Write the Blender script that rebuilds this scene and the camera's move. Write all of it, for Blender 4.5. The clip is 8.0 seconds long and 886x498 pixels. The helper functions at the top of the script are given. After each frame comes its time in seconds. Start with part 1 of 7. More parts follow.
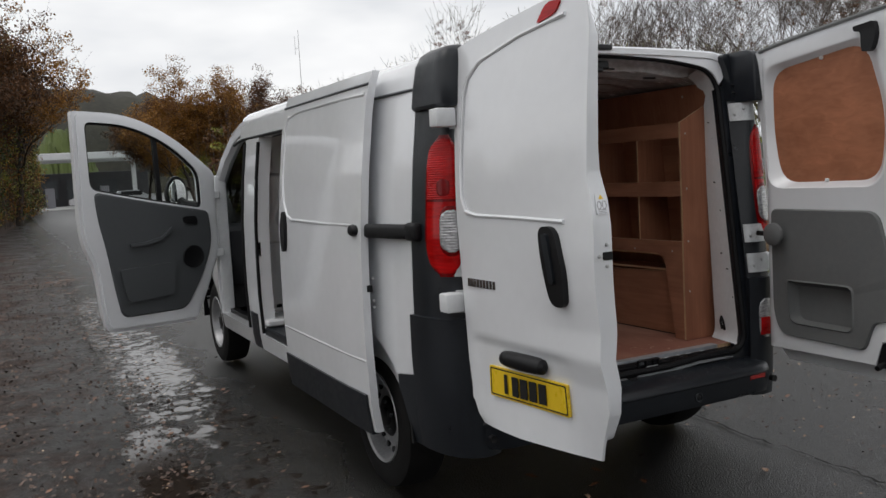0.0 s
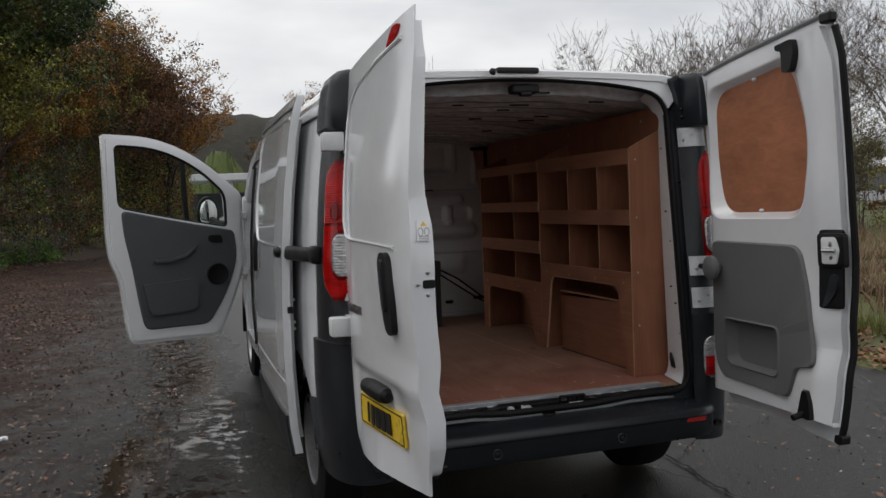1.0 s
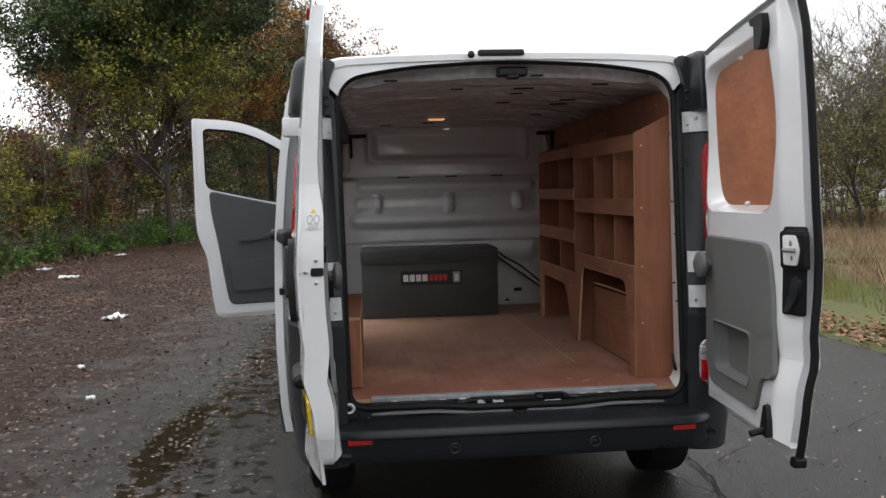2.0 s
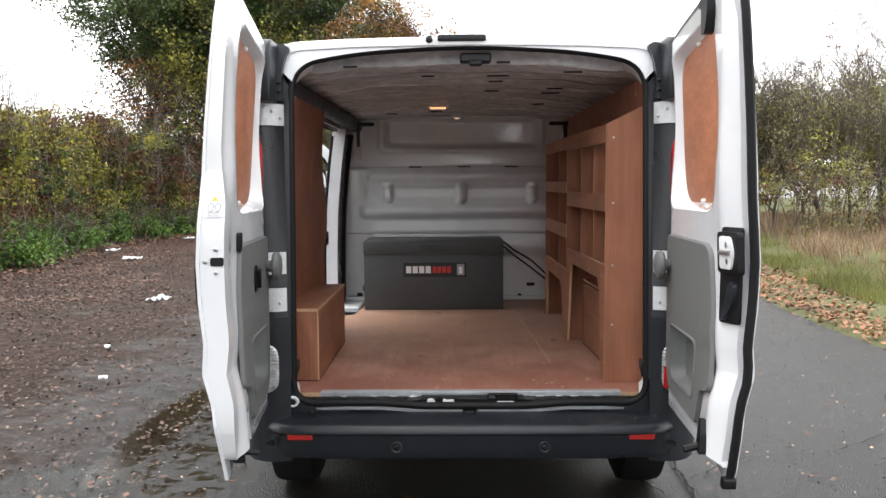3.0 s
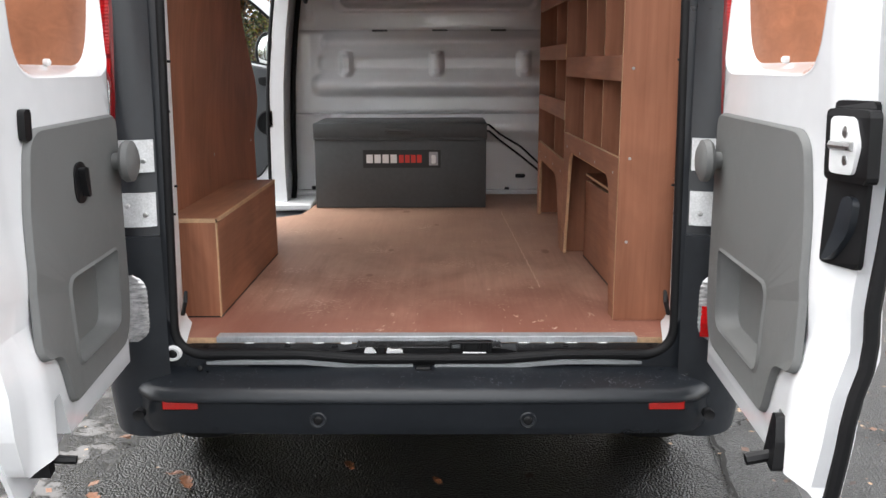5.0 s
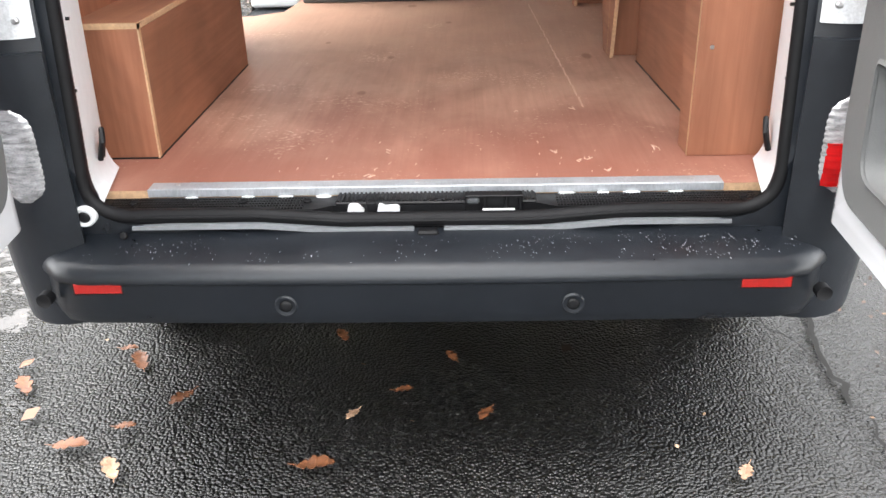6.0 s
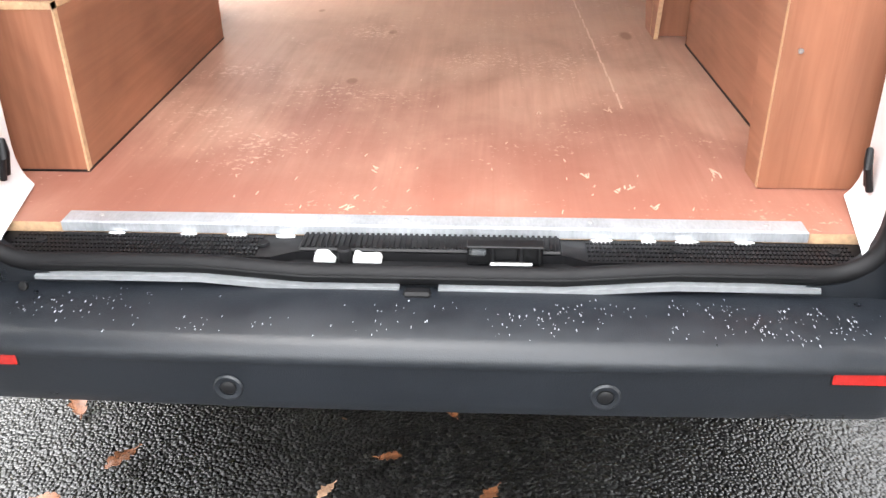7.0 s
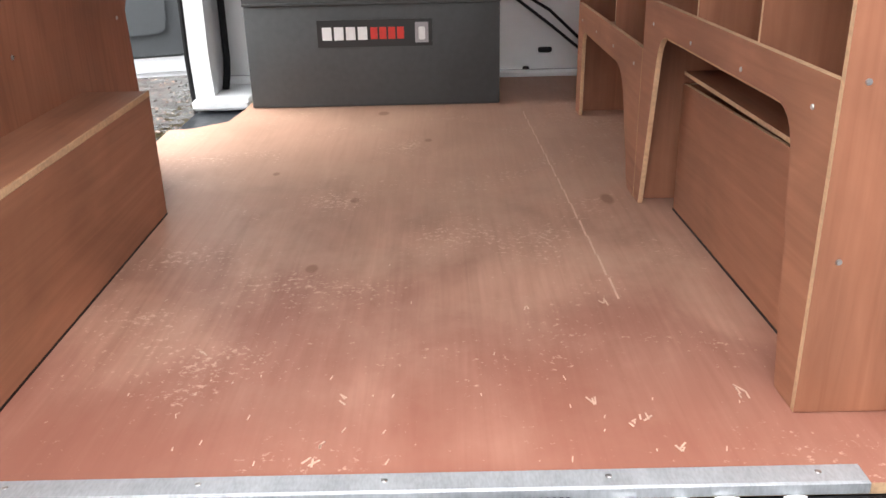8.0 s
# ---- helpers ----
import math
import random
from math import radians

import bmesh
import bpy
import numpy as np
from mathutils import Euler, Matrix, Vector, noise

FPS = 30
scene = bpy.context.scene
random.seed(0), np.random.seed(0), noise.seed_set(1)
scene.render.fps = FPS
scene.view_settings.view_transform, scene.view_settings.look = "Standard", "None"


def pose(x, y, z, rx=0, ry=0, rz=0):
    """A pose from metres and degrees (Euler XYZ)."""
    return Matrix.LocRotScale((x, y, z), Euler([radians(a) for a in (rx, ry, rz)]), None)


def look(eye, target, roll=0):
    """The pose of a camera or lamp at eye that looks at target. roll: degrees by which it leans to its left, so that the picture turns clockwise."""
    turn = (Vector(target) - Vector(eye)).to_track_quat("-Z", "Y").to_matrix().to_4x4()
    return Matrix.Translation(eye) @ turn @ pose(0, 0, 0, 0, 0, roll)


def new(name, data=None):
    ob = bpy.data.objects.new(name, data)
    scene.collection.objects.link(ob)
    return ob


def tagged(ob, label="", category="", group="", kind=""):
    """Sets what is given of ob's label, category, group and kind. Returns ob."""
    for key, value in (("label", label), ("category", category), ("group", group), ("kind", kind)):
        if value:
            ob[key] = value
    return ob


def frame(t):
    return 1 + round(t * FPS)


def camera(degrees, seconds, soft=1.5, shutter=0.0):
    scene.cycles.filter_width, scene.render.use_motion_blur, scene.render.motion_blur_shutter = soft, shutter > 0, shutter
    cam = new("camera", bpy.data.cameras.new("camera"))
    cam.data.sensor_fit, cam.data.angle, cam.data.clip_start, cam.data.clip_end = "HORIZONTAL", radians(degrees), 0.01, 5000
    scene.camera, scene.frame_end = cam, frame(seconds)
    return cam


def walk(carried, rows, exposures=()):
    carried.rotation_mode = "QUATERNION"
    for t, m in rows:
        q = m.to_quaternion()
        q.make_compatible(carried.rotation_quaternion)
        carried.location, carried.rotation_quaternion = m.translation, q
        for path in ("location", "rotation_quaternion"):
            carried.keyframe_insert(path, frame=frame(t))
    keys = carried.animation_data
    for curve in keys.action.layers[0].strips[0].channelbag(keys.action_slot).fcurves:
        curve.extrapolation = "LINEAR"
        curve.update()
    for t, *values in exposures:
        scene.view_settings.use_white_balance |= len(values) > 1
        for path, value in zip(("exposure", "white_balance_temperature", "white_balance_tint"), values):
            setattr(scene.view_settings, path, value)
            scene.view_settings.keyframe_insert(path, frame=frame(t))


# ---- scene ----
cam = camera(54.5, 8.0)
PATH = [
    (0, (-2.383, -2.88, 1.478), (-1.489, -1.1, 1.3), -3.2),
    (0.5, (-1.913, -3.089, 1.455), (-1.171, -1.236, 1.336), -2.7),
    (1, (-1.465, -3.217, 1.434), (-0.872, -1.31, 1.327), -2.3),
    (1.2, (-1.28, -3.234, 1.427), (-0.757, -1.308, 1.284), -2.9),
    (2.3, (-0.381, -3.338, 1.422), (-0.317, -1.343, 1.291), -0.9),
    (2.5, (-0.272, -3.307, 1.409), (-0.248, -1.312, 1.274), -1.0),
    (3, (-0.065, -3.218, 1.418), (-0.087, -1.224, 1.264), -0.3),
    (3.5, (0.058, -3.083, 1.408), (0.0, -1.089, 1.268), 0.8),
    (4, (0.104, -2.869, 1.394), (0.04, -0.878, 1.218), 0.9),
    (4.5, (0.072, -2.53, 1.38), (0.061, -0.543, 1.154), -0.4),
    (4.7, (0.068, -2.392, 1.37), (0.059, -0.414, 1.072), -0.3),
    (5.8, (0.082, -1.599, 1.264), (0.031, 0.242, 0.484), -0.7),
    (6, (0.08, -1.489, 1.24), (0.019, 0.313, 0.373), -1.5),
    (6.5, (0.09, -1.236, 1.208), (-0.003, 0.496, 0.214), -1.0),
    (7, (0.105, -1.033, 1.223), (0.0, 0.71, 0.248), -0.7),
    (7.5, (0.069, -0.855, 1.254), (0.015, 0.923, 0.34), -0.3),
    (8, (0.059, -0.731, 1.302), (0.052, 1.118, 0.54), -1.3),
]
walk(cam, [(t, look(eye, target, roll)) for t, eye, target, roll in PATH], exposures=[(0.0, -0.16), (1.2, -0.30), (2.3, 0.95), (3.5, 1.48), (4.7, 1.62), (5.8, 2.45), (6.5, 3.05), (7.0, 3.25), (7.5, 3.02), (8.0, 2.64)])

# ---------- world, sun, exposure ----------
world = bpy.data.worlds.new("overcast_sky")
scene.world = world
world.use_nodes = True
wn, wl = world.node_tree.nodes, world.node_tree.links
wn.clear()
w_out = wn.new("ShaderNodeOutputWorld")
w_bg = wn.new("ShaderNodeBackground")
w_sky = wn.new("ShaderNodeTexSky")
w_sky.sky_type = "NISHITA"
w_sky.sun_disc = False
w_sky.sun_elevation = radians(66)
w_sky.sun_rotation = radians(-70)
w_grey = wn.new("ShaderNodeHueSaturation")
w_grey.inputs["Saturation"].default_value = 0.12
w_grey.inputs["Value"].default_value = 0.10
w_tc = wn.new("ShaderNodeTexCoord")
w_map = wn.new("ShaderNodeMapping")
w_map.inputs["Scale"].default_value = (1.6, 1.6, 5.0)
w_noise = wn.new("ShaderNodeTexNoise")
w_noise.inputs["Scale"].default_value = 1.3
w_noise.inputs["Detail"].default_value = 5
w_ramp = wn.new("ShaderNodeValToRGB")
w_ramp.color_ramp.elements[0].position, w_ramp.color_ramp.elements[0].color = 0.36, (0.70, 0.725, 0.77, 1)
w_ramp.color_ramp.elements[1].position, w_ramp.color_ramp.elements[1].color = 0.60, (1.12, 1.12, 1.12, 1)
w_mix = wn.new("ShaderNodeMixRGB")
w_mix.inputs["Fac"].default_value = 0.82
wl.new(w_tc.outputs["Generated"], w_map.inputs["Vector"])
wl.new(w_map.outputs["Vector"], w_noise.inputs["Vector"])
wl.new(w_noise.outputs["Fac"], w_ramp.inputs["Fac"])
wl.new(w_sky.outputs["Color"], w_grey.inputs["Color"])
wl.new(w_grey.outputs["Color"], w_mix.inputs["Color1"])
wl.new(w_ramp.outputs["Color"], w_mix.inputs["Color2"])
wl.new(w_mix.outputs["Color"], w_bg.inputs["Color"])
wl.new(w_bg.outputs["Background"], w_out.inputs["Surface"])
w_bg.inputs["Strength"].default_value = 1.15

sun_data = bpy.data.lights.new("sun", "SUN")
sun_data.energy, sun_data.angle, sun_data.color = 0.7, radians(40), (1.0, 0.97, 0.93)
sun = new("sun", sun_data)
sun.matrix_world = look((-9, 3, 22), (0, 0, 0))


# ---------- materials ----------
def nodes_of(name):
    m = bpy.data.materials.new(name)
    m.use_nodes = True
    nt = m.node_tree
    return m, nt, nt.nodes["Principled BSDF"]


def surface(name, colour, rough=0.5, metal=0.0, vary=0.12, scale=6.0, stretch=(1, 1, 1), bump=0.0, bump_scale=60.0,
            coat=0.0, fine=None, tint=None, spec=0.5, rough_vary=0.1, per_object=0.0):
    """A painted, plastic or metal surface with large and small variation."""
    m, nt, bsdf = nodes_of(name)
    n, l = nt.nodes, nt.links
    tc = n.new("ShaderNodeTexCoord")
    mp = n.new("ShaderNodeMapping")
    mp.inputs["Scale"].default_value = stretch
    l.new(tc.outputs["Object"], mp.inputs["Vector"])
    big = n.new("ShaderNodeTexNoise")
    big.inputs["Scale"].default_value, big.inputs["Detail"].default_value = scale, 4
    small = n.new("ShaderNodeTexNoise")
    small.inputs["Scale"].default_value, small.inputs["Detail"].default_value = (fine or scale * 9), 6
    l.new(mp.outputs["Vector"], big.inputs["Vector"])
    l.new(mp.outputs["Vector"], small.inputs["Vector"])
    add = n.new("ShaderNodeMath")
    add.operation = "ADD"
    l.new(big.outputs["Fac"], add.inputs[0])
    l.new(small.outputs["Fac"], add.inputs[1])
    ramp = n.new("ShaderNodeMapRange")
    ramp.inputs["From Min"].default_value, ramp.inputs["From Max"].default_value = 0.65, 1.35
    l.new(add.outputs[0], ramp.inputs["Value"])
    mix = n.new("ShaderNodeMixRGB")
    dark = tint if tint else tuple(c * (1 - vary) for c in colour)
    light = tuple(min(1, c * (1 + vary * 0.6)) for c in colour)
    mix.inputs["Color1"].default_value, mix.inputs["Color2"].default_value = (*dark, 1), (*light, 1)
    l.new(ramp.outputs["Result"], mix.inputs["Fac"])
    last = mix.outputs["Color"]
    if per_object:
        oi = n.new("ShaderNodeObjectInfo")
        mr = n.new("ShaderNodeMapRange")
        mr.inputs["To Min"].default_value, mr.inputs["To Max"].default_value = 1 - per_object, 1 + per_object
        l.new(oi.outputs["Random"], mr.inputs["Value"])
        hs = n.new("ShaderNodeHueSaturation")
        l.new(mr.outputs["Result"], hs.inputs["Value"])
        l.new(last, hs.inputs["Color"])
        last = hs.outputs["Color"]
    l.new(last, bsdf.inputs["Base Color"])
    rr = n.new("ShaderNodeMapRange")
    rr.inputs["To Min"].default_value, rr.inputs["To Max"].default_value = max(0.02, rough - rough_vary), min(1, rough + rough_vary)
    l.new(ramp.outputs["Result"], rr.inputs["Value"])
    l.new(rr.outputs["Result"], bsdf.inputs["Roughness"])
    bsdf.inputs["Metallic"].default_value = metal
    bsdf.inputs["Coat Weight"].default_value = coat
    bsdf.inputs["Coat Roughness"].default_value = 0.04
    bsdf.inputs["Specular IOR Level"].default_value = spec
    if bump:
        bn = n.new("ShaderNodeTexNoise")
        bn.inputs["Scale"].default_value, bn.inputs["Detail"].default_value = bump_scale, 4
        l.new(mp.outputs["Vector"], bn.inputs["Vector"])
        b = n.new("ShaderNodeBump")
        b.inputs["Strength"].default_value, b.inputs["Distance"].default_value = bump, 0.004
        l.new(bn.outputs["Fac"], b.inputs["Height"])
        l.new(b.outputs["Normal"], bsdf.inputs["Normal"])
    return m


def plywood(name, stretch, colour=(0.40, 0.168, 0.098), marks=0.0):
    """Reddish hardwood plywood face; stretch sets which way the grain runs. marks: scuffs and pale scratches."""
    m, nt, bsdf = nodes_of(name)
    n, l = nt.nodes, nt.links
    tc = n.new("ShaderNodeTexCoord")
    mp = n.new("ShaderNodeMapping")
    mp.inputs["Scale"].default_value = stretch
    l.new(tc.outputs["Object"], mp.inputs["Vector"])
    grain = n.new("ShaderNodeTexNoise")
    grain.inputs["Scale"].default_value, grain.inputs["Detail"].default_value = 14, 8
    grain.inputs["Distortion"].default_value = 1.2
    l.new(mp.outputs["Vector"], grain.inputs["Vector"])
    ramp = n.new("ShaderNodeValToRGB")
    e = ramp.color_ramp.elements
    e[0].position, e[0].color = 0.28, (*[c * f for c, f in zip(colour, (0.82, 0.78, 0.75))], 1)
    e[1].position, e[1].color = 0.72, (*[min(1, c * 1.06) for c in colour], 1)
    l.new(grain.outputs["Fac"], ramp.inputs["Fac"])
    cloud = n.new("ShaderNodeTexNoise")
    cloud.inputs["Scale"].default_value, cloud.inputs["Detail"].default_value = 4.2, 8
    cloud.inputs["Distortion"].default_value = 0.7
    long_map = n.new("ShaderNodeMapping")
    long_map.inputs["Scale"].default_value = tuple(v ** 0.22 for v in stretch)
    l.new(tc.outputs["Object"], long_map.inputs["Vector"])
    l.new(long_map.outputs["Vector"], cloud.inputs["Vector"])
    cr = n.new("ShaderNodeMapRange")
    cr.inputs["From Min"].default_value, cr.inputs["From Max"].default_value = 0.3, 0.7
    cr.inputs["To Min"].default_value, cr.inputs["To Max"].default_value = 0.78, 1.22
    l.new(cloud.outputs["Fac"], cr.inputs["Value"])
    hs = n.new("ShaderNodeHueSaturation")
    l.new(cr.outputs["Result"], hs.inputs["Value"])
    l.new(ramp.outputs["Color"], hs.inputs["Color"])
    last = hs.outputs["Color"]
    if marks:
        dust = n.new("ShaderNodeTexNoise")
        dust.inputs["Scale"].default_value, dust.inputs["Detail"].default_value = 3.3, 9
        dust.inputs["Roughness"].default_value = 0.72
        l.new(tc.outputs["Object"], dust.inputs["Vector"])
        dr = n.new("ShaderNodeMapRange")
        dr.inputs["From Min"].default_value, dr.inputs["From Max"].default_value = 0.46, 0.66
        dr.inputs["To Max"].default_value = marks
        l.new(dust.outputs["Fac"], dr.inputs["Value"])
        mx = n.new("ShaderNodeMixRGB")
        mx.inputs["Color2"].default_value = (0.55, 0.37, 0.27, 1)
        l.new(dr.outputs["Result"], mx.inputs["Fac"])
        l.new(last, mx.inputs["Color1"])
        last = mx.outputs["Color"]
        sep = n.new("ShaderNodeSeparateXYZ")
        l.new(tc.outputs["Object"], sep.inputs["Vector"])

        def step(op, a, b):
            r = n.new("ShaderNodeMath")
            r.operation = op
            for q, v in enumerate((a, b)):
                if isinstance(v, (int, float)):
                    r.inputs[q].default_value = v
                else:
                    l.new(v, r.inputs[q])
            return r.outputs[0]

        def blend(fac, colour2):
            r = n.new("ShaderNodeMixRGB")
            r.inputs["Color2"].default_value = (*colour2, 1)
            l.new(fac, r.inputs["Fac"])
            l.new(last, r.inputs["Color1"])
            return r.outputs["Color"]

        def spread(value, a, b, lo, hi):
            r = n.new("ShaderNodeMapRange")
            for key, v in (("From Min", a), ("From Max", b), ("To Min", lo), ("To Max", hi)):
                r.inputs[key].default_value = v
            l.new(value, r.inputs["Value"])
            return r.outputs["Result"]

        # redder, darker wood towards the tail, greyer and paler scuffs towards the front
        wave = step("ADD", sep.outputs["Y"], step("MULTIPLY", cloud.outputs["Fac"], 0.9))
        last = blend(spread(wave, 0.75, 1.45, 0.72, 0.0), (0.275, 0.092, 0.062))
        last = blend(spread(wave, 1.1, 2.0, 0.0, 0.55), (0.50, 0.31, 0.215))
        # flaking clusters
        fleck = n.new("ShaderNodeTexNoise")
        fleck.inputs["Scale"].default_value, fleck.inputs["Detail"].default_value, fleck.inputs["Roughness"].default_value = 75, 4, 0.7
        l.new(tc.outputs["Object"], fleck.inputs["Vector"])
        patch = n.new("ShaderNodeTexNoise")
        patch.inputs["Scale"].default_value, patch.inputs["Detail"].default_value = 4.0, 3
        l.new(tc.outputs["Object"], patch.inputs["Vector"])
        both = step("ADD", step("MULTIPLY", spread(patch.outputs["Fac"], 0.45, 0.72, 0.0, 0.16), 1.0), fleck.outputs["Fac"])
        last = blend(spread(both, 0.66, 0.76, 0.0, 0.6), (0.70, 0.47, 0.355))
        for kx, ky, ka, kb in ((-0.226, 0.939, 0.014, 0.022), (0.473, 1.346, 0.016, 0.04), (-0.174, 1.375, 0.012, 0.02), (-0.155, 2.33, 0.02, 0.03), (0.01, 1.95, 0.012, 0.02), (-0.42, 1.62, 0.010, 0.016)):
            ex, ey = step("DIVIDE", step("SUBTRACT", sep.outputs["X"], kx), ka), step("DIVIDE", step("SUBTRACT", sep.outputs["Y"], ky), kb)
            rr = step("ADD", step("MULTIPLY", ex, ex), step("MULTIPLY", ey, ey))
            last = blend(spread(rr, 0.5, 1.3, 0.62, 0.0), (0.20, 0.085, 0.05))
    l.new(last, bsdf.inputs["Base Color"])
    bsdf.inputs["Roughness"].default_value = 0.55
    bsdf.inputs["Specular IOR Level"].default_value = 0.35
    b = n.new("ShaderNodeBump")
    b.inputs["Strength"].default_value, b.inputs["Distance"].default_value = 0.12, 0.001
    l.new(grain.outputs["Fac"], b.inputs["Height"])
    l.new(b.outputs["Normal"], bsdf.inputs["Normal"])
    return m


def asphalt(name):
    """Old coarse asphalt: pale and dark stones in black binder, brown mud on the track side, standing wet in the hollows."""
    m, nt, bsdf = nodes_of(name)
    n, l = nt.nodes, nt.links
    tc = n.new("ShaderNodeTexCoord")
    pos = tc.outputs["Object"]

    def noisy(scale, detail=5, rough=0.5, offset=0.0):
        t = n.new("ShaderNodeTexNoise")
        t.inputs["Scale"].default_value, t.inputs["Detail"].default_value, t.inputs["Roughness"].default_value = scale, detail, rough
        if offset:
            mp = n.new("ShaderNodeMapping")
            mp.inputs["Location"].default_value = (offset, offset, 0)
            l.new(pos, mp.inputs["Vector"])
            l.new(mp.outputs["Vector"], t.inputs["Vector"])
        else:
            l.new(pos, t.inputs["Vector"])
        return t.outputs["Fac"]

    def ranged(value, a, b, lo=0.0, hi=1.0):
        r = n.new("ShaderNodeMapRange")
        for key, v in (("From Min", a), ("From Max", b), ("To Min", lo), ("To Max", hi)):
            r.inputs[key].default_value = v
        l.new(value, r.inputs["Value"])
        return r.outputs["Result"]

    def math_node(op, a, b):
        r = n.new("ShaderNodeMath")
        r.operation = op
        for k, v in enumerate((a, b)):
            if isinstance(v, (int, float)):
                r.inputs[k].default_value = v
            else:
                l.new(v, r.inputs[k])
        return r.outputs[0]

    def mixed(fac, a, b):
        r = n.new("ShaderNodeMixRGB")
        l.new(fac, r.inputs["Fac"])
        for key, v in (("Color1", a), ("Color2", b)):
            if isinstance(v, tuple):
                r.inputs[key].default_value = (*v, 1)
            else:
                l.new(v, r.inputs[key])
        return r.outputs["Color"]

    vor = n.new("ShaderNodeTexVoronoi")
    vor.inputs["Scale"].default_value = 125
    l.new(pos, vor.inputs["Vector"])
    stone = n.new("ShaderNodeValToRGB")
    e = stone.color_ramp.elements
    e[0].position, e[0].color = 0.0, (0.001, 0.001, 0.001, 1)
    e[1].position, e[1].color = 1.0, (0.022, 0.0215, 0.021, 1)
    mid = stone.color_ramp.elements.new(0.55)
    mid.color = (0.0028, 0.0027, 0.0026, 1)
    sep = n.new("ShaderNodeSeparateColor")
    l.new(vor.outputs["Color"], sep.inputs["Color"])
    l.new(sep.outputs["Red"], stone.inputs["Fac"])
    hs = n.new("ShaderNodeHueSaturation")
    sx = n.new("ShaderNodeSeparateXYZ")
    l.new(pos, sx.inputs["Vector"])
    # sky sheen on the verge-side lane, painted in as paler stone
    lane_sheen = ranged(math_node("ADD", sx.outputs["X"], math_node("MULTIPLY", noisy(0.9, 6, 0.6, 2.2), 1.6)), 1.5, 3.2, 1.0, 1.6)
    l.new(math_node("MULTIPLY", math_node("MULTIPLY", lane_sheen, ranged(noisy(0.8, 6), 0.35, 0.65, 0.7, 1.25)), ranged(noisy(26, 8, 0.8, 4.4), 0.38, 0.64, 0.45, 1.75)), hs.inputs["Value"])
    l.new(stone.outputs["Color"], hs.inputs["Color"])
    # brown mud and rotted leaves along the track
    trackside = ranged(sx.outputs["X"], -0.9, -3.3, -0.20, 0.25)
    mud = ranged(math_node("ADD", trackside, noisy(1.3, 10, 0.72)), 0.46, 0.70, 0.0, 0.80)
    brown = mixed(ranged(noisy(11, 12, 0.86), 0.40, 0.62), (0.007, 0.005, 0.004), (0.135, 0.084, 0.066))
    colour = mixed(mud, hs.outputs["Color"], brown)
    # wet hollows by the van and down the wheel track
    cx = math_node("ADD", sx.outputs["X"], 1.45)
    wx = ranged(math_node("ABSOLUTE", cx, 0), 0.25, 0.85, 0.16, -0.35)
    wy = math_node("MINIMUM", ranged(sx.outputs["Y"], -1.6, -0.6, -0.2, 0.0), ranged(sx.outputs["Y"], 9.5, 13.0, 0.02, -0.3))
    wet = ranged(math_node("ADD", math_node("ADD", noisy(6.5, 12, 0.75, 3.7), wx), wy), 0.66, 0.685)
    px, py = math_node("MULTIPLY", math_node("ADD", math_node("ADD", sx.outputs["X"], 1.40), math_node("MULTIPLY", math_node("ADD", sx.outputs["Y"], -4.5), -0.04)), 1.5), math_node("MULTIPLY", math_node("ADD", sx.outputs["Y"], -4.5), 0.36)
    far = math_node("SQRT", math_node("ADD", math_node("MULTIPLY", px, px), math_node("MULTIPLY", py, py)), 0)
    pool_a = ranged(math_node("ADD", far, math_node("MULTIPLY", noisy(7.0, 12, 0.78, 5.2), 1.5)), 1.12, 1.05)
    pool = math_node("MINIMUM", pool_a, ranged(noisy(15, 10, 0.7, 11.3), 0.45, 0.50))
    sx_, sy_ = math_node("MULTIPLY", math_node("ADD", sx.outputs["X"], 1.78), 4.2), math_node("MULTIPLY", math_node("ADD", sx.outputs["Y"], -1.75), 0.72)
    streak_far = math_node("SQRT", math_node("ADD", math_node("MULTIPLY", sx_, sx_), math_node("MULTIPLY", sy_, sy_)), 0)
    streak = ranged(math_node("ADD", streak_far, math_node("MULTIPLY", noisy(5.0, 10, 0.7, 7.7), 1.4)), 1.42, 1.26)
    wet = math_node("MAXIMUM", math_node("MAXIMUM", wet, pool), streak)
    damp = ranged(math_node("ADD", math_node("ADD", noisy(0.9, 6, 0.6, 9.1), wx), 0.0), 0.40, 0.62)
    dark = mixed(damp, colour, (0.010, 0.009, 0.008))
    half_dark = n.new("ShaderNodeMixRGB")
    half_dark.inputs["Fac"].default_value = 0.55
    l.new(colour, half_dark.inputs["Color1"])
    l.new(dark, half_dark.inputs["Color2"])
    colour = mixed(wet, half_dark.outputs["Color"], (0.026, 0.018, 0.013))
    l.new(colour, bsdf.inputs["Base Color"])
    rough = math_node("ADD", ranged(damp, 0, 1, 0.32, 0.20), ranged(lane_sheen, 1.0, 1.6, 0.0, 0.05))
    rr = n.new("ShaderNodeMix")
    l.new(wet, rr.inputs["Factor"])
    muddy_rough = n.new("ShaderNodeMix")
    l.new(mud, muddy_rough.inputs["Factor"])
    l.new(rough, muddy_rough.inputs["A"])
    muddy_rough.inputs["B"].default_value = 0.85
    l.new(muddy_rough.outputs["Result"], rr.inputs["A"])
    l.new(math_node("MAXIMUM", math_node("MULTIPLY", wet, 0.5), ranged(mud, 0.0, 0.86, 0.65, 0.12)), bsdf.inputs["Specular IOR Level"])
    rr.inputs["B"].default_value = 0.06
    l.new(rr.outputs["Result"], bsdf.inputs["Roughness"])
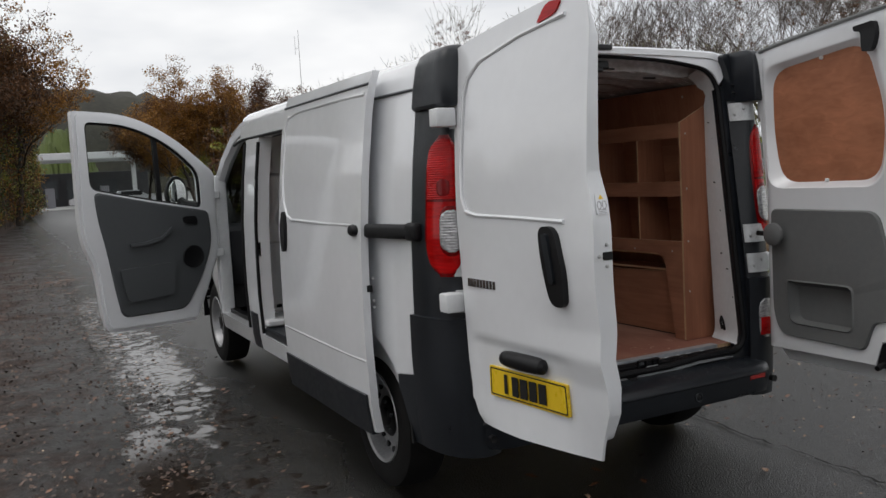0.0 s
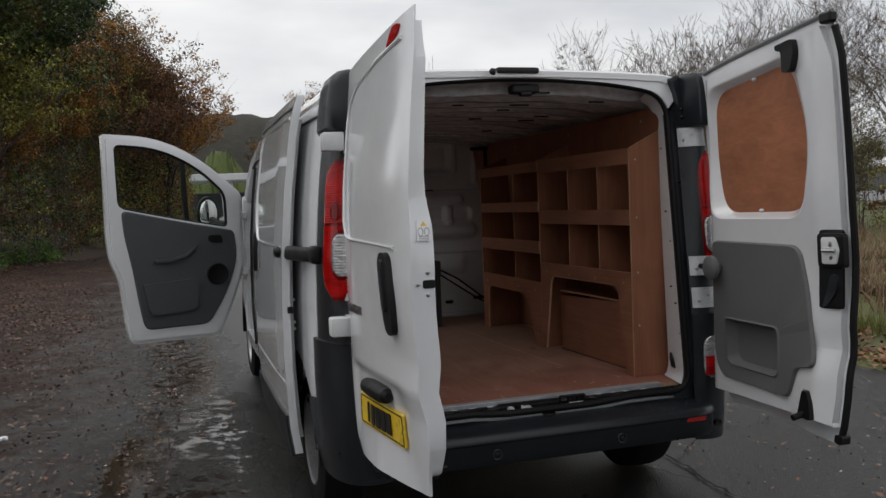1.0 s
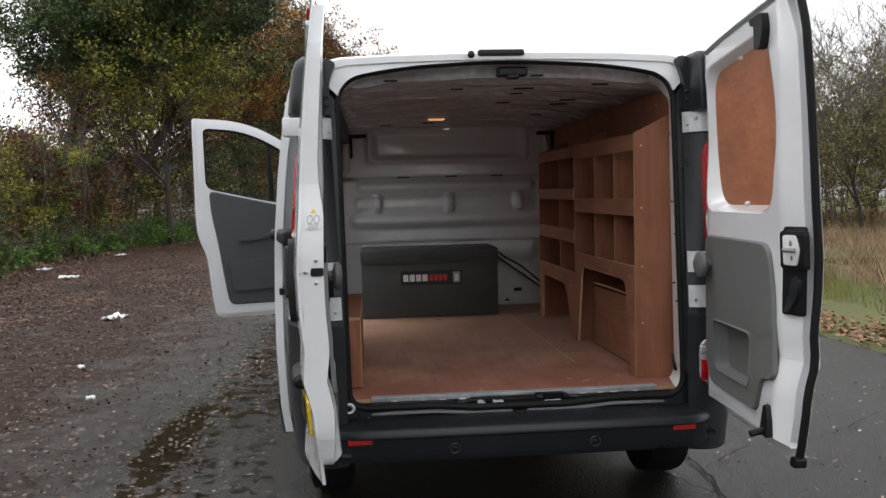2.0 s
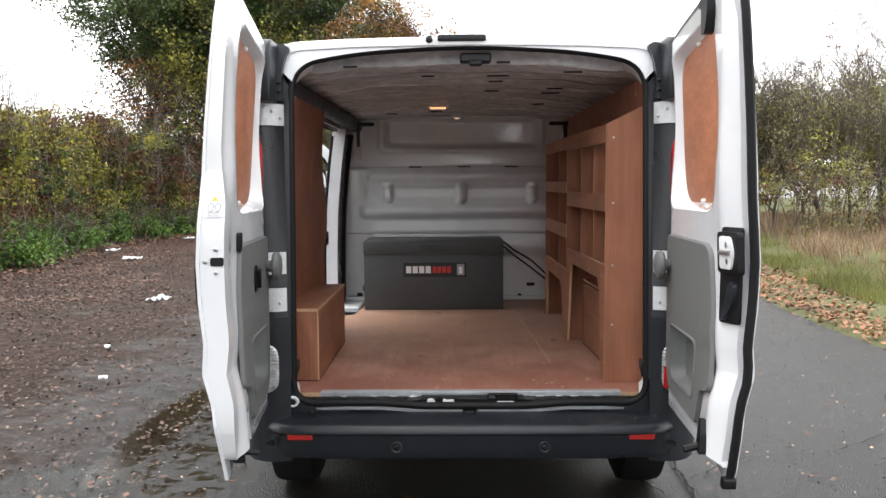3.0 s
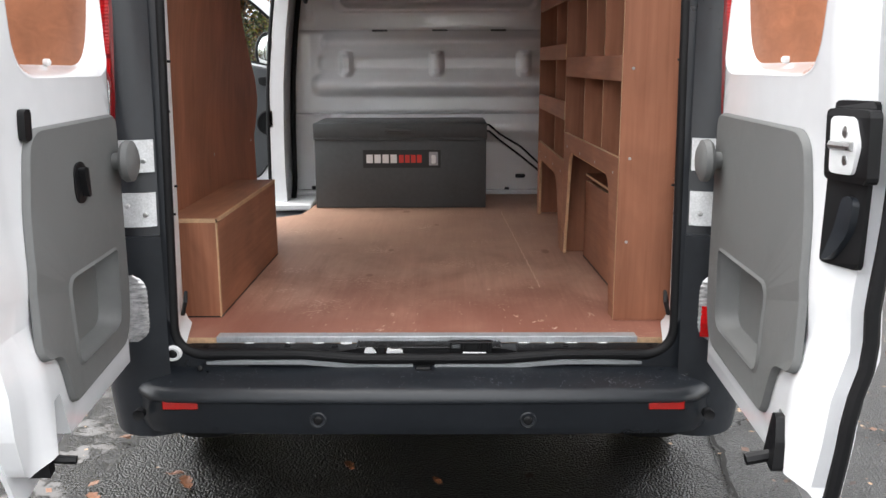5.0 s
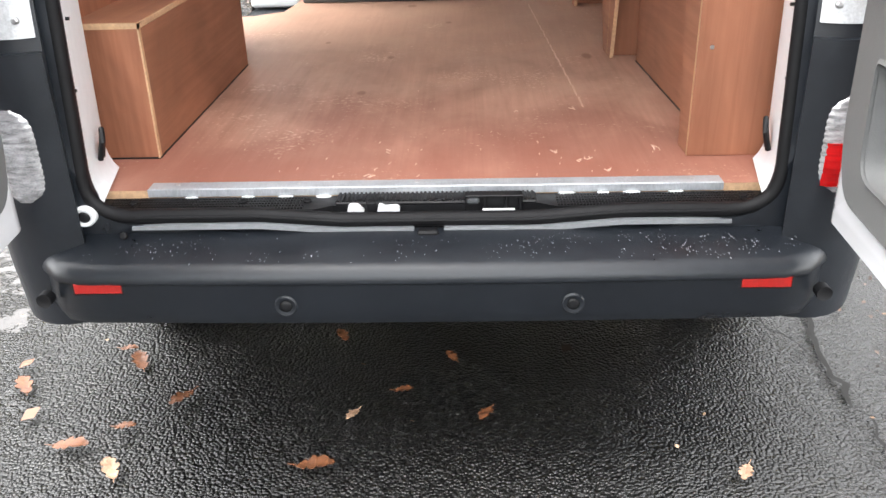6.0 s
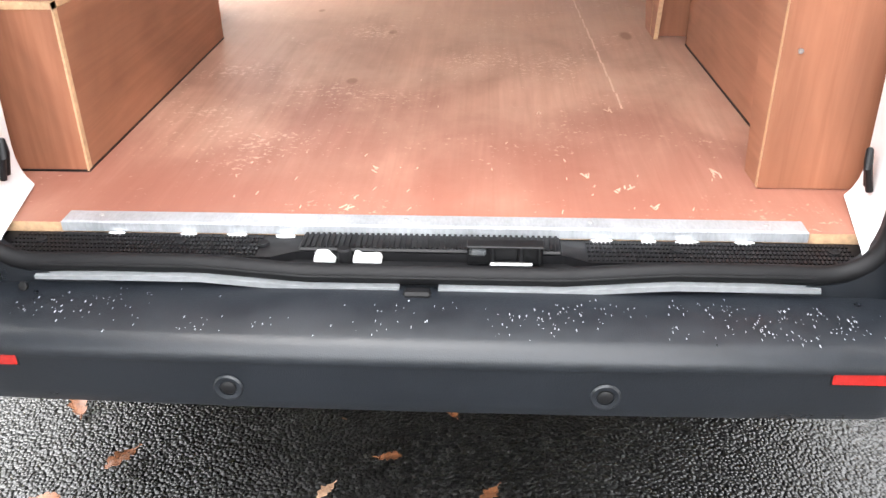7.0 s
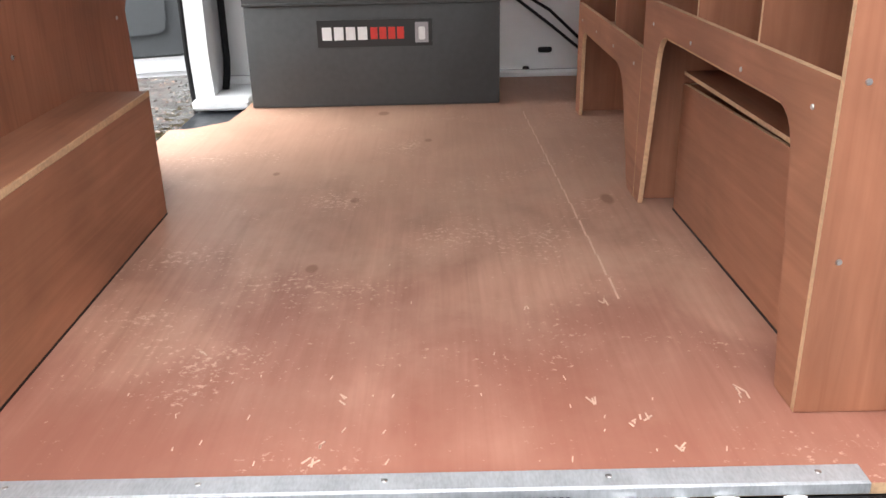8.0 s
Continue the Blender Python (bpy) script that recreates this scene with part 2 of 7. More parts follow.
    b = n.new("ShaderNodeBump")
    b.inputs["Distance"].default_value = 0.005
    l.new(ranged(wet, 0, 1, 1.0, 0.03), b.inputs["Strength"])
    relief = math_node("ADD", math_node("MULTIPLY", vor.outputs["Distance"], -1.0), math_node("MULTIPLY", math_node("MULTIPLY", noisy(42, 7, 0.7, 1.3), mud), 6.5))
    l.new(relief, b.inputs["Height"])
    l.new(b.outputs["Normal"], bsdf.inputs["Normal"])
    return m


def foliage(name, dark, light, rough=0.6, through_light=0.3):
    """Leaves of many tints, some light passing through them."""
    m, nt, bsdf = nodes_of(name)
    n, l = nt.nodes, nt.links
    geo = n.new("ShaderNodeNewGeometry")
    ramp = n.new("ShaderNodeValToRGB")
    ramp.color_ramp.elements[0].color = (*dark, 1)
    ramp.color_ramp.elements[1].color = (*light, 1)
    tc = n.new("ShaderNodeTexCoord")
    ns = n.new("ShaderNodeTexNoise")
    ns.inputs["Scale"].default_value, ns.inputs["Detail"].default_value = 0.9, 3
    l.new(tc.outputs["Object"], ns.inputs["Vector"])
    mr = n.new("ShaderNodeMapRange")
    mr.inputs["From Min"].default_value, mr.inputs["From Max"].default_value = 0.35, 0.65
    mr.inputs["To Min"].default_value, mr.inputs["To Max"].default_value = -0.3, 0.3
    l.new(ns.outputs["Fac"], mr.inputs["Value"])
    ad = n.new("ShaderNodeMath")
    ad.use_clamp = True
    l.new(geo.outputs["Random Per Island"], ad.inputs[0])
    l.new(mr.outputs["Result"], ad.inputs[1])
    l.new(ad.outputs[0], ramp.inputs["Fac"])
    l.new(ramp.outputs["Color"], bsdf.inputs["Base Color"])
    bsdf.inputs["Roughness"].default_value = rough
    tr = n.new("ShaderNodeBsdfTranslucent")
    l.new(ramp.outputs["Color"], tr.inputs["Color"])
    mix = n.new("ShaderNodeMixShader")
    mix.inputs["Fac"].default_value = through_light
    out = n["Material Output"]
    l.new(bsdf.outputs["BSDF"], mix.inputs[1])
    l.new(tr.outputs["BSDF"], mix.inputs[2])
    l.new(mix.outputs["Shader"], out.inputs["Surface"])
    return m


def glass(name, colour, rough=0.02):
    m, nt, bsdf = nodes_of(name)
    bsdf.inputs["Base Color"].default_value = (*colour, 1)
    bsdf.inputs["Roughness"].default_value = rough
    bsdf.inputs["Transmission Weight"].default_value = 1.0
    bsdf.inputs["IOR"].default_value = 1.1
    return m


def glow(name, colour, strength):
    m, nt, bsdf = nodes_of(name)
    bsdf.inputs["Base Color"].default_value = (*colour, 1)
    bsdf.inputs["Emission Color"].default_value = (*colour, 1)
    bsdf.inputs["Emission Strength"].default_value = strength
    return m


WHITE = surface("white_paint", (0.76, 0.77, 0.79), 0.2, vary=0.03, scale=2, coat=1.0, rough_vary=0.05, bump=0.03, bump_scale=3)
JAMB = surface("white_jamb_paint", (0.72, 0.73, 0.74), 0.4, vary=0.08, scale=5, rough_vary=0.08)
PRIMER = surface("grey_white_load_bay_paint", (0.74, 0.75, 0.765), 0.2, vary=0.06, scale=2.2, fine=9, coat=1.0, rough_vary=0.06, bump=0.12, bump_scale=4, spec=0.8)
CEILING = surface("scuffed_roof_paint", (0.54, 0.545, 0.55), 0.22, vary=0.4, scale=4, bump=0.6, bump_scale=9, stretch=(0.6, 2.0, 1))
PLASTIC = surface("black_grey_plastic", (0.0110, 0.0135, 0.0178), 0.36, vary=0.3, scale=4, bump=0.12, bump_scale=420, spec=0.46)
BLACK = surface("black_plastic", (0.007, 0.007, 0.008), 0.45, vary=0.2, scale=8, spec=0.3)
RUBBER = surface("black_rubber", (0.006, 0.006, 0.007), 0.6, vary=0.2, scale=10, spec=0.25)
TYRE = surface("tyre_rubber", (0.009, 0.0085, 0.0085), 0.8, spec=0.2, vary=0.4, scale=12, bump=0.4, bump_scale=120)
TRIM = surface("grey_door_trim", (0.135, 0.138, 0.137), 0.6, vary=0.12, scale=5, bump=0.2, bump_scale=380)
TRIM_DARK = surface("dark_door_trim", (0.065, 0.07, 0.075), 0.6, vary=0.12, scale=5, bump=0.2, bump_scale=380)
GALV = surface("galvanised_hinge", (0.56, 0.57, 0.58), 0.45, metal=0.25, vary=0.3, scale=25)
SPLINTER = surface("torn_wood", (0.66, 0.45, 0.345), 0.8, vary=0.25, scale=40)
# the white sill lip, greyed to hold the seal's shade in its colour
LIP = surface("shaded_white_sill_paint", (0.20, 0.21, 0.22), 0.5, vary=0.2, scale=9)
STEEL = surface("bare_steel", (0.55, 0.55, 0.55), 0.35, metal=1.0, vary=0.2, scale=20)
ALU = surface("scuffed_aluminium", (0.47, 0.49, 0.515), 0.42, metal=0.45, vary=0.25, scale=9, stretch=(3, 1, 1))
WHEEL_STEEL = surface("silver_wheel_paint", (0.42, 0.42, 0.43), 0.4, metal=0.6, vary=0.25, scale=9)
BOX_GREY = surface("dark_grey_powder_coat", (0.056, 0.060, 0.062), 0.5, vary=0.2, scale=5, bump=0.3, bump_scale=260)
PLY_FLOOR = plywood("plywood_floor", (3.6, 0.16, 3.6), (0.415, 0.226, 0.166), marks=0.4)
PLY_UP = plywood("plywood_upright", (3.0, 3.0, 0.14), (0.30, 0.124, 0.070))
PLY_LONG = plywood("plywood_lengthwise", (3.0, 0.14, 3.0), (0.32, 0.142, 0.082))
PLY_DOOR = plywood("plywood_window_blank", (2.0, 0.8, 2.6), (0.39, 0.158, 0.084))
PLY_EDGE = surface("plywood_edge", (0.56, 0.36, 0.21), 0.7, vary=0.3, scale=14, stretch=(1, 1, 1))
RED_LENS = surface("red_lens", (0.42, 0.004, 0.005), 0.10, vary=0.5, scale=9, fine=80, coat=0.12, stretch=(0.2, 0.2, 1.6), spec=0.22)
RED_DEEP = surface("deep_red_lens", (0.16, 0.002, 0.003), 0.15, vary=0.3, scale=9, coat=0.1, spec=0.25)
RED_REFLECTOR = surface("red_reflector", (0.40, 0.010, 0.007), 0.2, vary=0.2, scale=160, coat=0.6)
CLEAR_LENS = surface("clear_lens", (0.50, 0.50, 0.51), 0.10, metal=0.5, vary=0.80, scale=40, coat=1.0, stretch=(1, 1, 4))
YELLOW = surface("yellow_plate", (0.84, 0.56, 0.02), 0.3, vary=0.06, scale=6, coat=0.4)
INK = surface("black_ink", (0.012, 0.012, 0.012), 0.45)
INK_WHITE = surface("white_ink", (0.82, 0.82, 0.82), 0.45)
INK_RED = surface("red_ink", (0.62, 0.03, 0.02), 0.45)
CHROME = surface("dark_chrome", (0.5, 0.5, 0.52), 0.2, metal=1.0, vary=0.2, scale=30)
STICKER = surface("pale_sticker", (0.75, 0.74, 0.70), 0.5)
STICKER_YELLOW = surface("sticker_yellow", (0.85, 0.55, 0.05), 0.5)
GREY_LINE = surface("sticker_grey", (0.35, 0.34, 0.36), 0.5)
SEAT = surface("dark_seat_cloth", (0.03, 0.032, 0.036), 0.9, vary=0.25, scale=30)
WINDOW = glass("window_glass", (0.86, 0.90, 0.88))
MIRROR = surface("mirror_glass", (0.9, 0.9, 0.9), 0.02, metal=1.0, vary=0.0, rough_vary=0.0)
ASPHALT = asphalt("worn_asphalt")


# ---------- mesh helpers ----------
PLACED = {}


def thing(name, base, label, category, group="", kind=""):
    """An Empty at the thing's base, to hold its parts, which are built in world coordinates."""
    ob = tagged(new(name), label, category, group, kind)
    ob.empty_display_size = 0.1
    ob.matrix_basis = Matrix.Translation(base)
    PLACED[ob] = Matrix.Translation(base)
    return ob


def part(name, bm, material, parent=None, label="", smooth=False):
    """Links a bmesh as one mesh object under a thing or a part. material: one, or a list by face index."""
    me = bpy.data.meshes.new(name)
    bmesh.ops.recalc_face_normals(bm, faces=bm.faces[:])
    if smooth:
        for f in bm.faces:
            f.smooth = True
    bm.to_mesh(me)
    bm.free()
    for m in material if isinstance(material, (list, tuple)) else [material]:
        me.materials.append(m)
    if smooth:
        me.set_sharp_from_angle(angle=radians(38))
    ob = new(name, me)
    PLACED[ob] = Matrix()
    if parent:
        ob.parent = parent
        ob.matrix_parent_inverse = PLACED[parent].inverted()
    if label:
        ob["label"] = label
    return ob


def box(bm, x0, x1, y0, y1, z0, z1, bevel=0.0, seg=1, m=None):
    r = bmesh.ops.create_cube(bm, size=1)
    vs = r["verts"]
    for v in vs:
        v.co = Vector(((x0 + x1) / 2 + v.co.x * (x1 - x0), (y0 + y1) / 2 + v.co.y * (y1 - y0), (z0 + z1) / 2 + v.co.z * (z1 - z0)))
    if bevel:
        es = {e for v in vs for e in v.link_edges}
        r2 = bmesh.ops.bevel(bm, geom=list(es), offset=bevel, segments=seg, affect="EDGES", profile=0.5)
        vs = list({v for f in r2["faces"] for v in f.verts} | {v for v in vs if v.is_valid})
    if m is not None:
        bmesh.ops.transform(bm, matrix=m, verts=[v for v in vs if v.is_valid])
    return bm


def boxes(*dims, bevel=0.0, seg=1):
    bm = bmesh.new()
    for d in dims:
        box(bm, *d, bevel=bevel, seg=seg)
    return bm


def rpoly(pts, r=0.03, seg=5):
    """A closed 2D outline with rounded corners. A point may carry its own radius as third value."""
    out = []
    n = len(pts)
    for i in range(n):
        p = Vector(pts[i][:2])
        a, b = Vector(pts[i - 1][:2]), Vector(pts[(i + 1) % n][:2])
        rad = pts[i][2] if len(pts[i]) > 2 else r
        da, db = (a - p), (b - p)
        rad = min(rad, da.length * 0.49, db.length * 0.49)
        if rad < 1e-4:
            out.append(tuple(p))
            continue
        s, e = p + da.normalized() * rad, p + db.normalized() * rad
        for k in range(seg + 1):
            t = k / seg
            out.append(tuple((1 - t) ** 2 * s + 2 * t * (1 - t) * p + t * t * e))
    return out


def plate(bm, outer, place, w0, w1, holes=(), edge_index=0, cuts=()):
    """A flat plate with holes: 2D outlines laid by place(u, v, w), from w0 to w1 thick. cuts: lines (axis, value) that give it more
    vertices, so that it can bend."""
    tmp = bmesh.new()
    for lp in (outer, *holes):
        vs = [tmp.verts.new((u, v, 0)) for u, v in lp]
        for i in range(len(vs)):
            tmp.edges.new((vs[i - 1], vs[i]))
    bmesh.ops.triangle_fill(tmp, use_beauty=True, use_dissolve=False, edges=tmp.edges[:])
    for axis, value in cuts:
        at, no = ((value, 0, 0), (1, 0, 0)) if axis == "u" else ((0, value, 0), (0, 1, 0))
        bmesh.ops.bisect_plane(tmp, geom=tmp.verts[:] + tmp.edges[:] + tmp.faces[:], plane_co=at, plane_no=no, dist=1e-5)
    tmp.verts.index_update()
    lo = [bm.verts.new(place(v.co.x, v.co.y, w0)) for v in tmp.verts]
    hi = [bm.verts.new(place(v.co.x, v.co.y, w1)) for v in tmp.verts]
    for f in tmp.faces:
        t = [v.index for v in f.verts]
        bm.faces.new([lo[i] for i in reversed(t)])
        bm.faces.new([hi[i] for i in t])
    for e in tmp.edges:
        if len(e.link_faces) == 1:
            a, b = e.verts[0].index, e.verts[1].index
            f = bm.faces.new((lo[a], lo[b], hi[b], hi[a]))
            f.material_index = edge_index
    tmp.free()
    return bm


def loft(bm, loops, closed=True, caps=False):
    """Quads between rings of equal length."""
    rows = [[bm.verts.new(p) for p in lp] for lp in loops]
    for a, b in zip(rows, rows[1:]):
        n = len(a)
        for i in range(n if closed else n - 1):
            bm.faces.new((a[i], a[(i + 1) % n], b[(i + 1) % n], b[i]))
    if caps:
        bm.faces.new(list(reversed(rows[0])))
        bm.faces.new(rows[-1])
    return bm


def slab(bm, grid, inner):
    """A closed sheet with thickness: grid and inner are the same rows of points."""
    out = [[bm.verts.new(p) for p in row] for row in grid]
    inn = [[bm.verts.new(p) for p in row] for row in inner]
    R, C = len(out), len(out[0])
    for i in range(R - 1):
        for j in range(C - 1):
            bm.faces.new((out[i][j], out[i][j + 1], out[i + 1][j + 1], out[i + 1][j]))
            bm.faces.new((inn[i][j], inn[i + 1][j], inn[i + 1][j + 1], inn[i][j + 1]))
    for i in range(R - 1):
        for j in (0, C - 1):
            bm.faces.new((out[i][j], out[i + 1][j], inn[i + 1][j], inn[i][j]))
    for j in range(C - 1):
        for i in (0, R - 1):
            bm.faces.new((out[i][j], out[i][j + 1], inn[i][j + 1], inn[i][j]))
    return bm


def tube(bm, pts, r, sides=8, closed=False, squash=1.0):
    """A round bar along points; r may be a number or one per point."""
    pts = [Vector(p) for p in pts]
    n = len(pts)
    rings = []
    last = None
    for i, p in enumerate(pts):
        a = pts[i - 1] if (i or closed) else p
        b = pts[(i + 1) % n] if (i < n - 1 or closed) else p
        d = (b - a).normalized()
        if last is None:
            side = d.cross(Vector((0, 0, 1)))
            if side.length < 0.05:
                side = d.cross(Vector((1, 0, 0)))
        else:
            side = last - d * last.dot(d)
        side.normalize()
        last = side
        up = side.cross(d)
        rad = r[i] if isinstance(r, (list, tuple)) else r
        rings.append([p + (side * math.cos(2 * math.pi * k / sides) + up * squash * math.sin(2 * math.pi * k / sides)) * rad for k in range(sides)])
    if closed:
        rings.append(rings[0])
        rows = [[bm.verts.new(q) for q in rg] for rg in rings[:-1]]
        rows.append(rows[0])
        for a, b in zip(rows, rows[1:]):
            for i in range(sides):
                bm.faces.new((a[i], a[(i + 1) % sides], b[(i + 1) % sides], b[i]))
    else:
        loft(bm, rings, caps=True)
    return bm


def lathe(bm, profile, m, seg=32):
    """A turned body: profile of (radius, height along local z), laid by m."""
    rings = []
    for r, h in profile:
        rings.append([m @ Vector((r * math.cos(2 * math.pi * k / seg), r * math.sin(2 * math.pi * k / seg), h)) for k in range(seg)])
    loft(bm, rings, caps=True)
    return bm


def lerp(x, table):
    if x <= table[0][0]:
        return table[0][1]
    for (a, va), (b, vb) in zip(table, table[1:]):
        if x <= b:
            return va + (vb - va) * (x - a) / (b - a)
    return table[-1][1]


def XZ(y):
    return lambda u, v, w: (u, y + w, v)


def YZ(x):
    return lambda u, v, w: (x + w, u, v)


def XY(z):
    return lambda u, v, w: (u, v, z + w)


# ---------- the van's outer form ----------
WIDTH = [(0.28, 0.915), (0.45, 0.94), (0.72, 0.952), (0.98, 0.95), (1.22, 0.942), (1.5, 0.918), (1.75, 0.885), (1.86, 0.864), (1.95, 0.832)]
TAPER = [(0.03, 0.925), (0.12, 0.942), (0.26, 0.965), (0.5, 0.987), (0.9, 1.0), (4.1, 1.0), (4.7, 0.96), (5.0, 0.88)]


def tail_lean(z):
    """How far the tail leans forward at a height."""
    return 0.165 * max(0, z - 0.9)


def lean_mesh(ob):
    """Leans a part round the rear opening forward with the tail."""
    for v in ob.data.vertices:
        d = tail_lean(v.co.z) * min(1, max(0, (0.42 - v.co.y) / 0.25))
        v.co = (v.co.x * (1 + d / 3.2), v.co.y + d, v.co.z + (v.co.z - 1.41) * d / 3.2)


def half(y, z):
    return lerp(z, WIDTH) * lerp(y, TAPER)


AXLES = (0.85, 4.35)


def arch_low(y, low, r=0.44):
    z = low
    for c in AXLES:
        d = abs(y - c)
        if d < r:
            z = max(z, 0.335 + math.sqrt(r * r - d * d))
    return z


def side_sheet(s, y0, y1, low, high, n=24, m=10, off=0.0, thick=0.03):
    """A body-side panel: s is the side (-1 left, 1 right), low and high give its lower and upper edge by y."""
    bm = bmesh.new()
    ys = [y0 + (y1 - y0) * i / n for i in range(n + 1)]
    out, inn = [], []
    for y in ys:
        a, b = low(y), high(y)
        zs = [a + (b - a) * k / m for k in range(m + 1)]
        out.append([(s * (half(y, z) + off), y, z) for z in zs])
        inn.append([(s * (half(y, z) + off - thick), y, z) for z in zs])
    return slab(bm, out, inn)


van = thing("van", (0, 2.5, 0), "white panel van with rear, sliding and passenger doors standing open", "van")
SIDE_TOP = 1.80


def roof_line(y):
    return lerp(y, [(0.0, SIDE_TOP), (3.15, SIDE_TOP), (3.5, 1.76), (3.75, 1.66), (4.5, 1.16), (5.05, 0.86)])


for s, name in ((-1, "rear_quarter_panel"), (1, "side_panel")):
    y1 = 1.70 if s < 0 else 2.88
    part(name, side_sheet(s, 0.330, y1, lambda y: max(arch_low(y, 0.36), 0.62 if y < 0.47 else 0), roof_line, n=70, m=14), WHITE, van, smooth=True)
# sill, header and pillar round the sliding-door opening, and the step below
part("door_header", side_sheet(-1, 1.70, 3.30, lambda y: min(1.785, roof_line(y) - 0.012), roof_line, n=14, m=3, thick=0.05), WHITE, van, smooth=True)
part("sill", side_sheet(-1, 1.70, 3.93, lambda y: 0.36, lambda y: 0.47, n=14, m=2, thick=0.12), WHITE, van, smooth=True)
part("centre_pillar", side_sheet(-1, 2.70, 3.02, lambda y: 0.47, lambda y: 1.787, n=4, m=14, thick=0.09), WHITE, van, smooth=True)
part("front_wing", side_sheet(-1, 3.93, 5.0, lambda y: arch_low(y, 0.34), lambda y: min(roof_line(y), 1.16), n=40, m=8), WHITE, van, smooth=True)
part("front_wing", side_sheet(1, 3.93, 5.0, lambda y: arch_low(y, 0.34), lambda y: min(roof_line(y), 1.16), n=40, m=8), WHITE, van, smooth=True)
# glass colour darkened to put the dim cab's shade into it
DARK_GLASS = glass("darkened_cab_glass", (0.10, 0.11, 0.11))
part("side_window", side_sheet(1, 2.98, 3.80, lambda y: 1.2, lambda y: min(1.74, roof_line(y) - 0.03), n=6, m=6, thick=0.01), DARK_GLASS, van, smooth=True)
part("window_pillar", side_sheet(1, 2.88, 2.98, lambda y: 1.2, roof_line, n=2, m=6, thick=0.05), WHITE, van, smooth=True)
part("door_header", side_sheet(1, 2.98, 3.93, lambda y: min(1.74, roof_line(y) - 0.03), roof_line, n=8, m=2, thick=0.05), WHITE, van, smooth=True)
part("front_door", side_sheet(1, 2.88, 3.93, lambda y: 0.36, lambda y: 1.2, n=10, m=8), WHITE, van, smooth=True)
# side cladding strips
part("lower_trim", side_sheet(-1, 1.27, 1.70, lambda y: 0.30, lambda y: 0.50, n=8, m=3, off=0.012, thick=0.03), PLASTIC, van, smooth=True)
part("lower_trim", side_sheet(1, 1.27, 3.93, lambda y: 0.30, lambda y: 0.50, n=8, m=3, off=0.012, thick=0.03), PLASTIC, van, smooth=True)
part("lower_trim", side_sheet(-1, 2.80, 2.97, lambda y: 0.36, lambda y: 0.60, n=4, m=3, off=0.006, thick=0.03), PLASTIC, van, smooth=True)

# roof skin with the rounded shoulders
ROOF = [(0.874, 1.80), (0.866, 1.86), (0.846, 1.925), (0.800, 1.960), (0.71, 1.979), (0.5, 1.989), (0.25, 1.994), (0.0, 1.997)]
roof_pts = [(-x, z) for x, z in ROOF] + [(x, z) for x, z in reversed(ROOF[:-1])]


def roof_row(y, drop=0.0, inset=0.0):
    k = lerp(y, TAPER) if y < 2 else 1.0
    k = k * 1.0
    return [(x * k * (1 - inset), y, z - drop) for x, z in roof_pts]


ys = [0.235, 0.25, 0.30, 0.4, 0.8, 1.6, 2.4, 3.0, 3.2]
bm = slab(bmesh.new(), [roof_row(y, 0.010 if y < 0.24 else 0) for y in ys], [roof_row(y, 0.035, 0.03) for y in ys])
roof = part("roof", bm, WHITE, van, smooth=True)

for s in (-1, 1):
    pts = [(s * (half(y, 1.825) + 0.004 + (0.0 if y > 0.35 else -0.004)), y, 1.822) for y in np.linspace(0.335, 1.68, 12)]
    part("roof_gutter", tube(bmesh.new(), pts, 0.0065, 6), TRIM_DARK, van, smooth=True)

# windscreen, bonnet and front, little seen
bm = bmesh.new()
rows_o = []
for y, z, k in ((3.18, 1.985, 0.83), (3.45, 1.92, 0.82), (4.55, 1.16, 0.86)):
    rows_o.append([(x * k, y - 0.06 * abs(x) ** 2, z - 0.05 * x * x) for x in (-1, -0.6, -0.2, 0.2, 0.6, 1)])
slab(bm, rows_o, [[(x, y, z - 0.012) for x, y, z in r] for r in rows_o])
part("windscreen", bm, DARK_GLASS, van, smooth=True)
bm = bmesh.new()
rows_o = []
for y, z, k in ((4.52, 1.16, 0.87), (4.85, 1.02, 0.86), (5.05, 0.84, 0.82), (5.14, 0.62, 0.80), (5.16, 0.32, 0.80)):
    rows_o.append([(x * k, y - 0.10 * abs(x) ** 3, z - 0.04 * x * x) for x in (-1, -0.6, -0.2, 0.2, 0.6, 1)])
slab(bm, rows_o, [[(x * 0.98, y - 0.02, z - 0.02) for x, y, z in r] for r in rows_o])
part("bonnet", bm, WHITE, van, smooth=True)
for s in (-1, 1):
    bm = bmesh.new()
    tube(bm, [(s * 0.815, 3.0, 1.885), (s * 0.82, 3.25, 1.865), (s * 0.835, 3.48, 1.80), (s * 0.85, 3.73, 1.67), (s * 0.87, 4.2, 1.36), (s * 0.875, 4.5, 1.17)], [0.045, 0.05, 0.052, 0.052, 0.055, 0.06], 8)
    part("windscreen_pillar", bm, WHITE, van, smooth=True)


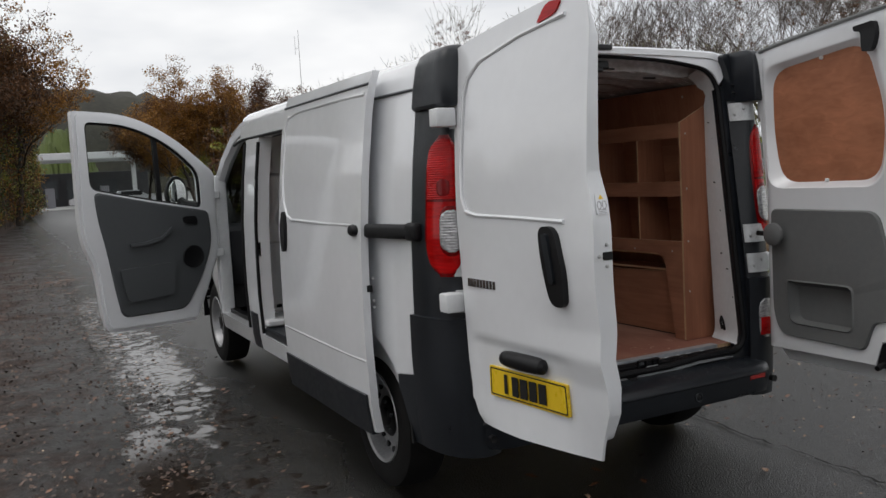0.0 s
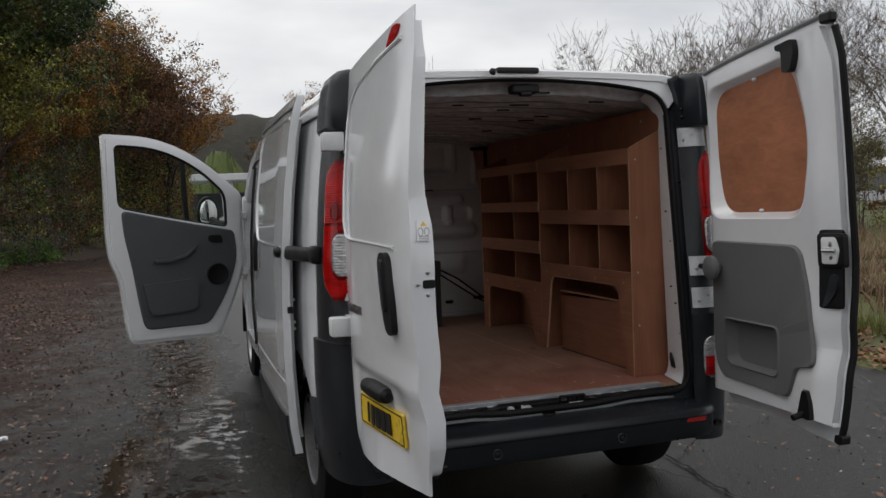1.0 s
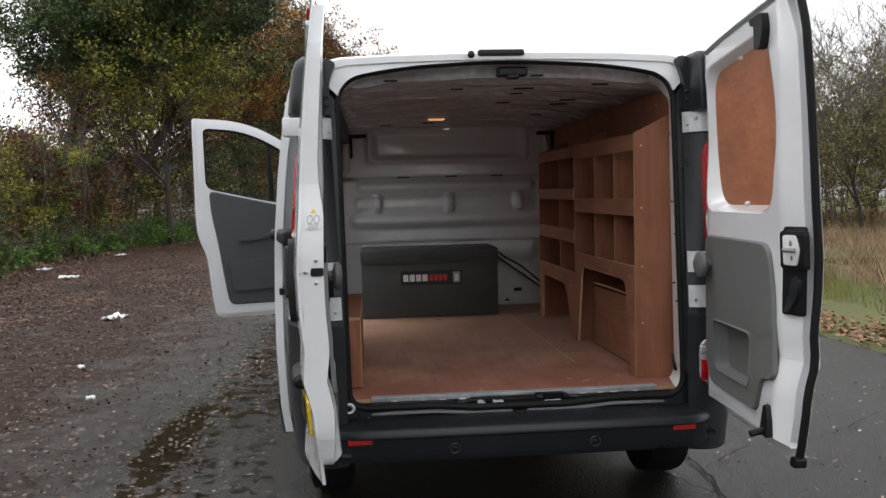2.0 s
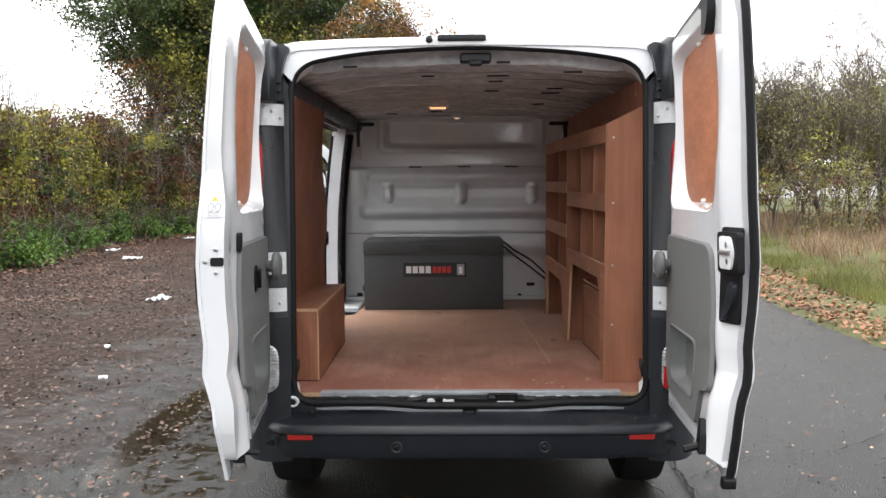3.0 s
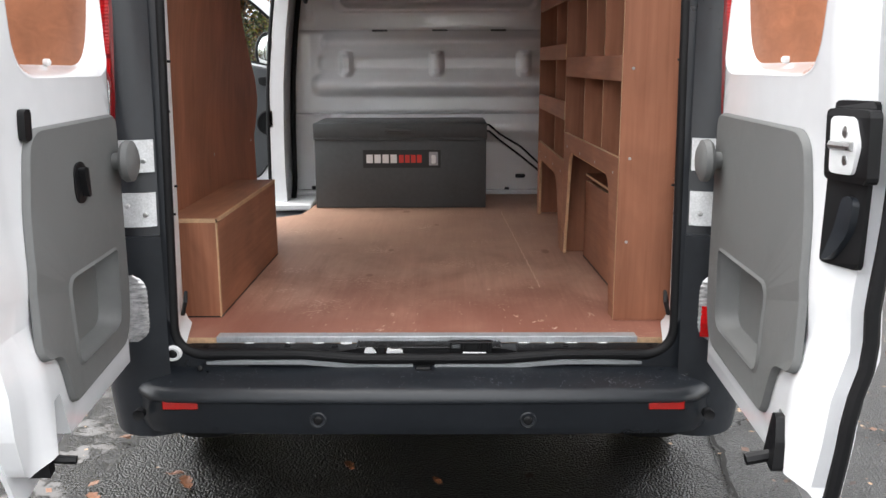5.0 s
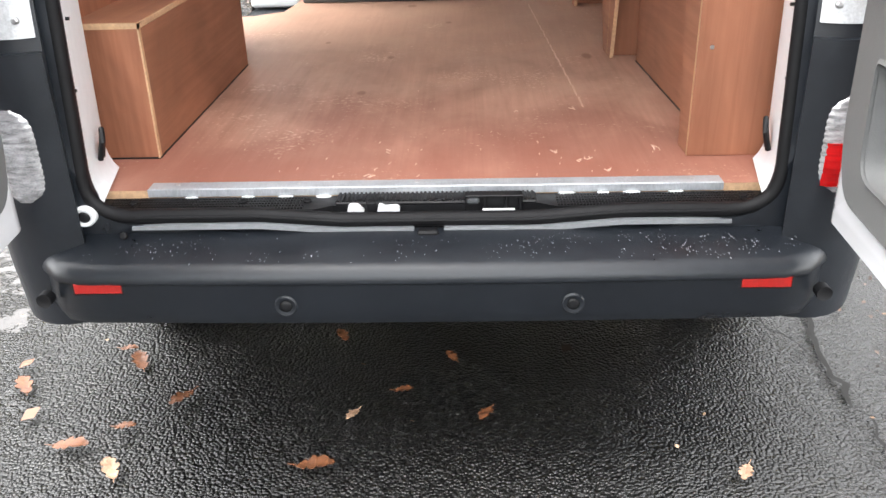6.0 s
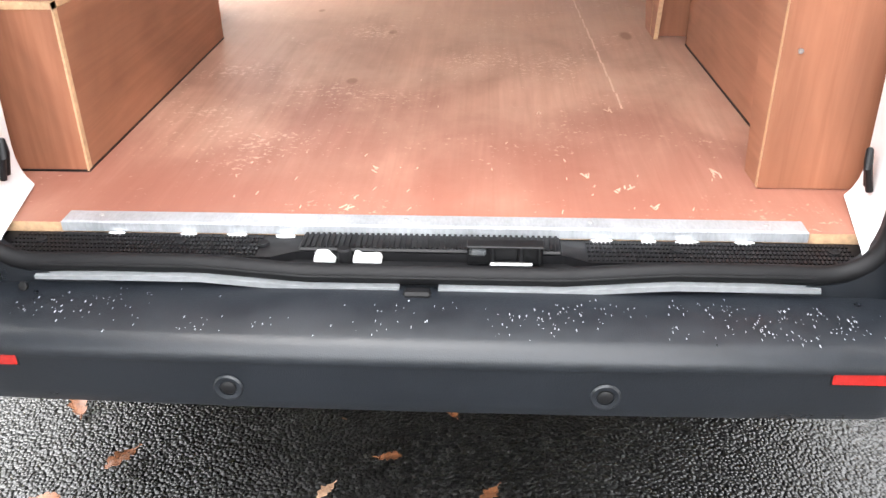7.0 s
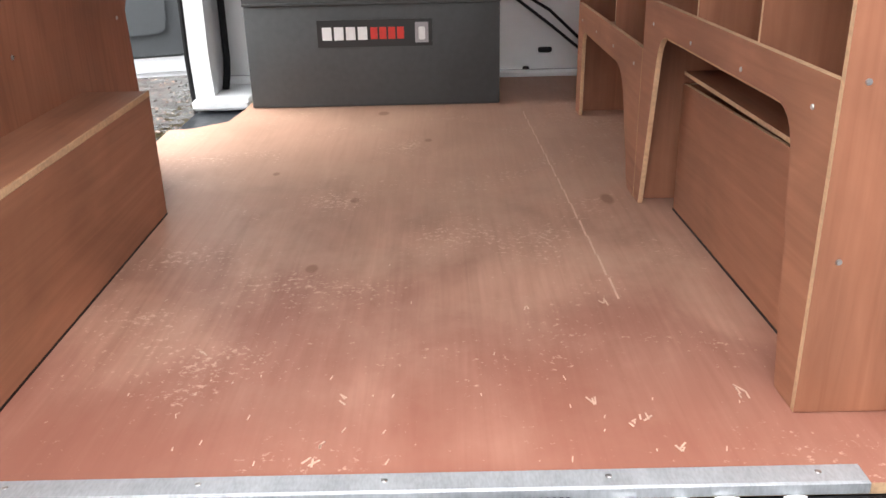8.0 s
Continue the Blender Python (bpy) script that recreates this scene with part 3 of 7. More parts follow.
# ---------- wheels ----------
def wheel(y, s):
    m = Matrix.Translation((s * 0.80, y, 0.335)) @ Matrix.Rotation(radians(90) * s, 4, "Y")
    tyre = part("wheel", lathe(bmesh.new(), [(0.20, -0.10), (0.29, -0.105), (0.325, -0.09), (0.335, -0.05), (0.335, 0.05), (0.325, 0.085), (0.29, 0.10), (0.225, 0.10), (0.205, 0.085), (0.20, 0.0)], m, 48), TYRE, van, smooth=True)
    part("rim", lathe(bmesh.new(), [(0.206, -0.02), (0.206, 0.086), (0.214, 0.094), (0.21, 0.10), (0.196, 0.094), (0.185, 0.06), (0.178, 0.03), (0.16, 0.025), (0.12, 0.045), (0.09, 0.05), (0.06, 0.035), (0.055, 0.02)], m, 48), WHEEL_STEEL, tyre, smooth=True)
    cap = part("hub_cap", lathe(bmesh.new(), [(0.098, 0.02), (0.098, 0.048), (0.085, 0.058), (0.05, 0.062), (0.045, 0.074), (0.02, 0.078)], m, 24), BLACK, tyre, smooth=True)
    for k in range(5):
        mm = m @ Matrix.Rotation(2 * math.pi * k / 5, 4, "Z") @ Matrix.Translation((0.072, 0, 0.058))
        part("wheel_nut", lathe(bmesh.new(), [(0.011, -0.004), (0.011, 0.010), (0.006, 0.013)], mm, 6), TRIM_DARK, tyre)
    for k in range(16):
        a = 2 * math.pi * k / 16
        mm = m @ Matrix.Rotation(a, 4, "Z") @ Matrix.Translation((0.168, 0, 0.030))
        part("rim_slot", lathe(bmesh.new(), [(0.018, -0.006), (0.018, 0.006), (0.014, 0.008)], mm @ Matrix.Diagonal((0.95, 0.85, 1, 1)), 12), BLACK, tyre)
    part("valve", tube(bmesh.new(), [tuple(m @ Vector((0.185, 0.03, 0.04))), tuple(m @ Vector((0.172, 0.03, 0.085)))], 0.005, 6), BLACK, tyre)


for y in AXLES:
    for s in (-1, 1):
        wheel(y, s)
# wheel housings and underside
for y in AXLES:
    for s in (-1, 1):
        bm = bmesh.new()
        rows_o = []
        for k in range(17):
            a = math.pi * k / 16
            rows_o.append([(s * x, y + 0.44 * math.cos(a), 0.335 + 0.44 * math.sin(a)) for x in (0.665, half(y, 0.7) - 0.02)])
        slab(bm, rows_o, [[(x, y + (q - y) * 1.04, 0.335 + (z - 0.335) * 1.04) for x, q, z in r] for r in rows_o])
        part("wheel_housing", bm, BLACK, van, smooth=True)
part("underbody", boxes((-0.60, 0.60, 0.20, 4.9, 0.30, 0.50), (-0.88, 0.88, 1.30, 3.9, 0.36, 0.50)), BLACK, van)

# ---------- rear end ----------
OPEN = rpoly([(-0.69, 0.545, 0.10), (0.69, 0.545, 0.10), (0.675, 1.866, 0.115), (0.42, 1.912, 0.3), (0.0, 1.936, 0.4), (-0.42, 1.912, 0.3), (-0.675, 1.866, 0.115)], seg=8)


def scaled(outline, dx, dz_top, dz_bottom):
    out = []
    for x, z in outline:
        k = (z - 0.545) / (1.936 - 0.545)
        out.append((x + math.copysign(dx, x) * min(1, abs(x) / 0.3), z + dz_top * k - dz_bottom * (1 - k)))
    return out


top_out = [(x * 0.90, z - 0.036) for x, z in roof_pts]
top_in = [(x, z) for x, z in OPEN if z > 1.80]
top_in.sort(key=lambda p: -p[0])
header = [(-0.735, 1.872), *[p for p in top_out if abs(p[0]) < 0.735], (0.735, 1.872), *top_in]
part("rear_header", plate(bmesh.new(), header, XZ(0.075), 0.0, 0.05), WHITE, van)
for s in (-1, 1):
    low_in = [(abs(x), z) for x, z in OPEN if z <= 1.80 and x * s > 0]
    low_in = sorted(low_in, key=lambda p: p[1])
    side = [(0.30, 0.50), (0.80, 0.50), (0.845, 0.9), (0.80, 1.3), (0.765, 1.71), (0.74, 1.868)]
    poly = [(s * x, z) for x, z in side] + [(s * x, z) for x, z in reversed(low_in)]
    part("rear_pillar", plate(bmesh.new(), poly, XZ(0.085), 0.0, 0.05), PLASTIC, van)
def seal_z(x):
    """Height of the seal's lower run, which dips in the middle below the latch."""
    return 0.545 + 0.013 * min(1, max(0, (abs(x - 0.02) - 0.20) / 0.16))


def seal_path():
    ring = scaled(OPEN, 0.002, 0.002, 0.002)
    out = []
    for i, (x, z) in enumerate(ring):
        out.append((x, z + 0.013 * max(0, 1 - (z - 0.543) / 0.1)))
        nx, nz = ring[(i + 1) % len(ring)]
        if z < 0.56 and nz < 0.56 and nx - x > 0.3:
            out += [(x + (nx - x) * k / 30, seal_z(x + (nx - x) * k / 30)) for k in range(1, 30)]
    return out


seal = part("door_seal", tube(bmesh.new(), [(x, 0.098, z) for x, z in seal_path()], 0.015, 10, closed=True), RUBBER, van, "black ridged rubber door seal", smooth=True)
for dy, dz in ((-0.0150, 0.002),):
    part("seal_ridge", tube(bmesh.new(), [(x, 0.098 + dy, seal_z(x) + dz) for x in [-0.59 + 1.18 * k / 40 for k in range(41)]], 0.0022, 6), RUBBER, seal, smooth=True)
inner = scaled(OPEN, -0.004, -0.010, -0.01)
deep = scaled(OPEN, 0.045, -0.012, -0.01)
for s in (-1, 1):
    jamb = bmesh.new()
    loft(jamb, [[(x, 0.120, z) for x, z in scaled(OPEN, 0.004, 0.004, 0)], [(x, 0.135, z) for x, z in inner], [(x, 0.33, z) for x, z in deep], [(x * 1.05, 0.33, z * 1.01) for x, z in deep]])
    mids = [(f, f.calc_center_median()) for f in jamb.faces]
    bmesh.ops.delete(jamb, geom=[f for f, c in mids if c.z < 0.58 or c.x * s < 0.0 or (c.z > 1.862 and abs(c.x) < 0.60)], context="FACES")
    part("door_jamb", jamb, JAMB, van, smooth=True)
for s in (-1, 1):
    for k in range(9):
        z = 0.80 + 0.105 * k
        m = Matrix.Translation((s * 0.700, 0.17 + 0.03 * (k % 3), z + 0.03 * (k % 2))) @ Matrix.Rotation(radians(90), 4, "Y")
        part("jamb_hole", lathe(bmesh.new(), [(0.0035, -0.004), (0.0035, 0.004)], m, 10), BLACK, van)
    hook = bmesh.new()
    tube(hook, [(s * 0.708, 0.24, 0.63), (s * 0.696, 0.235, 0.67), (s * 0.698, 0.25, 0.695), (s * 0.706, 0.265, 0.67), (s * 0.712, 0.26, 0.63)], 0.006, 8)
    part("lashing_loop", hook, BLACK, van, smooth=True)


# the rear corner surface, from the body side round to the rear face
def corner(s, t, z, off=0.0):
    a = Vector((half(0.335, z), 0.335))
    b = Vector((half(0.08, z) * 1.015, 0.0))
    lean = tail_lean(z)
    c = Vector((0.70 * (1 + lean / 3.2), 0.075 + lean))
    p = a * (1 - t) ** 2 + b * 2 * t * (1 - t) + c * t * t
    d = (b - a) * 2 * (1 - t) + (c - b) * 2 * t
    nrm = Vector((-d.y, d.x)).normalized()
    if nrm.x < 0 and nrm.y > 0:
        nrm = -nrm
    p = p + nrm * off
    return (s * p.x, p.y, z)


def corner_sheet(s, z0, z1, t0, t1, off, thick, n=12, m=14, shrink=None, ribs=0.0, rib_from=0.42):
    bm = bmesh.new()
    out, inn = [], []
    for i in range(m + 1):
        z = z0 + (z1 - z0) * i / m
        a, b, o = t0, t1, off + (ribs if i % 4 < 2 and i > m * rib_from else 0)
        if shrink:
            k = shrink(i / m)
            mid = (t0 + t1) / 2
            a, b = mid + (t0 - mid) * k, mid + (t1 - mid) * k
        out.append([corner(s, a + (b - a) * j / n, z, o - 0.006 * (abs(2 * j / n - 1) ** 6)) for j in range(n + 1)])
        inn.append([corner(s, a + (b - a) * j / n, z, o - thick) for j in range(n + 1)])
    return slab(bm, out, inn)


def egg(k):
    return max(0.35, (1 - abs(2 * k - 1) ** 5) ** 0.5)


for s in (-1, 1):
    part("corner_shell", corner_sheet(s, 0.88, 1.77, 0.0, 1.0, 0.003, 0.03), PLASTIC, van, smooth=True)
    cap = bmesh.new()
    rings = []
    for z, xa, xb, ya, yb in ((1.728, 0.75, 0.884, 0.05, 0.325), (1.74, 0.75, 0.892, 0.045, 0.33), (1.82, 0.75, 0.884, 0.05, 0.325), (1.90, 0.75, 0.872, 0.055, 0.315), (1.94, 0.75, 0.856, 0.065, 0.295), (1.958, 0.75, 0.832, 0.08, 0.265), (1.966, 0.755, 0.800, 0.10, 0.225)):
        rings.append([(s * x, y, z) for x, y in rpoly([(xa, ya, 0.01), (xb, ya, 0.07), (xb, yb, 0.04), (xa, yb, 0.01)], seg=5)])
    loft(cap, rings, caps=True)
    part("corner_cap", cap, PLASTIC, van, smooth=True)
    t1 = 0.73 if s < 0 else 0.80
    lamp = part("tail_lamp", corner_sheet(s, 1.067, 1.622, 0.20, t1, 0.010, 0.05, n=14, m=128, shrink=egg), RED_DEEP, van, "ribbed red tail lamp lens", smooth=True)
    part("brake_lens", corner_sheet(s, 1.372, 1.608, 0.235, t1 - 0.035, 0.016, 0.02, n=14, m=104, shrink=lambda k: max(0.12, (1 - max(0, 2 * k - 1) ** 4) ** 0.5), ribs=0.0007, rib_from=0.0), RED_LENS, lamp, "bright red ribbed brake lens")
    part("lower_lens", corner_sheet(s, 1.082, 1.362, 0.235, t1 - 0.03, 0.016, 0.02, n=14, m=30, shrink=lambda k: max(0.4, (1 - max(0, 1 - 2 * k) ** 4) ** 0.5)), RED_LENS, lamp, smooth=True)
    # deeper red patch low in the brake lens
    part("bulb_shade", corner_sheet(s, 1.385, 1.45, 0.36, t1 - 0.16, 0.0185, 0.01, m=20, shrink=egg), RED_DEEP, lamp, smooth=True)
    part("lens_ring", corner_sheet(s, 1.150, 1.345, t1 - 0.345, t1 - 0.02, 0.0185, 0.01, m=40, shrink=egg), RED_DEEP, lamp, smooth=True)
    part("indicator_lens", corner_sheet(s, 1.165, 1.330, t1 - 0.315, t1 - 0.03, 0.023, 0.01, m=60, shrink=egg, ribs=0.0008, rib_from=0.0), CLEAR_LENS, lamp, smooth=True)
    part("reverse_lamp", corner_sheet(s, 0.615, 0.80, 0.66, 0.90, 0.025, 0.03, m=60, shrink=egg, ribs=0.0009, rib_from=0.0), CLEAR_LENS, van, smooth=True)
    if s > 0:
        part("fog_lens", corner_sheet(s, 0.628, 0.712, 0.70, 0.88, 0.029, 0.01, m=20, ribs=0.001, rib_from=0.0), RED_LENS, van, smooth=True)
    bc = corner_sheet(s, 0.34, 0.90, 0.0, 1.0, 0.022, 0.05, m=10)
    part("bumper_corner", bc, PLASTIC, van, smooth=True)
    # wrap of the bumper along the flank up to the arch
    part("bumper_flank", side_sheet(s, 0.28, 0.475, lambda y: arch_low(y, 0.34), lambda y: max(arch_low(y, 0.34) + 0.02, lerp(y, [(0.28, 0.86), (0.295, 0.68), (0.33, 0.645), (0.47, 0.625)])), n=8, m=5, off=0.014), PLASTIC, van, smooth=True)
    for z, h in ((1.685, 0.042), (1.11, 0.042), (0.970, 0.044)):
        plate_ = part("hinge_plate", corner_sheet(s, z - h, z + h, 0.56, 0.985, 0.012, 0.02, n=8, m=6), GALV, van, "pale galvanised hinge plate", smooth=True)
        for t, dz in ((0.80, 0.012), (0.92, -0.012)):
            m = Matrix.Translation(corner(s, t, z + dz, 0.012)) @ Matrix.Rotation(radians(90), 4, "X")
            part("hinge_bolt", lathe(bmesh.new(), [(0.007, -0.002), (0.007, 0.004), (0.004, 0.006)], m, 8), STEEL, plate_)
        if z != 1.11:
            part("hinge_arm", boxes((s * 0.868 - 0.042, s * 0.868 + 0.042, 0.045, 0.115, z - h * 0.85, z + h * 0.85), bevel=0.008, seg=2), JAMB, van, smooth=True)
    # screw heads and grooves down the black pillar
    groove = tube(bmesh.new(), [(s * 0.742, 0.0835, z) for z in (0.62, 0.75, 0.90)], 0.004, 6)
    part("pillar_groove", groove, RUBBER, van, smooth=True)
    for z in (0.69, 0.78, 0.87):
        m = Matrix.Translation((s * 0.722, 0.084, z)) @ Matrix.Rotation(radians(90), 4, "X")
        part("pillar_screw", lathe(bmesh.new(), [(0.007, -0.002), (0.006, 0.004), (0.003, 0.005)], m, 10), PLASTIC, van)
    # stepped edge of the upper corner cap beside the opening
    step = rpoly([(0.700, 1.728, 0.004), (0.752, 1.728, 0.004), (0.758, 1.925, 0.02), (0.690, 1.938, 0.02), (0.668, 1.922, 0.01), (0.690, 1.880, 0.03), (0.702, 1.82, 0.03)], 0.01, 4)
    cs = part("cap_step", plate(bmesh.new(), [(s * x, z) for x, z in step], XZ(0.040), 0.0, 0.05), PLASTIC, van, "stepped black cap beside the opening", smooth=True)
    for z in (1.761, 1.795):
        part("cap_rib", boxes((s * 0.724 - 0.020, s * 0.724 + 0.020, 0.030, 0.045, z - 0.006, z + 0.006), bevel=0.004), BLACK, cs)

# bumper bar with its step
bar = bmesh.new()
PROF = [(0.13, 0.515), (0.085, 0.529), (0.02, 0.508), (-0.008, 0.502), (-0.022, 0.496), (-0.032, 0.487), (-0.038, 0.476), (-0.037, 0.468), (-0.030, 0.463), (-0.028, 0.456), (-0.030, 0.400), (-0.018, 0.372), (0.04, 0.355), (0.13, 0.355)]
rings = []
for k in range(33):
    u = -1 + 2 * k / 32
    x = 0.835 * u
    back = 0.17 * max(0, (abs(u) - 0.82) / 0.18) ** 2.2 + 0.015 * u * u
    squeeze = 1 - 0.22 * max(0, (abs(u) - 0.9) / 0.1) ** 2
    rings.append([(x, min(0.16, y + back), 0.44 + (z - 0.44) * squeeze) for y, z in PROF])
loft(bar, rings, caps=True)
bumper = part("rear_bumper", bar, PLASTIC, van, smooth=True)
for s in (-1, 1):
    part("reflector_frame", boxes((s * 0.648 - 0.052, s * 0.648 + 0.052, -0.0215, 0.0, 0.4405, 0.4725), bevel=0.003), BLACK, bumper)
    part("reflector", boxes((s * 0.648 - 0.0475, s * 0.648 + 0.0475, -0.0235, 0.0, 0.4445, 0.4690), bevel=0.002), RED_REFLECTOR, bumper)
    m = Matrix.Translation((s * 0.28, -0.0285, 0.417)) @ Matrix.Rotation(radians(90), 4, "X")
    ring = part("parking_sensor", lathe(bmesh.new(), [(0.023, -0.01), (0.023, 0.0005), (0.020, 0.003), (0.0135, 0.0015), (0.013, -0.003)], m, 28), PLASTIC, bumper, smooth=True)
    part("sensor_eye", lathe(bmesh.new(), [(0.0115, -0.006), (0.0115, 0.0015), (0.009, 0.0032), (0.004, 0.0036)], m, 20), BLACK, ring, smooth=True)
    m = Matrix.Translation((s * 0.765, -0.012, 0.425)) @ Matrix.Rotation(radians(90), 4, "X")
    part("parking_sensor", lathe(bmesh.new(), [(0.015, -0.02), (0.015, 0.003), (0.009, 0.001)], m, 20), BLACK, bumper, smooth=True)
m = Matrix.Translation((-0.690, 0.078, 0.568)) @ Matrix.Rotation(radians(90), 4, "X") @ Matrix.Diagonal((1.15, 1, 1, 1))
grom = part("cable_grommet", lathe(bmesh.new(), [(0.021, -0.01), (0.021, 0.006), (0.018, 0.010), (0.0125, 0.008), (0.011, -0.004)], m, 28), JAMB, van, "white plastic ring", smooth=True)
part("grommet_hole", lathe(bmesh.new(), [(0.0115, 0.0), (0.0115, 0.006), (0.008, 0.009)], m, 20), BLACK, grom, smooth=True)
part("corner_screw", lathe(bmesh.new(), [(0.008, 0), (0.007, 0.005), (0.003, 0.006)], Matrix.Translation((-0.615, 0.07, 0.528)) @ Matrix.Rotation(radians(70), 4, "X"), 12), BLACK, van, smooth=True)

drops = bmesh.new()
random.seed(21)
for c in range(80):
    cx, cy = random.uniform(-0.70, 0.72), random.uniform(0.0, 0.062)
    if random.random() < 0.3:
        cx = random.uniform(0.1, 0.72)
    for k in range(random.choice((1, 2, 4, 6, 9))):
        x, y = cx + random.gauss(0, 0.022), min(0.075, max(-0.008, cy + random.gauss(0, 0.008)))
        r = random.uniform(0.0004, 0.0011)
        m = Matrix.Translation((x, y, lerp(y, [(-0.015, 0.4995), (0.02, 0.5085), (0.085, 0.5295)]))) @ Matrix.Diagonal((1, random.uniform(1, 4.5), 1, 1))
        lathe(drops, [(r, 0), (r * 0.85, r * 0.5), (r * 0.3, r * 0.75)], m, 6)
tagged(part("water_drops", drops, surface("water_drop", (0.38, 0.40, 0.43), 0.05, vary=0.1, coat=1.0), bumper, smooth=True), "rain drops on the bumper step", kind="stuff")

# sill: white lip, black ribbed tread plate, striker and latch
for x0, x1 in ((-0.60, -0.03), (0.03, 0.60)):
    xs_ = [x0 + (x1 - x0) * k / 24 for k in range(25)]
    low = [seal_z(x) - 0.023 for x in xs_]
    thin = [0.005 + 0.004 * min(1, (0.62 - abs(x)) / 0.1) for x in xs_]
    lp = bmesh.new()
    loft(lp, [[(x, 0.079, z), (x, 0.0795, z + t), (x, 0.089, z + t + 0.002), (x, 0.089, z)] for x, z, t in zip(xs_, low, thin)], caps=True)
    part("sill_lip", lp, LIP, van, smooth=True)
part("sill_channel", boxes((-0.69, 0.69, 0.100, 0.19, 0.50, 0.545)), BLACK, van)
tb = bmesh.new()
TREAD = [(-0.69, 0.118), (-0.235, 0.118), (-0.20, 0.137), (0.225, 0.137), (0.26, 0.118), (0.69, 0.118), (0.69, 0.1885), (-0.69, 0.1885)]
plate(tb, TREAD, XY(0.545), 0.0, 0.0145)
tread = part("sill_tread", tb, BLACK, van, "black ribbed plastic tread")
part("tread_step", boxes((-0.195, 0.22, 0.137, 0.1885, 0.5595, 0.5655), bevel=0.003), BLACK, tread)
studs = bmesh.new()
for k in range(66):
    for j in range(5):
        x = 0.262 + 0.0065 * k
        if x < 0.67:
            for s in (-1, 1):
                box(studs, s * x - 0.0022 - 0.02 * (s < 0) * 0, s * x + 0.0022, 0.123 + 0.013 * j, 0.132 + 0.013 * j, 0.559, 0.5622)
tagged(part("tread_studs", studs, BLACK, tread), "fine grip studs", kind="stuff")
ribs = bmesh.new()
for k in range(46):
    x = -0.188 + 0.4 * k / 45
    box(ribs, x - 0.0022, x + 0.0022, 0.141, 0.186, 0.565, 0.5685)
tagged(part("tread_ribs", ribs, BLACK, tread), "fine grip ribs", kind="stuff")
for x in (-0.62, -0.39, -0.255, 0.40, 0.64):
    m = Matrix.Translation((x, 0.158, 0.5605))
    part("screw", lathe(bmesh.new(), [(0.010, 0), (0.009, 0.0035), (0.004, 0.002)], m, 12), RUBBER, tread)
# bare painted sill showing through scallops at the tread's back edge
for x, w in ((-0.505, 0.014), (-0.385, 0.014), (-0.305, 0.017), (-0.225, 0.016), (0.285, 0.018), (0.36, 0.012), (0.42, 0.018), (0.51, 0.016)):
    lens = [(x + w * math.cos(a), 0.1845 + 0.0042 * math.sin(a)) for a in [2 * math.pi * k / 14 for k in range(14)]]
    part("sill_spot", plate(bmesh.new(), lens, XY(0.5595), 0.0, 0.0035), INK_WHITE, tread)
cup_a = [(-0.169, 0.549), (-0.166, 0.562), (-0.162, 0.565), (-0.146, 0.565), (-0.142, 0.560), (-0.132, 0.549)]
cup_b = [(-0.107, 0.549), (-0.104, 0.564), (-0.098, 0.565), (-0.092, 0.560), (-0.066, 0.562), (-0.061, 0.558), (-0.060, 0.549)]
for c in (cup_a, cup_b):
    part("striker_cup", plate(bmesh.new(), rpoly(c, 0.004, 3), XZ(0.122), 0.0, 0.014), JAMB, tread, "white plastic striker cup")
part("striker_pin", lathe(bmesh.new(), [(0.011, -0.010), (0.011, 0.010), (0.008, 0.013)], Matrix.Translation((-0.119, 0.128, 0.560)), 14), RUBBER, tread, smooth=True)
part("latch_case", boxes((0.072, 0.190, 0.1285, 0.1375, 0.546, 0.584), bevel=0.002), BLACK, tread)
part("latch_hood", boxes((0.072, 0.190, 0.113, 0.1375, 0.583, 0.587), bevel=0.0015), BLACK, tread)
part("latch_block", boxes((0.076, 0.102, 0.116, 0.1285, 0.566, 0.580), bevel=0.004), TRIM_DARK, tread)
for x in (0.112, 0.156, 0.184):
    part("latch_post", boxes((x - 0.0035, x + 0.0035, 0.116, 0.1285, 0.552, 0.583), bevel=0.002), BLACK, tread)
part("latch_bar", tube(bmesh.new(), [(0.108, 0.114, 0.556), (0.173, 0.114, 0.556)], 0.0038, 8), STEEL, tread)
part("seal_joint", boxes((-0.024, 0.020, 0.066, 0.088, 0.512, 0.530), bevel=0.004), RUBBER, van)
# third brake lamp, nozzle, roof latch
part("brake_lamp", boxes((-0.115, 0.068, 0.045, 0.10, 1.946, 1.970), bevel=0.008, seg=2), BLACK, van, "black high-level brake lamp", smooth=True)
part("washer_nozzle", lathe(bmesh.new(), [(0.014, 0), (0.013, 0.012), (0.006, 0.019)], Matrix.Translation((-0.145, 0.03, 1.945)) @ Matrix.Rotation(radians(60), 4, "X"), 16), BLACK, van, smooth=True)
part("roof_latch", boxes((-0.03, 0.09, 0.115, 0.18, 1.875, 1.91), (0.005, 0.055, 0.11, 0.15, 1.862, 1.885), bevel=0.006), BLACK, van)

LEANING = ("rear_header", "rear_pillar", "door_seal", "seal_ridge", "door_jamb", "jamb_hole", "cap_step", "cap_rib", "brake_lamp", "washer_nozzle", "roof_latch", "pillar_groove", "pillar_screw")
for ob in van.children_recursive:
    if ob.name.split(".")[0] in LEANING:
        lean_mesh(ob)

# ---------- load bay ----------
bm = bmesh.new()
NX, NZ = 150, 130


def soft(t):
    t = min(1.0, max(0.0, t))
    return t * t * (3 - 2 * t)


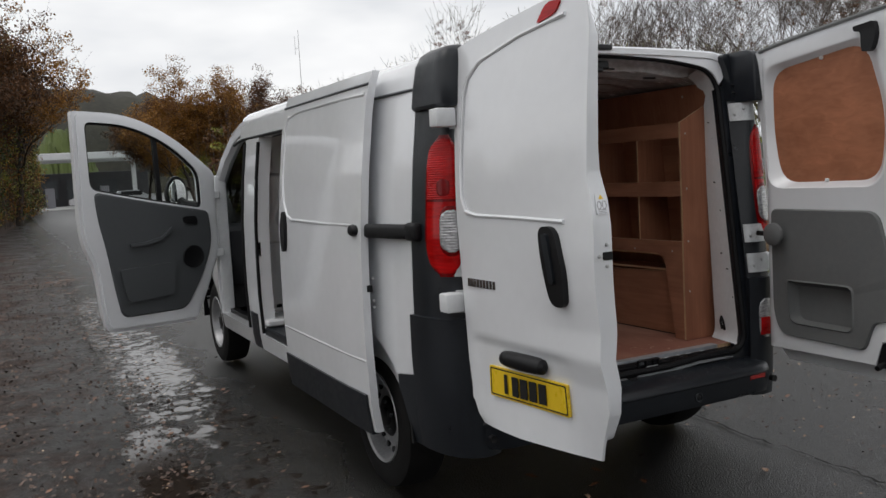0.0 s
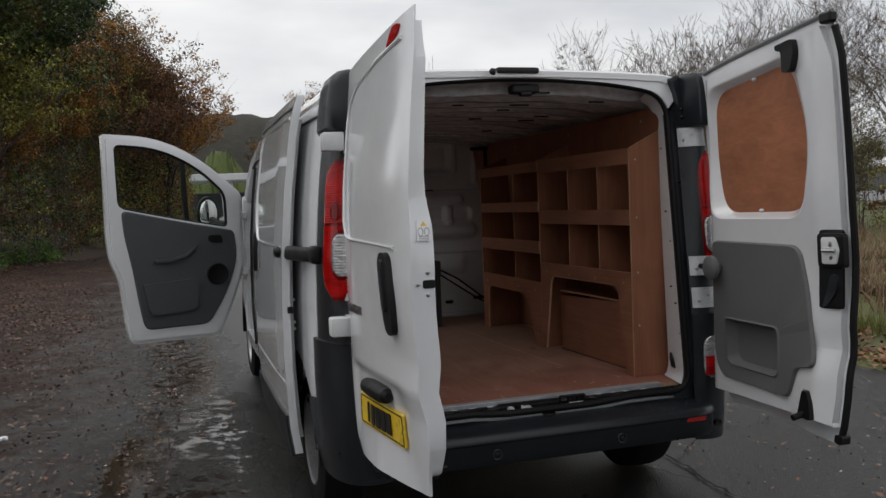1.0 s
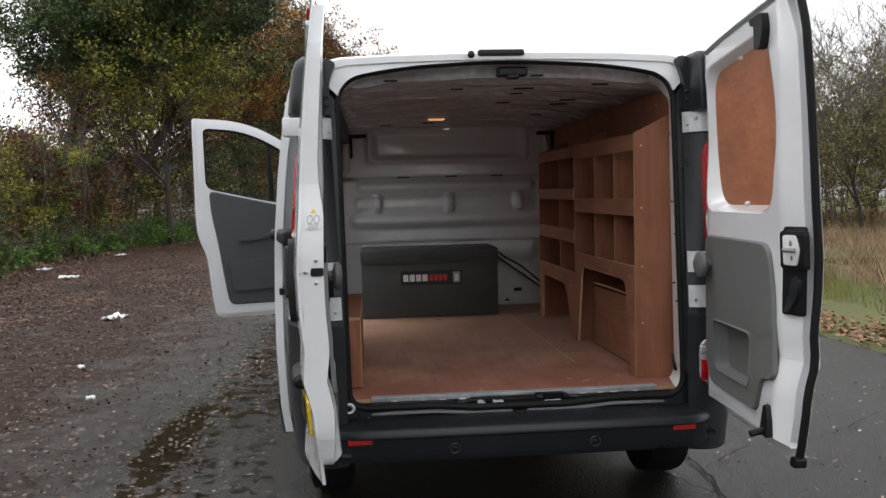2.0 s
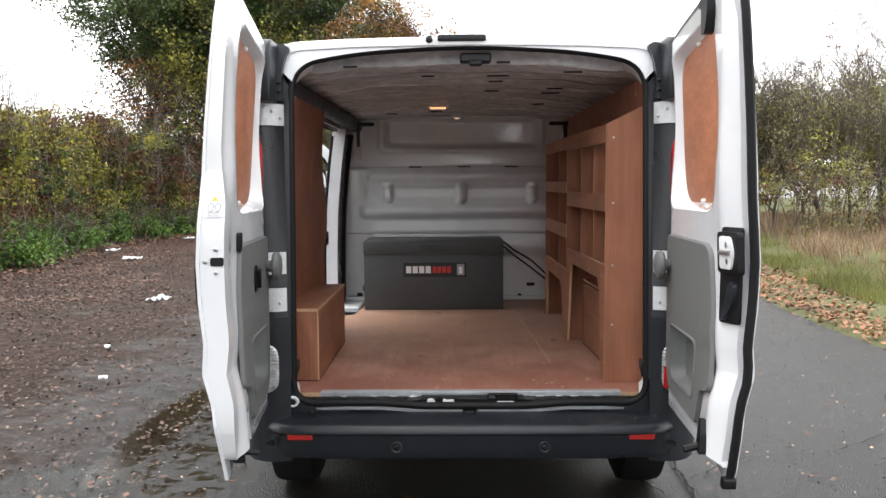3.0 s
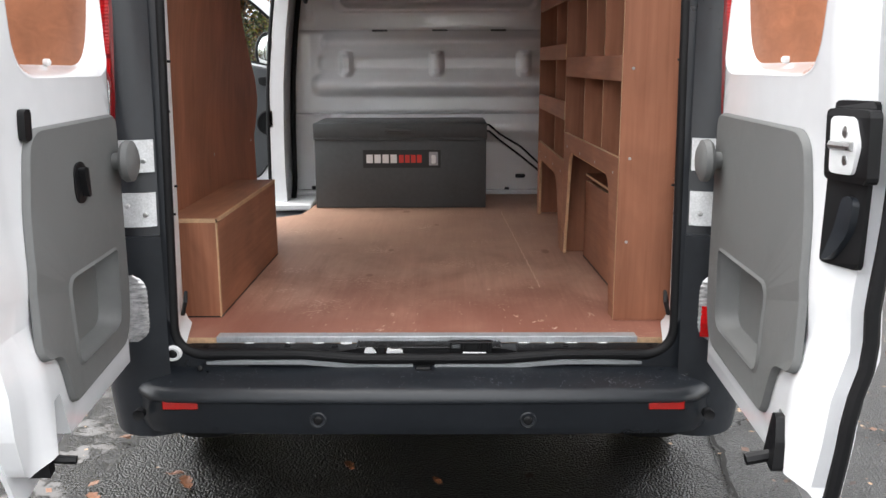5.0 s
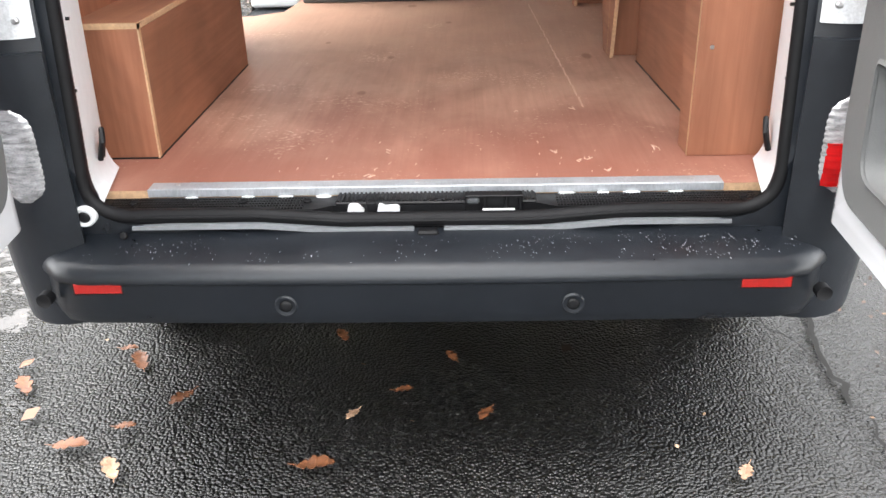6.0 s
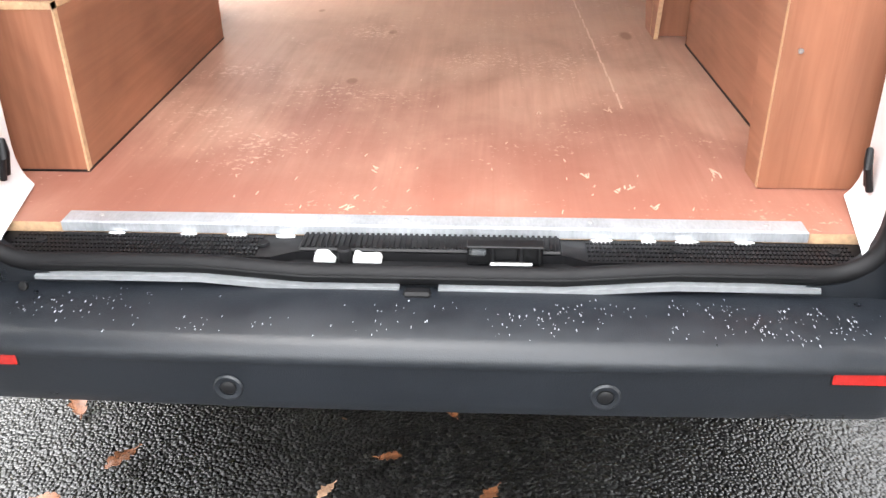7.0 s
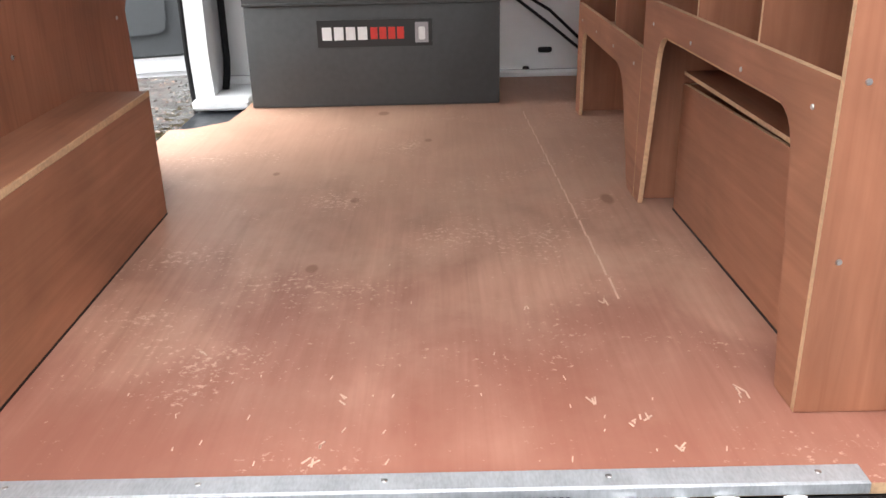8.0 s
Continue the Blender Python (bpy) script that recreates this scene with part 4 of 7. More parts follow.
def inside(x, z, cx, cz, hx, hz, r, edge):
    """1 well within a round-cornered rectangle, 0 outside it, soft over edge."""
    qx, qz = abs(x - cx) - hx + r, abs(z - cz) - hz + r
    d = math.hypot(max(qx, 0), max(qz, 0)) + min(max(qx, qz), 0) - r
    return soft(-d / edge)


def bulge(x, z):
    """How far the bulkhead's pressings stand out towards the load bay."""
    d = 0.035 * soft((1.537 - z) / 0.02) * soft((z - 1.045) / 0.02)
    d -= 0.028 * inside(x, z, 0, 1.345, 0.70, 0.060, 0.05, 0.03)
    d += 0.050 * inside(x, z, -0.02, 1.462, 0.66, 0.052, 0.05, 0.05) ** 0.6
    d += 0.058 * inside(x, z, 0, 1.220, 0.74, 0.066, 0.064, 0.064) ** 0.6
    d += 0.040 * inside(x, z, 0, 0.97, 0.66, 0.085, 0.06, 0.08) ** 0.6
    for c in (-0.53, 0.0, 0.51):
        d += 0.050 * inside(x, z, c, 1.342, 0.05, 0.085, 0.045, 0.035) * (1 - inside(x, z, -0.02, 1.462, 0.66, 0.046, 0.045, 0.045)) * (1 - inside(x, z, 0, 1.215, 0.72, 0.056, 0.055, 0.05))
    d += 0.022 * (inside(x, z, 0, 1.768, 0.605, 0.142, 0.06, 0.02) - inside(x, z, 0, 1.768, 0.56, 0.112, 0.05, 0.02))
    d -= 0.016 * inside(x, z, 0, 1.768, 0.535, 0.095, 0.04, 0.02)
    d += 0.016 * (inside(x, z, -0.745, 1.70, 0.03, 0.13, 0.025, 0.02) + inside(x, z, 0.745, 1.70, 0.03, 0.13, 0.025, 0.02))
    d += 0.004 * math.sin(5 * x + 3 * z) * math.sin(7 * z) + 0.010 * inside(x, z, -0.80, 1.3, 0.07, 0.5, 0.06, 0.06)
    return d


rows_o = []
for j in range(NZ + 1):
    z = 0.50 + 1.40 * j / NZ
    w = min(0.89, half(3.0, z) - 0.02)
    rows_o.append([(-w + 2 * w * i / NX, 3.0 - bulge(-w + 2 * w * i / NX, z), z) for i in range(NX + 1)])
slab(bm, rows_o, [[(x, 3.03, z) for x, y, z in r] for r in rows_o])
bulkhead = part("bulkhead", bm, PRIMER, van, "grey-white pressed steel bulkhead", smooth=True)
for x in (-0.33, 0.02, 0.36):
    part("bulkhead_clip", boxes((x - 0.045, x + 0.045, 2.975, 3.0, 1.524, 1.536), bevel=0.003), BOX_GREY, bulkhead)
for x, z, a in ((0.50, 0.68, 0.03), (0.74, 0.70, 0.045), (0.42, 0.60, 0.015), (-0.74, 0.61, 0.02)):
    part("bulkhead_hole", boxes((x - a, x + a, 2.985, 3.0, z - 0.012, z + 0.012), bevel=0.008, seg=2), BLACK, bulkhead)
part("lashing_ring", tube(bmesh.new(), [(-0.69 + 0.022 * math.cos(a), 2.985, 0.655 + 0.03 * math.sin(a)) for a in [k * math.pi / 6 for k in range(12)]], 0.006, 8, closed=True), BLACK, bulkhead)
part("bulkhead_foot", boxes((-0.86, 0.86, 2.955, 3.0, 0.50, 0.60), bevel=0.01), PRIMER, van)

# roof lining: shallow pressed bows across, with slots
bm = bmesh.new()
rows_o = []
NY = 150
for j in range(NY + 1):
    y = 0.15 + 2.87 * j / NY
    ph = (y / 0.21) % 1
    rise = 0.030 * min(1, max(0, (abs(ph - 0.5) - 0.16) * 9))
    row = []
    for i in range(31):
        x = -0.80 + 1.6 * i / 30
        z = 1.918 - 0.085 * abs(x / 0.8) ** 3.2 - (0.030 - rise) * min(1, max(0, (0.70 - abs(x)) * 8)) + 0.003 * math.sin(17 * x + 9 * y)
        z += 0.035 * max(0, 1 - (y - 0.15) / 0.12)
        row.append((x, y, z))
    rows_o.append(row)
slab(bm, rows_o, [[(x, y, z + 0.006) for x, y, z in r] for r in rows_o])
random.seed(4)
for k in range(13):
    y = 0.10 + 0.21 * k + 0.105
    for x in (-0.46, -0.17, 0.14, 0.44):
        if random.random() < 0.24:
            L = random.uniform(0.025, 0.05)
            zz = 1.888 - 0.085 * abs(x / 0.8) ** 3.2
            n0 = len(bm.faces)
            box(bm, x - L, x + L, y - 0.003, y + 0.003, zz - 0.0055, zz + 0.002)
            bm.faces.ensure_lookup_table()
            for f in bm.faces[n0:]:
                f.material_index = 1
lean_mesh(part("roof_lining", bm, [CEILING, BLACK], van, "scuffed grey ribbed steel roof lining", smooth=True))
lamp = part("bay_lamp", boxes((-0.215, -0.085, 2.05, 2.11, 1.874, 1.895), bevel=0.008, seg=2), JAMB, van)
part("bay_lamp_lens", boxes((-0.20, -0.10, 2.055, 2.105, 1.866, 1.876), bevel=0.004), glow("warm_lamp_lens", (1.0, 0.52, 0.24), 0.45), lamp)
lamp2 = part("bay_lamp", boxes((-0.06, 0.0, 2.70, 2.74, 1.858, 1.89), bevel=0.006, seg=2), JAMB, van)
part("bay_lamp_lens", boxes((-0.05, -0.01, 2.702, 2.738, 1.852, 1.86), bevel=0.003), glow("pale_lamp_lens", (1.0, 0.7, 0.5), 0.2), lamp2)

# inner side skins
for s in (-1, 1):
    for y0, y1 in ((0.30, 1.72), (2.74, 3.0)) if s < 0 else ((0.30, 3.0),):
        rows_o = [[(s * (half(y, z) - 0.055 if y > 0.5 else half(y, z) - 0.05), y, z) for z in (0.5, 0.8, 1.1, 1.4, 1.6, 1.75, 1.83)] for y in np.linspace(y0, y1, 8)]
        bm = slab(bmesh.new(), rows_o, [[(x + s * 0.008, y, z) for x, y, z in r] for r in rows_o])
        part("inner_side_panel", bm, PRIMER, van, smooth=True)
    rail = tube(bmesh.new(), [(s * 0.745, 0.33, 1.815), (s * 0.745, 1.6, 1.82), (s * 0.745, 2.95, 1.82)], 0.028 if s > 0 else 0.044, 10)
    part("roof_rail", rail, JAMB if s > 0 else BLACK, van, smooth=True)
    part("roof_bracket", boxes((s * 0.66 - 0.07, s * 0.66 + 0.07, 2.62, 2.66, 1.80, 1.825), (s * 0.70 - 0.012, s * 0.70 + 0.012, 2.62, 2.65, 1.66, 1.82), bevel=0.008), BLACK, van)
# opening's rubber edge at the centre pillar, latches and the step
part("pillar_seal", tube(bmesh.new(), [(-(half(2.9, z) - 0.104), 2.93 - 0.10 * max(0, (0.72 - z) / 0.15) ** 2, z) for z in np.linspace(1.76, 0.57, 22)], 0.015, 8), RUBBER, van, "black rubber seal down the pillar", smooth=True)
part("pillar_edge_seal", tube(bmesh.new(), [(-(half(2.72, z) - 0.004), 2.706, z) for z in np.linspace(1.74, 0.48, 16)], 0.012, 8), RUBBER, van, smooth=True)
part("pillar_edge_seal", tube(bmesh.new(), [(-(half(3.0, z) + 0.002), 3.022, z) for z in np.linspace(1.74, 0.48, 16)], 0.014, 8), RUBBER, van, smooth=True)
part("header_seal", tube(bmesh.new(), [(-(half(y, 1.78) - 0.004), y, min(1.778, roof_line(y) - 0.02)) for y in np.linspace(1.72, 3.40, 14)], 0.010, 8), RUBBER, van, smooth=True)
part("pillar_latch", boxes((-0.93, -0.90, 2.70, 2.725, 1.42, 1.50), bevel=0.004), STEEL, van)
part("pillar_latch", boxes((-0.95, -0.915, 2.70, 2.725, 0.99, 1.09), bevel=0.004), BLACK, van)
part("entry_step", boxes((-0.93, -0.60, 1.72, 2.72, 0.46, 0.52), bevel=0.01), PLASTIC, van)
part("step_edge", boxes((-0.93, -0.70, 2.62, 2.95, 0.53, 0.572), bevel=0.01), JAMB, van)


def ply(name, outer, place, w0, w1, parent, face, holes=(), label=""):
    return part(name, plate(bmesh.new(), outer, place, w0, w1, holes, edge_index=1), [face, PLY_EDGE], parent, label)


# plywood floor
ply_floor = thing("plywood_floor", (0, 1.5, 0.545), "scuffed reddish plywood load floor with an aluminium edge strip", "van floor")
floor_outline = [(-0.70, 0.195), (0.70, 0.195), (0.735, 0.29), (0.79, 0.34), (0.79, 2.945), (-0.66, 2.945), (-0.68, 2.45), (-0.70, 2.26), (-0.80, 2.17), (-0.88, 2.15), (-0.88, 1.74), (-0.79, 1.70), (-0.79, 0.34), (-0.735, 0.29)]
ply("floor_board", floor_outline, XY(0.557), 0.0, 0.018, ply_floor, PLY_FLOOR)
strip = bmesh.new()
box(strip, -0.60, 0.61, 0.194, 0.232, 0.5755, 0.5785, bevel=0.001)
box(strip, -0.60, 0.61, 0.190, 0.1935, 0.561, 0.5785, bevel=0.001)
part("edge_strip", strip, ALU, ply_floor, "scuffed aluminium edge strip")
for x in (-0.54, -0.28, -0.03, 0.27, 0.55):
    part("strip_screw", lathe(bmesh.new(), [(0.0045, 0), (0.0035, 0.0012), (0.0012, 0.0016)], Matrix.Translation((x, 0.216, 0.5785)), 10), STEEL, ply_floor)
seam = bmesh.new()
for k in range(14):
    y = 0.762 + 0.111 * k
    x = 0.389 - 0.029 * (y - 0.762)
    box(seam, x - 0.0022, x + 0.0022, y, y + (0.109 if k % 3 else 0.098), 0.5751, 0.5759)
part("board_joint", seam, SPLINTER, ply_floor)
random.seed(11)
spl = bmesh.new()
for k in range(34):
    x, y = random.uniform(-0.55, 0.53), random.choice((random.uniform(0.24, 0.5), random.uniform(0.3, 1.0)))
    a, L = random.uniform(1.2, 1.9), random.uniform(0.002, 0.007)
    box(spl, -L, L, -0.001, 0.001, 0, 0.001, m=Matrix.Translation((x, y, 0.5752)) @ Matrix.Rotation(a, 4, "Z"))
for x, y, L in ((0.207, 0.733, 0.012), (0.36, 0.75, 0.016), (0.348, 0.354, 0.016), (0.33, 0.345, 0.009), (0.386, 0.278, 0.014), (-0.366, 0.583, 0.01), (-0.109, 0.42, 0.012), (-0.137, 0.26, 0.016), (-0.126, 0.309, 0.008), (0.515, 0.429, 0.018), (0.281, 0.405, 0.016)):
    for k in range(3):
        box(spl, -L * random.uniform(0.3, 0.8), L * random.uniform(0.3, 0.8), -0.0014, 0.0014, 0, 0.0012, m=Matrix.Translation((x + random.gauss(0, 0.004), y + random.gauss(0, 0.006), 0.5752)) @ Matrix.Rotation(random.uniform(0.6, 2.4), 4, "Z"))
tagged(part("splinters", spl, SPLINTER, ply_floor), "pale chips and splinters", kind="stuff")

# plywood lining of the sides
lining = thing("plywood_wall_lining", (-0.8, 1.1, 0.575), "dark reddish plywood lining on the side wall", "wall lining")
edge_curve = [(1.70, 0.58), (1.68, 0.885), (1.67, 1.03), (1.735, 1.14), (1.735, 1.20), (1.68, 1.28), (1.50, 1.42), (1.36, 1.54), (1.28, 1.69), (1.24, 1.84)]


def wall_place(s):
    return lambda u, v, w: (s * (0.805 - 0.085 * max(0, (v - 1.0) / 0.85) ** 1.6 - w), u, v)


zs = [0.58, 0.8, 1.0, 1.2, 1.4, 1.6, 1.75, 1.84]
outer = [(0.34, z) for z in zs] + [(y, z) for y, z in reversed(edge_curve)]
ply("lining_board", outer, wall_place(-1), 0.0, 0.009, lining, PLY_UP)
for y in (0.42, 1.0, 1.6):
    for z in (1.02, 1.40, 1.78):
        part("screw", lathe(bmesh.new(), [(0.006, -0.001), (0.005, 0.002)], Matrix.Translation(wall_place(-1)(y, z, 0.009)) @ Matrix.Rotation(radians(90), 4, "Y"), 10), STEEL, lining)
lining = thing("plywood_wall_lining", (0.8, 1.5, 0.575), "dark reddish plywood lining on the side wall", "wall lining")
outer = [(0.34, z) for z in zs] + [(2.94, z) for z in reversed(zs)]
ply("lining_board", outer, wall_place(1), 0.0, 0.009, lining, PLY_UP)
for y in (0.5, 1.3, 2.1, 2.8):
    part("screw", lathe(bmesh.new(), [(0.006, -0.001), (0.005, 0.002)], Matrix.Translation(wall_place(1)(y, 1.79, 0.009)) @ Matrix.Rotation(radians(-90), 4, "Y"), 10), STEEL, lining)

# boxed-in wheel arch
wbox = thing("wheel_arch_box", (-0.72, 0.87, 0.575), "reddish plywood box over the wheel arch with pale cut edges", "wheel arch box")
ply("front_board", [(-0.795, 0.577), (-0.638, 0.577), (-0.638, 0.886), (-0.795, 0.886)], XZ(0.397), 0.0, 0.012, wbox, PLY_UP)
ply("side_board", [(0.410, 0.577), (1.30, 0.577), (1.30, 0.873), (0.410, 0.873)], YZ(-0.638), -0.012, 0.0, wbox, PLY_LONG)
ply("top_board", [(-0.795, 0.410), (-0.6375, 0.410), (-0.6375, 1.30), (-0.795, 1.30)], XY(0.874), 0.0, 0.012, wbox, PLY_LONG)
ply("end_board", [(-0.795, 0.577), (-0.652, 0.577), (-0.652, 0.873), (-0.795, 0.873)], XZ(1.287), 0.0, 0.012, wbox, PLY_UP)
part("corner_edge", boxes((-0.6405, -0.637, 0.3955, 0.4095, 0.577, 0.886), (-0.795, -0.637, 0.3955, 0.3985, 0.8745, 0.887), (-0.641, -0.637, 0.397, 1.30, 0.8745, 0.887)), PLY_EDGE, wbox)
part("base_gap", boxes((-0.790, -0.6368, 0.3958, 1.3005, 0.5752, 0.5795)), BLACK, wbox)


# ---------- racking ----------
def rack(y0, y1, x0, x1, lips, top, divs, arch, label, end_panel):
    """A plywood rack along the side wall from y0 (rear) to y1; its front face stands at x0 at the rear and x1 at the far end."""
    r = thing("shelving_rack", (0.69, (y0 + y1) / 2, 0.575), label, "shelving", group="plywood racking")
    xb, th = 0.79, 0.012

    def front(y):
        return x0 + (x1 - x0) * (y - y0) / (y1 - y0)

    def face(u, v, w):
        return (front(u) + w, u, v)

    low = arch["top"]
    ys0 = y0 + th if end_panel else y0
    outer = [(ys0, 0.577), (arch["foot_near"], 0.577), *arch["curve"], (arch["foot_far"], 0.577), (y1, 0.577), (y1, low), (ys0, low)]
    ply("front_panel", outer, face, 0.0, th, r, PLY_LONG)
    levels = [low - 0.075] + [a for a, b in lips[:-1]]
    for z in levels:
        ply("shelf", [(front(y0) + th, y0 + th), (xb, y0 + th), (xb, y1 - th), (front(y1) + th, y1 - th)], XY(z), 0.0, 0.009, r, PLY_LONG)
    for a, b in lips:
        ply("shelf_lip", [(y0 + th, a), (y1 - 0.001, a), (y1 - 0.001, b), (y0 + th, b)], face, 0.0, th, r, PLY_LONG)
    marks = [low - 0.065] + [a + 0.009 for a, b in lips[:-1]]
    tops = [a for a, b in lips[:-1]] + [lips[-1][0] + 0.02]
    for z0, z1 in zip(marks, tops):
        for d in divs:
            xd = front(d) + th + 0.002
            ply("divider", [(xd, z0), (xb, z0), (xb, z1), (xd, z1)], XZ(d), -0.0045, 0.0045, r, PLY_UP)
    ply("back_board", [(y0 + th, low - 0.06), (y1 - th, low - 0.06), (y1 - th, top), (y0 + th, top)], wall_place(1), 0.012, 0.018, r, PLY_LONG)
    for d in (y0, y1 - th):
        if d == y0 and not end_panel:
            continue
        xf = front(d) - (0.0005 if d == y0 else 0.0)
        shape = [(xf, 0.577), (0.80, 0.577), (0.80, 1.0), (0.782, 1.35), (0.745, top + 0.085), (xf, top)]
        ply("end_panel", shape, XZ(d), 0.0, th - 0.0005, r, PLY_UP)
    for z in (0.82, 1.07, 1.33, 1.60):
        if end_panel:
            m = Matrix.Translation((x0 + 0.03, y0 - 0.0005, z)) @ Matrix.Rotation(radians(90), 4, "X")
            part("screw", lathe(bmesh.new(), [(0.005, -0.001), (0.004, 0.002)], m, 10), STEEL, r)
    for k in range(4):
        y = y0 + 0.08 + (y1 - y0 - 0.16) * k / 3
        m = Matrix.Translation((front(y), y, low - 0.05)) @ Matrix.Rotation(radians(-90), 4, "Y")
        part("screw", lathe(bmesh.new(), [(0.005, -0.001), (0.004, 0.0015)], m, 10), STEEL, r)
    return r


near_arch = {"top": 1.070, "foot_near": 0.435, "foot_far": 1.305,
             "curve": rpoly([(0.435, 0.577, 0), (0.500, 1.005, 0.07), (1.215, 1.005, 0.06), (1.305, 0.577, 0)], seg=6)[1:-1]}
far_arch = {"top": 0.952, "foot_near": 1.43, "foot_far": 2.235,
            "curve": rpoly([(1.43, 0.577, 0), (1.57, 0.868, 0.09), (2.215, 0.868, 0.05), (2.235, 0.577, 0)], seg=6)[1:-1]}
near_rack = rack(0.36, 1.350, 0.572, 0.540, [(1.293, 1.367), (1.582, 1.655)], 1.655, (0.69, 1.01), near_arch, "reddish plywood racking with pigeonholes and an arched lower front", True)


def arch_side(u, v, w):
    return (0.646 - 0.032 * (u - 0.375) + w, u, v)


ply("wheel_arch_side", [(0.375, 0.577), (1.255, 0.577), (1.255, 0.885), (0.375, 0.905)], arch_side, 0.0, 0.009, near_rack, PLY_LONG)
ply("wheel_arch_top", [(0.646, 0.375), (0.795, 0.375), (0.795, 1.255), (0.618, 1.255)], XY(0.9055), 0.0, 0.009, near_rack, PLY_LONG)
ply("wheel_arch_end", [(0.632, 0.577), (0.795, 0.577), (0.795, 0.885), (0.632, 0.885)], XZ(1.246), 0.0, 0.009, near_rack, PLY_UP)
part("base_gap", plate(bmesh.new(), [(0.6445, 0.376), (0.79, 0.376), (0.79, 1.2555), (0.6165, 1.2555)], XY(0.5752), 0.0, 0.0048), BLACK, near_rack)
rack(1.352, 2.31, 0.5395, 0.534, [(1.118, 1.190), (1.358, 1.420), (1.592, 1.652)], 1.652, (1.76,), far_arch, "reddish plywood racking with three rows of pigeonholes", False)

# ---------- steel tool box ----------
tool = thing("tool_box", (-0.18, 2.68, 0.575), "dark grey steel van tool chest standing on the plywood floor", "tool chest")
X0, X1, Y0, Y1 = -0.655, 0.275, 2.44, 2.90
part("body", boxes((X0 + 0.004, X1 - 0.004, Y0 + 0.006, Y1, 0.577, 0.945), bevel=0.006, seg=2), BOX_GREY, tool, smooth=True)
lid = part("lid", boxes((X0, X1, Y0, Y1, 0.948, 1.035), bevel=0.008, seg=2), BOX_GREY, tool, smooth=True)
part("lid_lip", boxes((X0 + 0.002, X1 - 0.002, Y0 - 0.004, Y0 + 0.004, 0.945, 0.956), bevel=0.002), BOX_GREY, lid)
part("lid_handle", boxes((-0.27, -0.11, Y0 - 0.016, Y0 + 0.004, 0.985, 1.005), bevel=0.006, seg=2), BOX_GREY, lid, smooth=True)
LX0, LX1, LZ0, LZ1 = -0.390, 0.026, 0.796, 0.892
plate_sign = part("badge", boxes((LX0, LX1, Y0 + 0.001, Y0 + 0.007, LZ0, LZ1)), INK, tool, "black badge with white and red marks")
# the maker's mark as plain blocks of its colours
bars = bmesh.new()
for k in range(4):
    x = LX0 + 0.018 + 0.043 * k
    box(bars, x, x + 0.034, Y0 - 0.0005, Y0 + 0.002, LZ0 + 0.025, LZ1 - 0.025)
part("badge_mark", bars, INK_WHITE, plate_sign)
bars = bmesh.new()
for k in range(4):
    x = LX0 + 0.193 + 0.032 * k
    box(bars, x, x + 0.025, Y0 - 0.0005, Y0 + 0.002, LZ0 + 0.027, LZ1 - 0.027)
part("badge_mark", bars, INK_RED, plate_sign)
part("badge_mark", boxes((LX1 - 0.062, LX1 - 0.014, Y0 - 0.0005, Y0 + 0.002, LZ0 + 0.012, LZ1 - 0.012)), GREY_LINE, plate_sign)
part("badge_mark", boxes((LX1 - 0.05, LX1 - 0.026, Y0 - 0.002, Y0 + 0.001, LZ0 + 0.022, LZ1 - 0.028), bevel=0.004), INK_WHITE, plate_sign)
for k, dz in enumerate((0.0, 0.035)):
    cab = thing("cable", (0.30, 2.75, 0.95 - dz), "black cable running from the tool chest to the rack", "cable")
    part("sheath", tube(bmesh.new(), [(0.25, 2.80, 0.99 - dz), (0.30, 2.80, 1.0 - dz), (0.36, 2.76, 0.95 - dz), (0.48, 2.70, 0.88 - 1.5 * dz), (0.60, 2.60, 0.77 - dz), (0.66, 2.5, 0.70)], 0.006, 8), BLACK, cab, smooth=True)


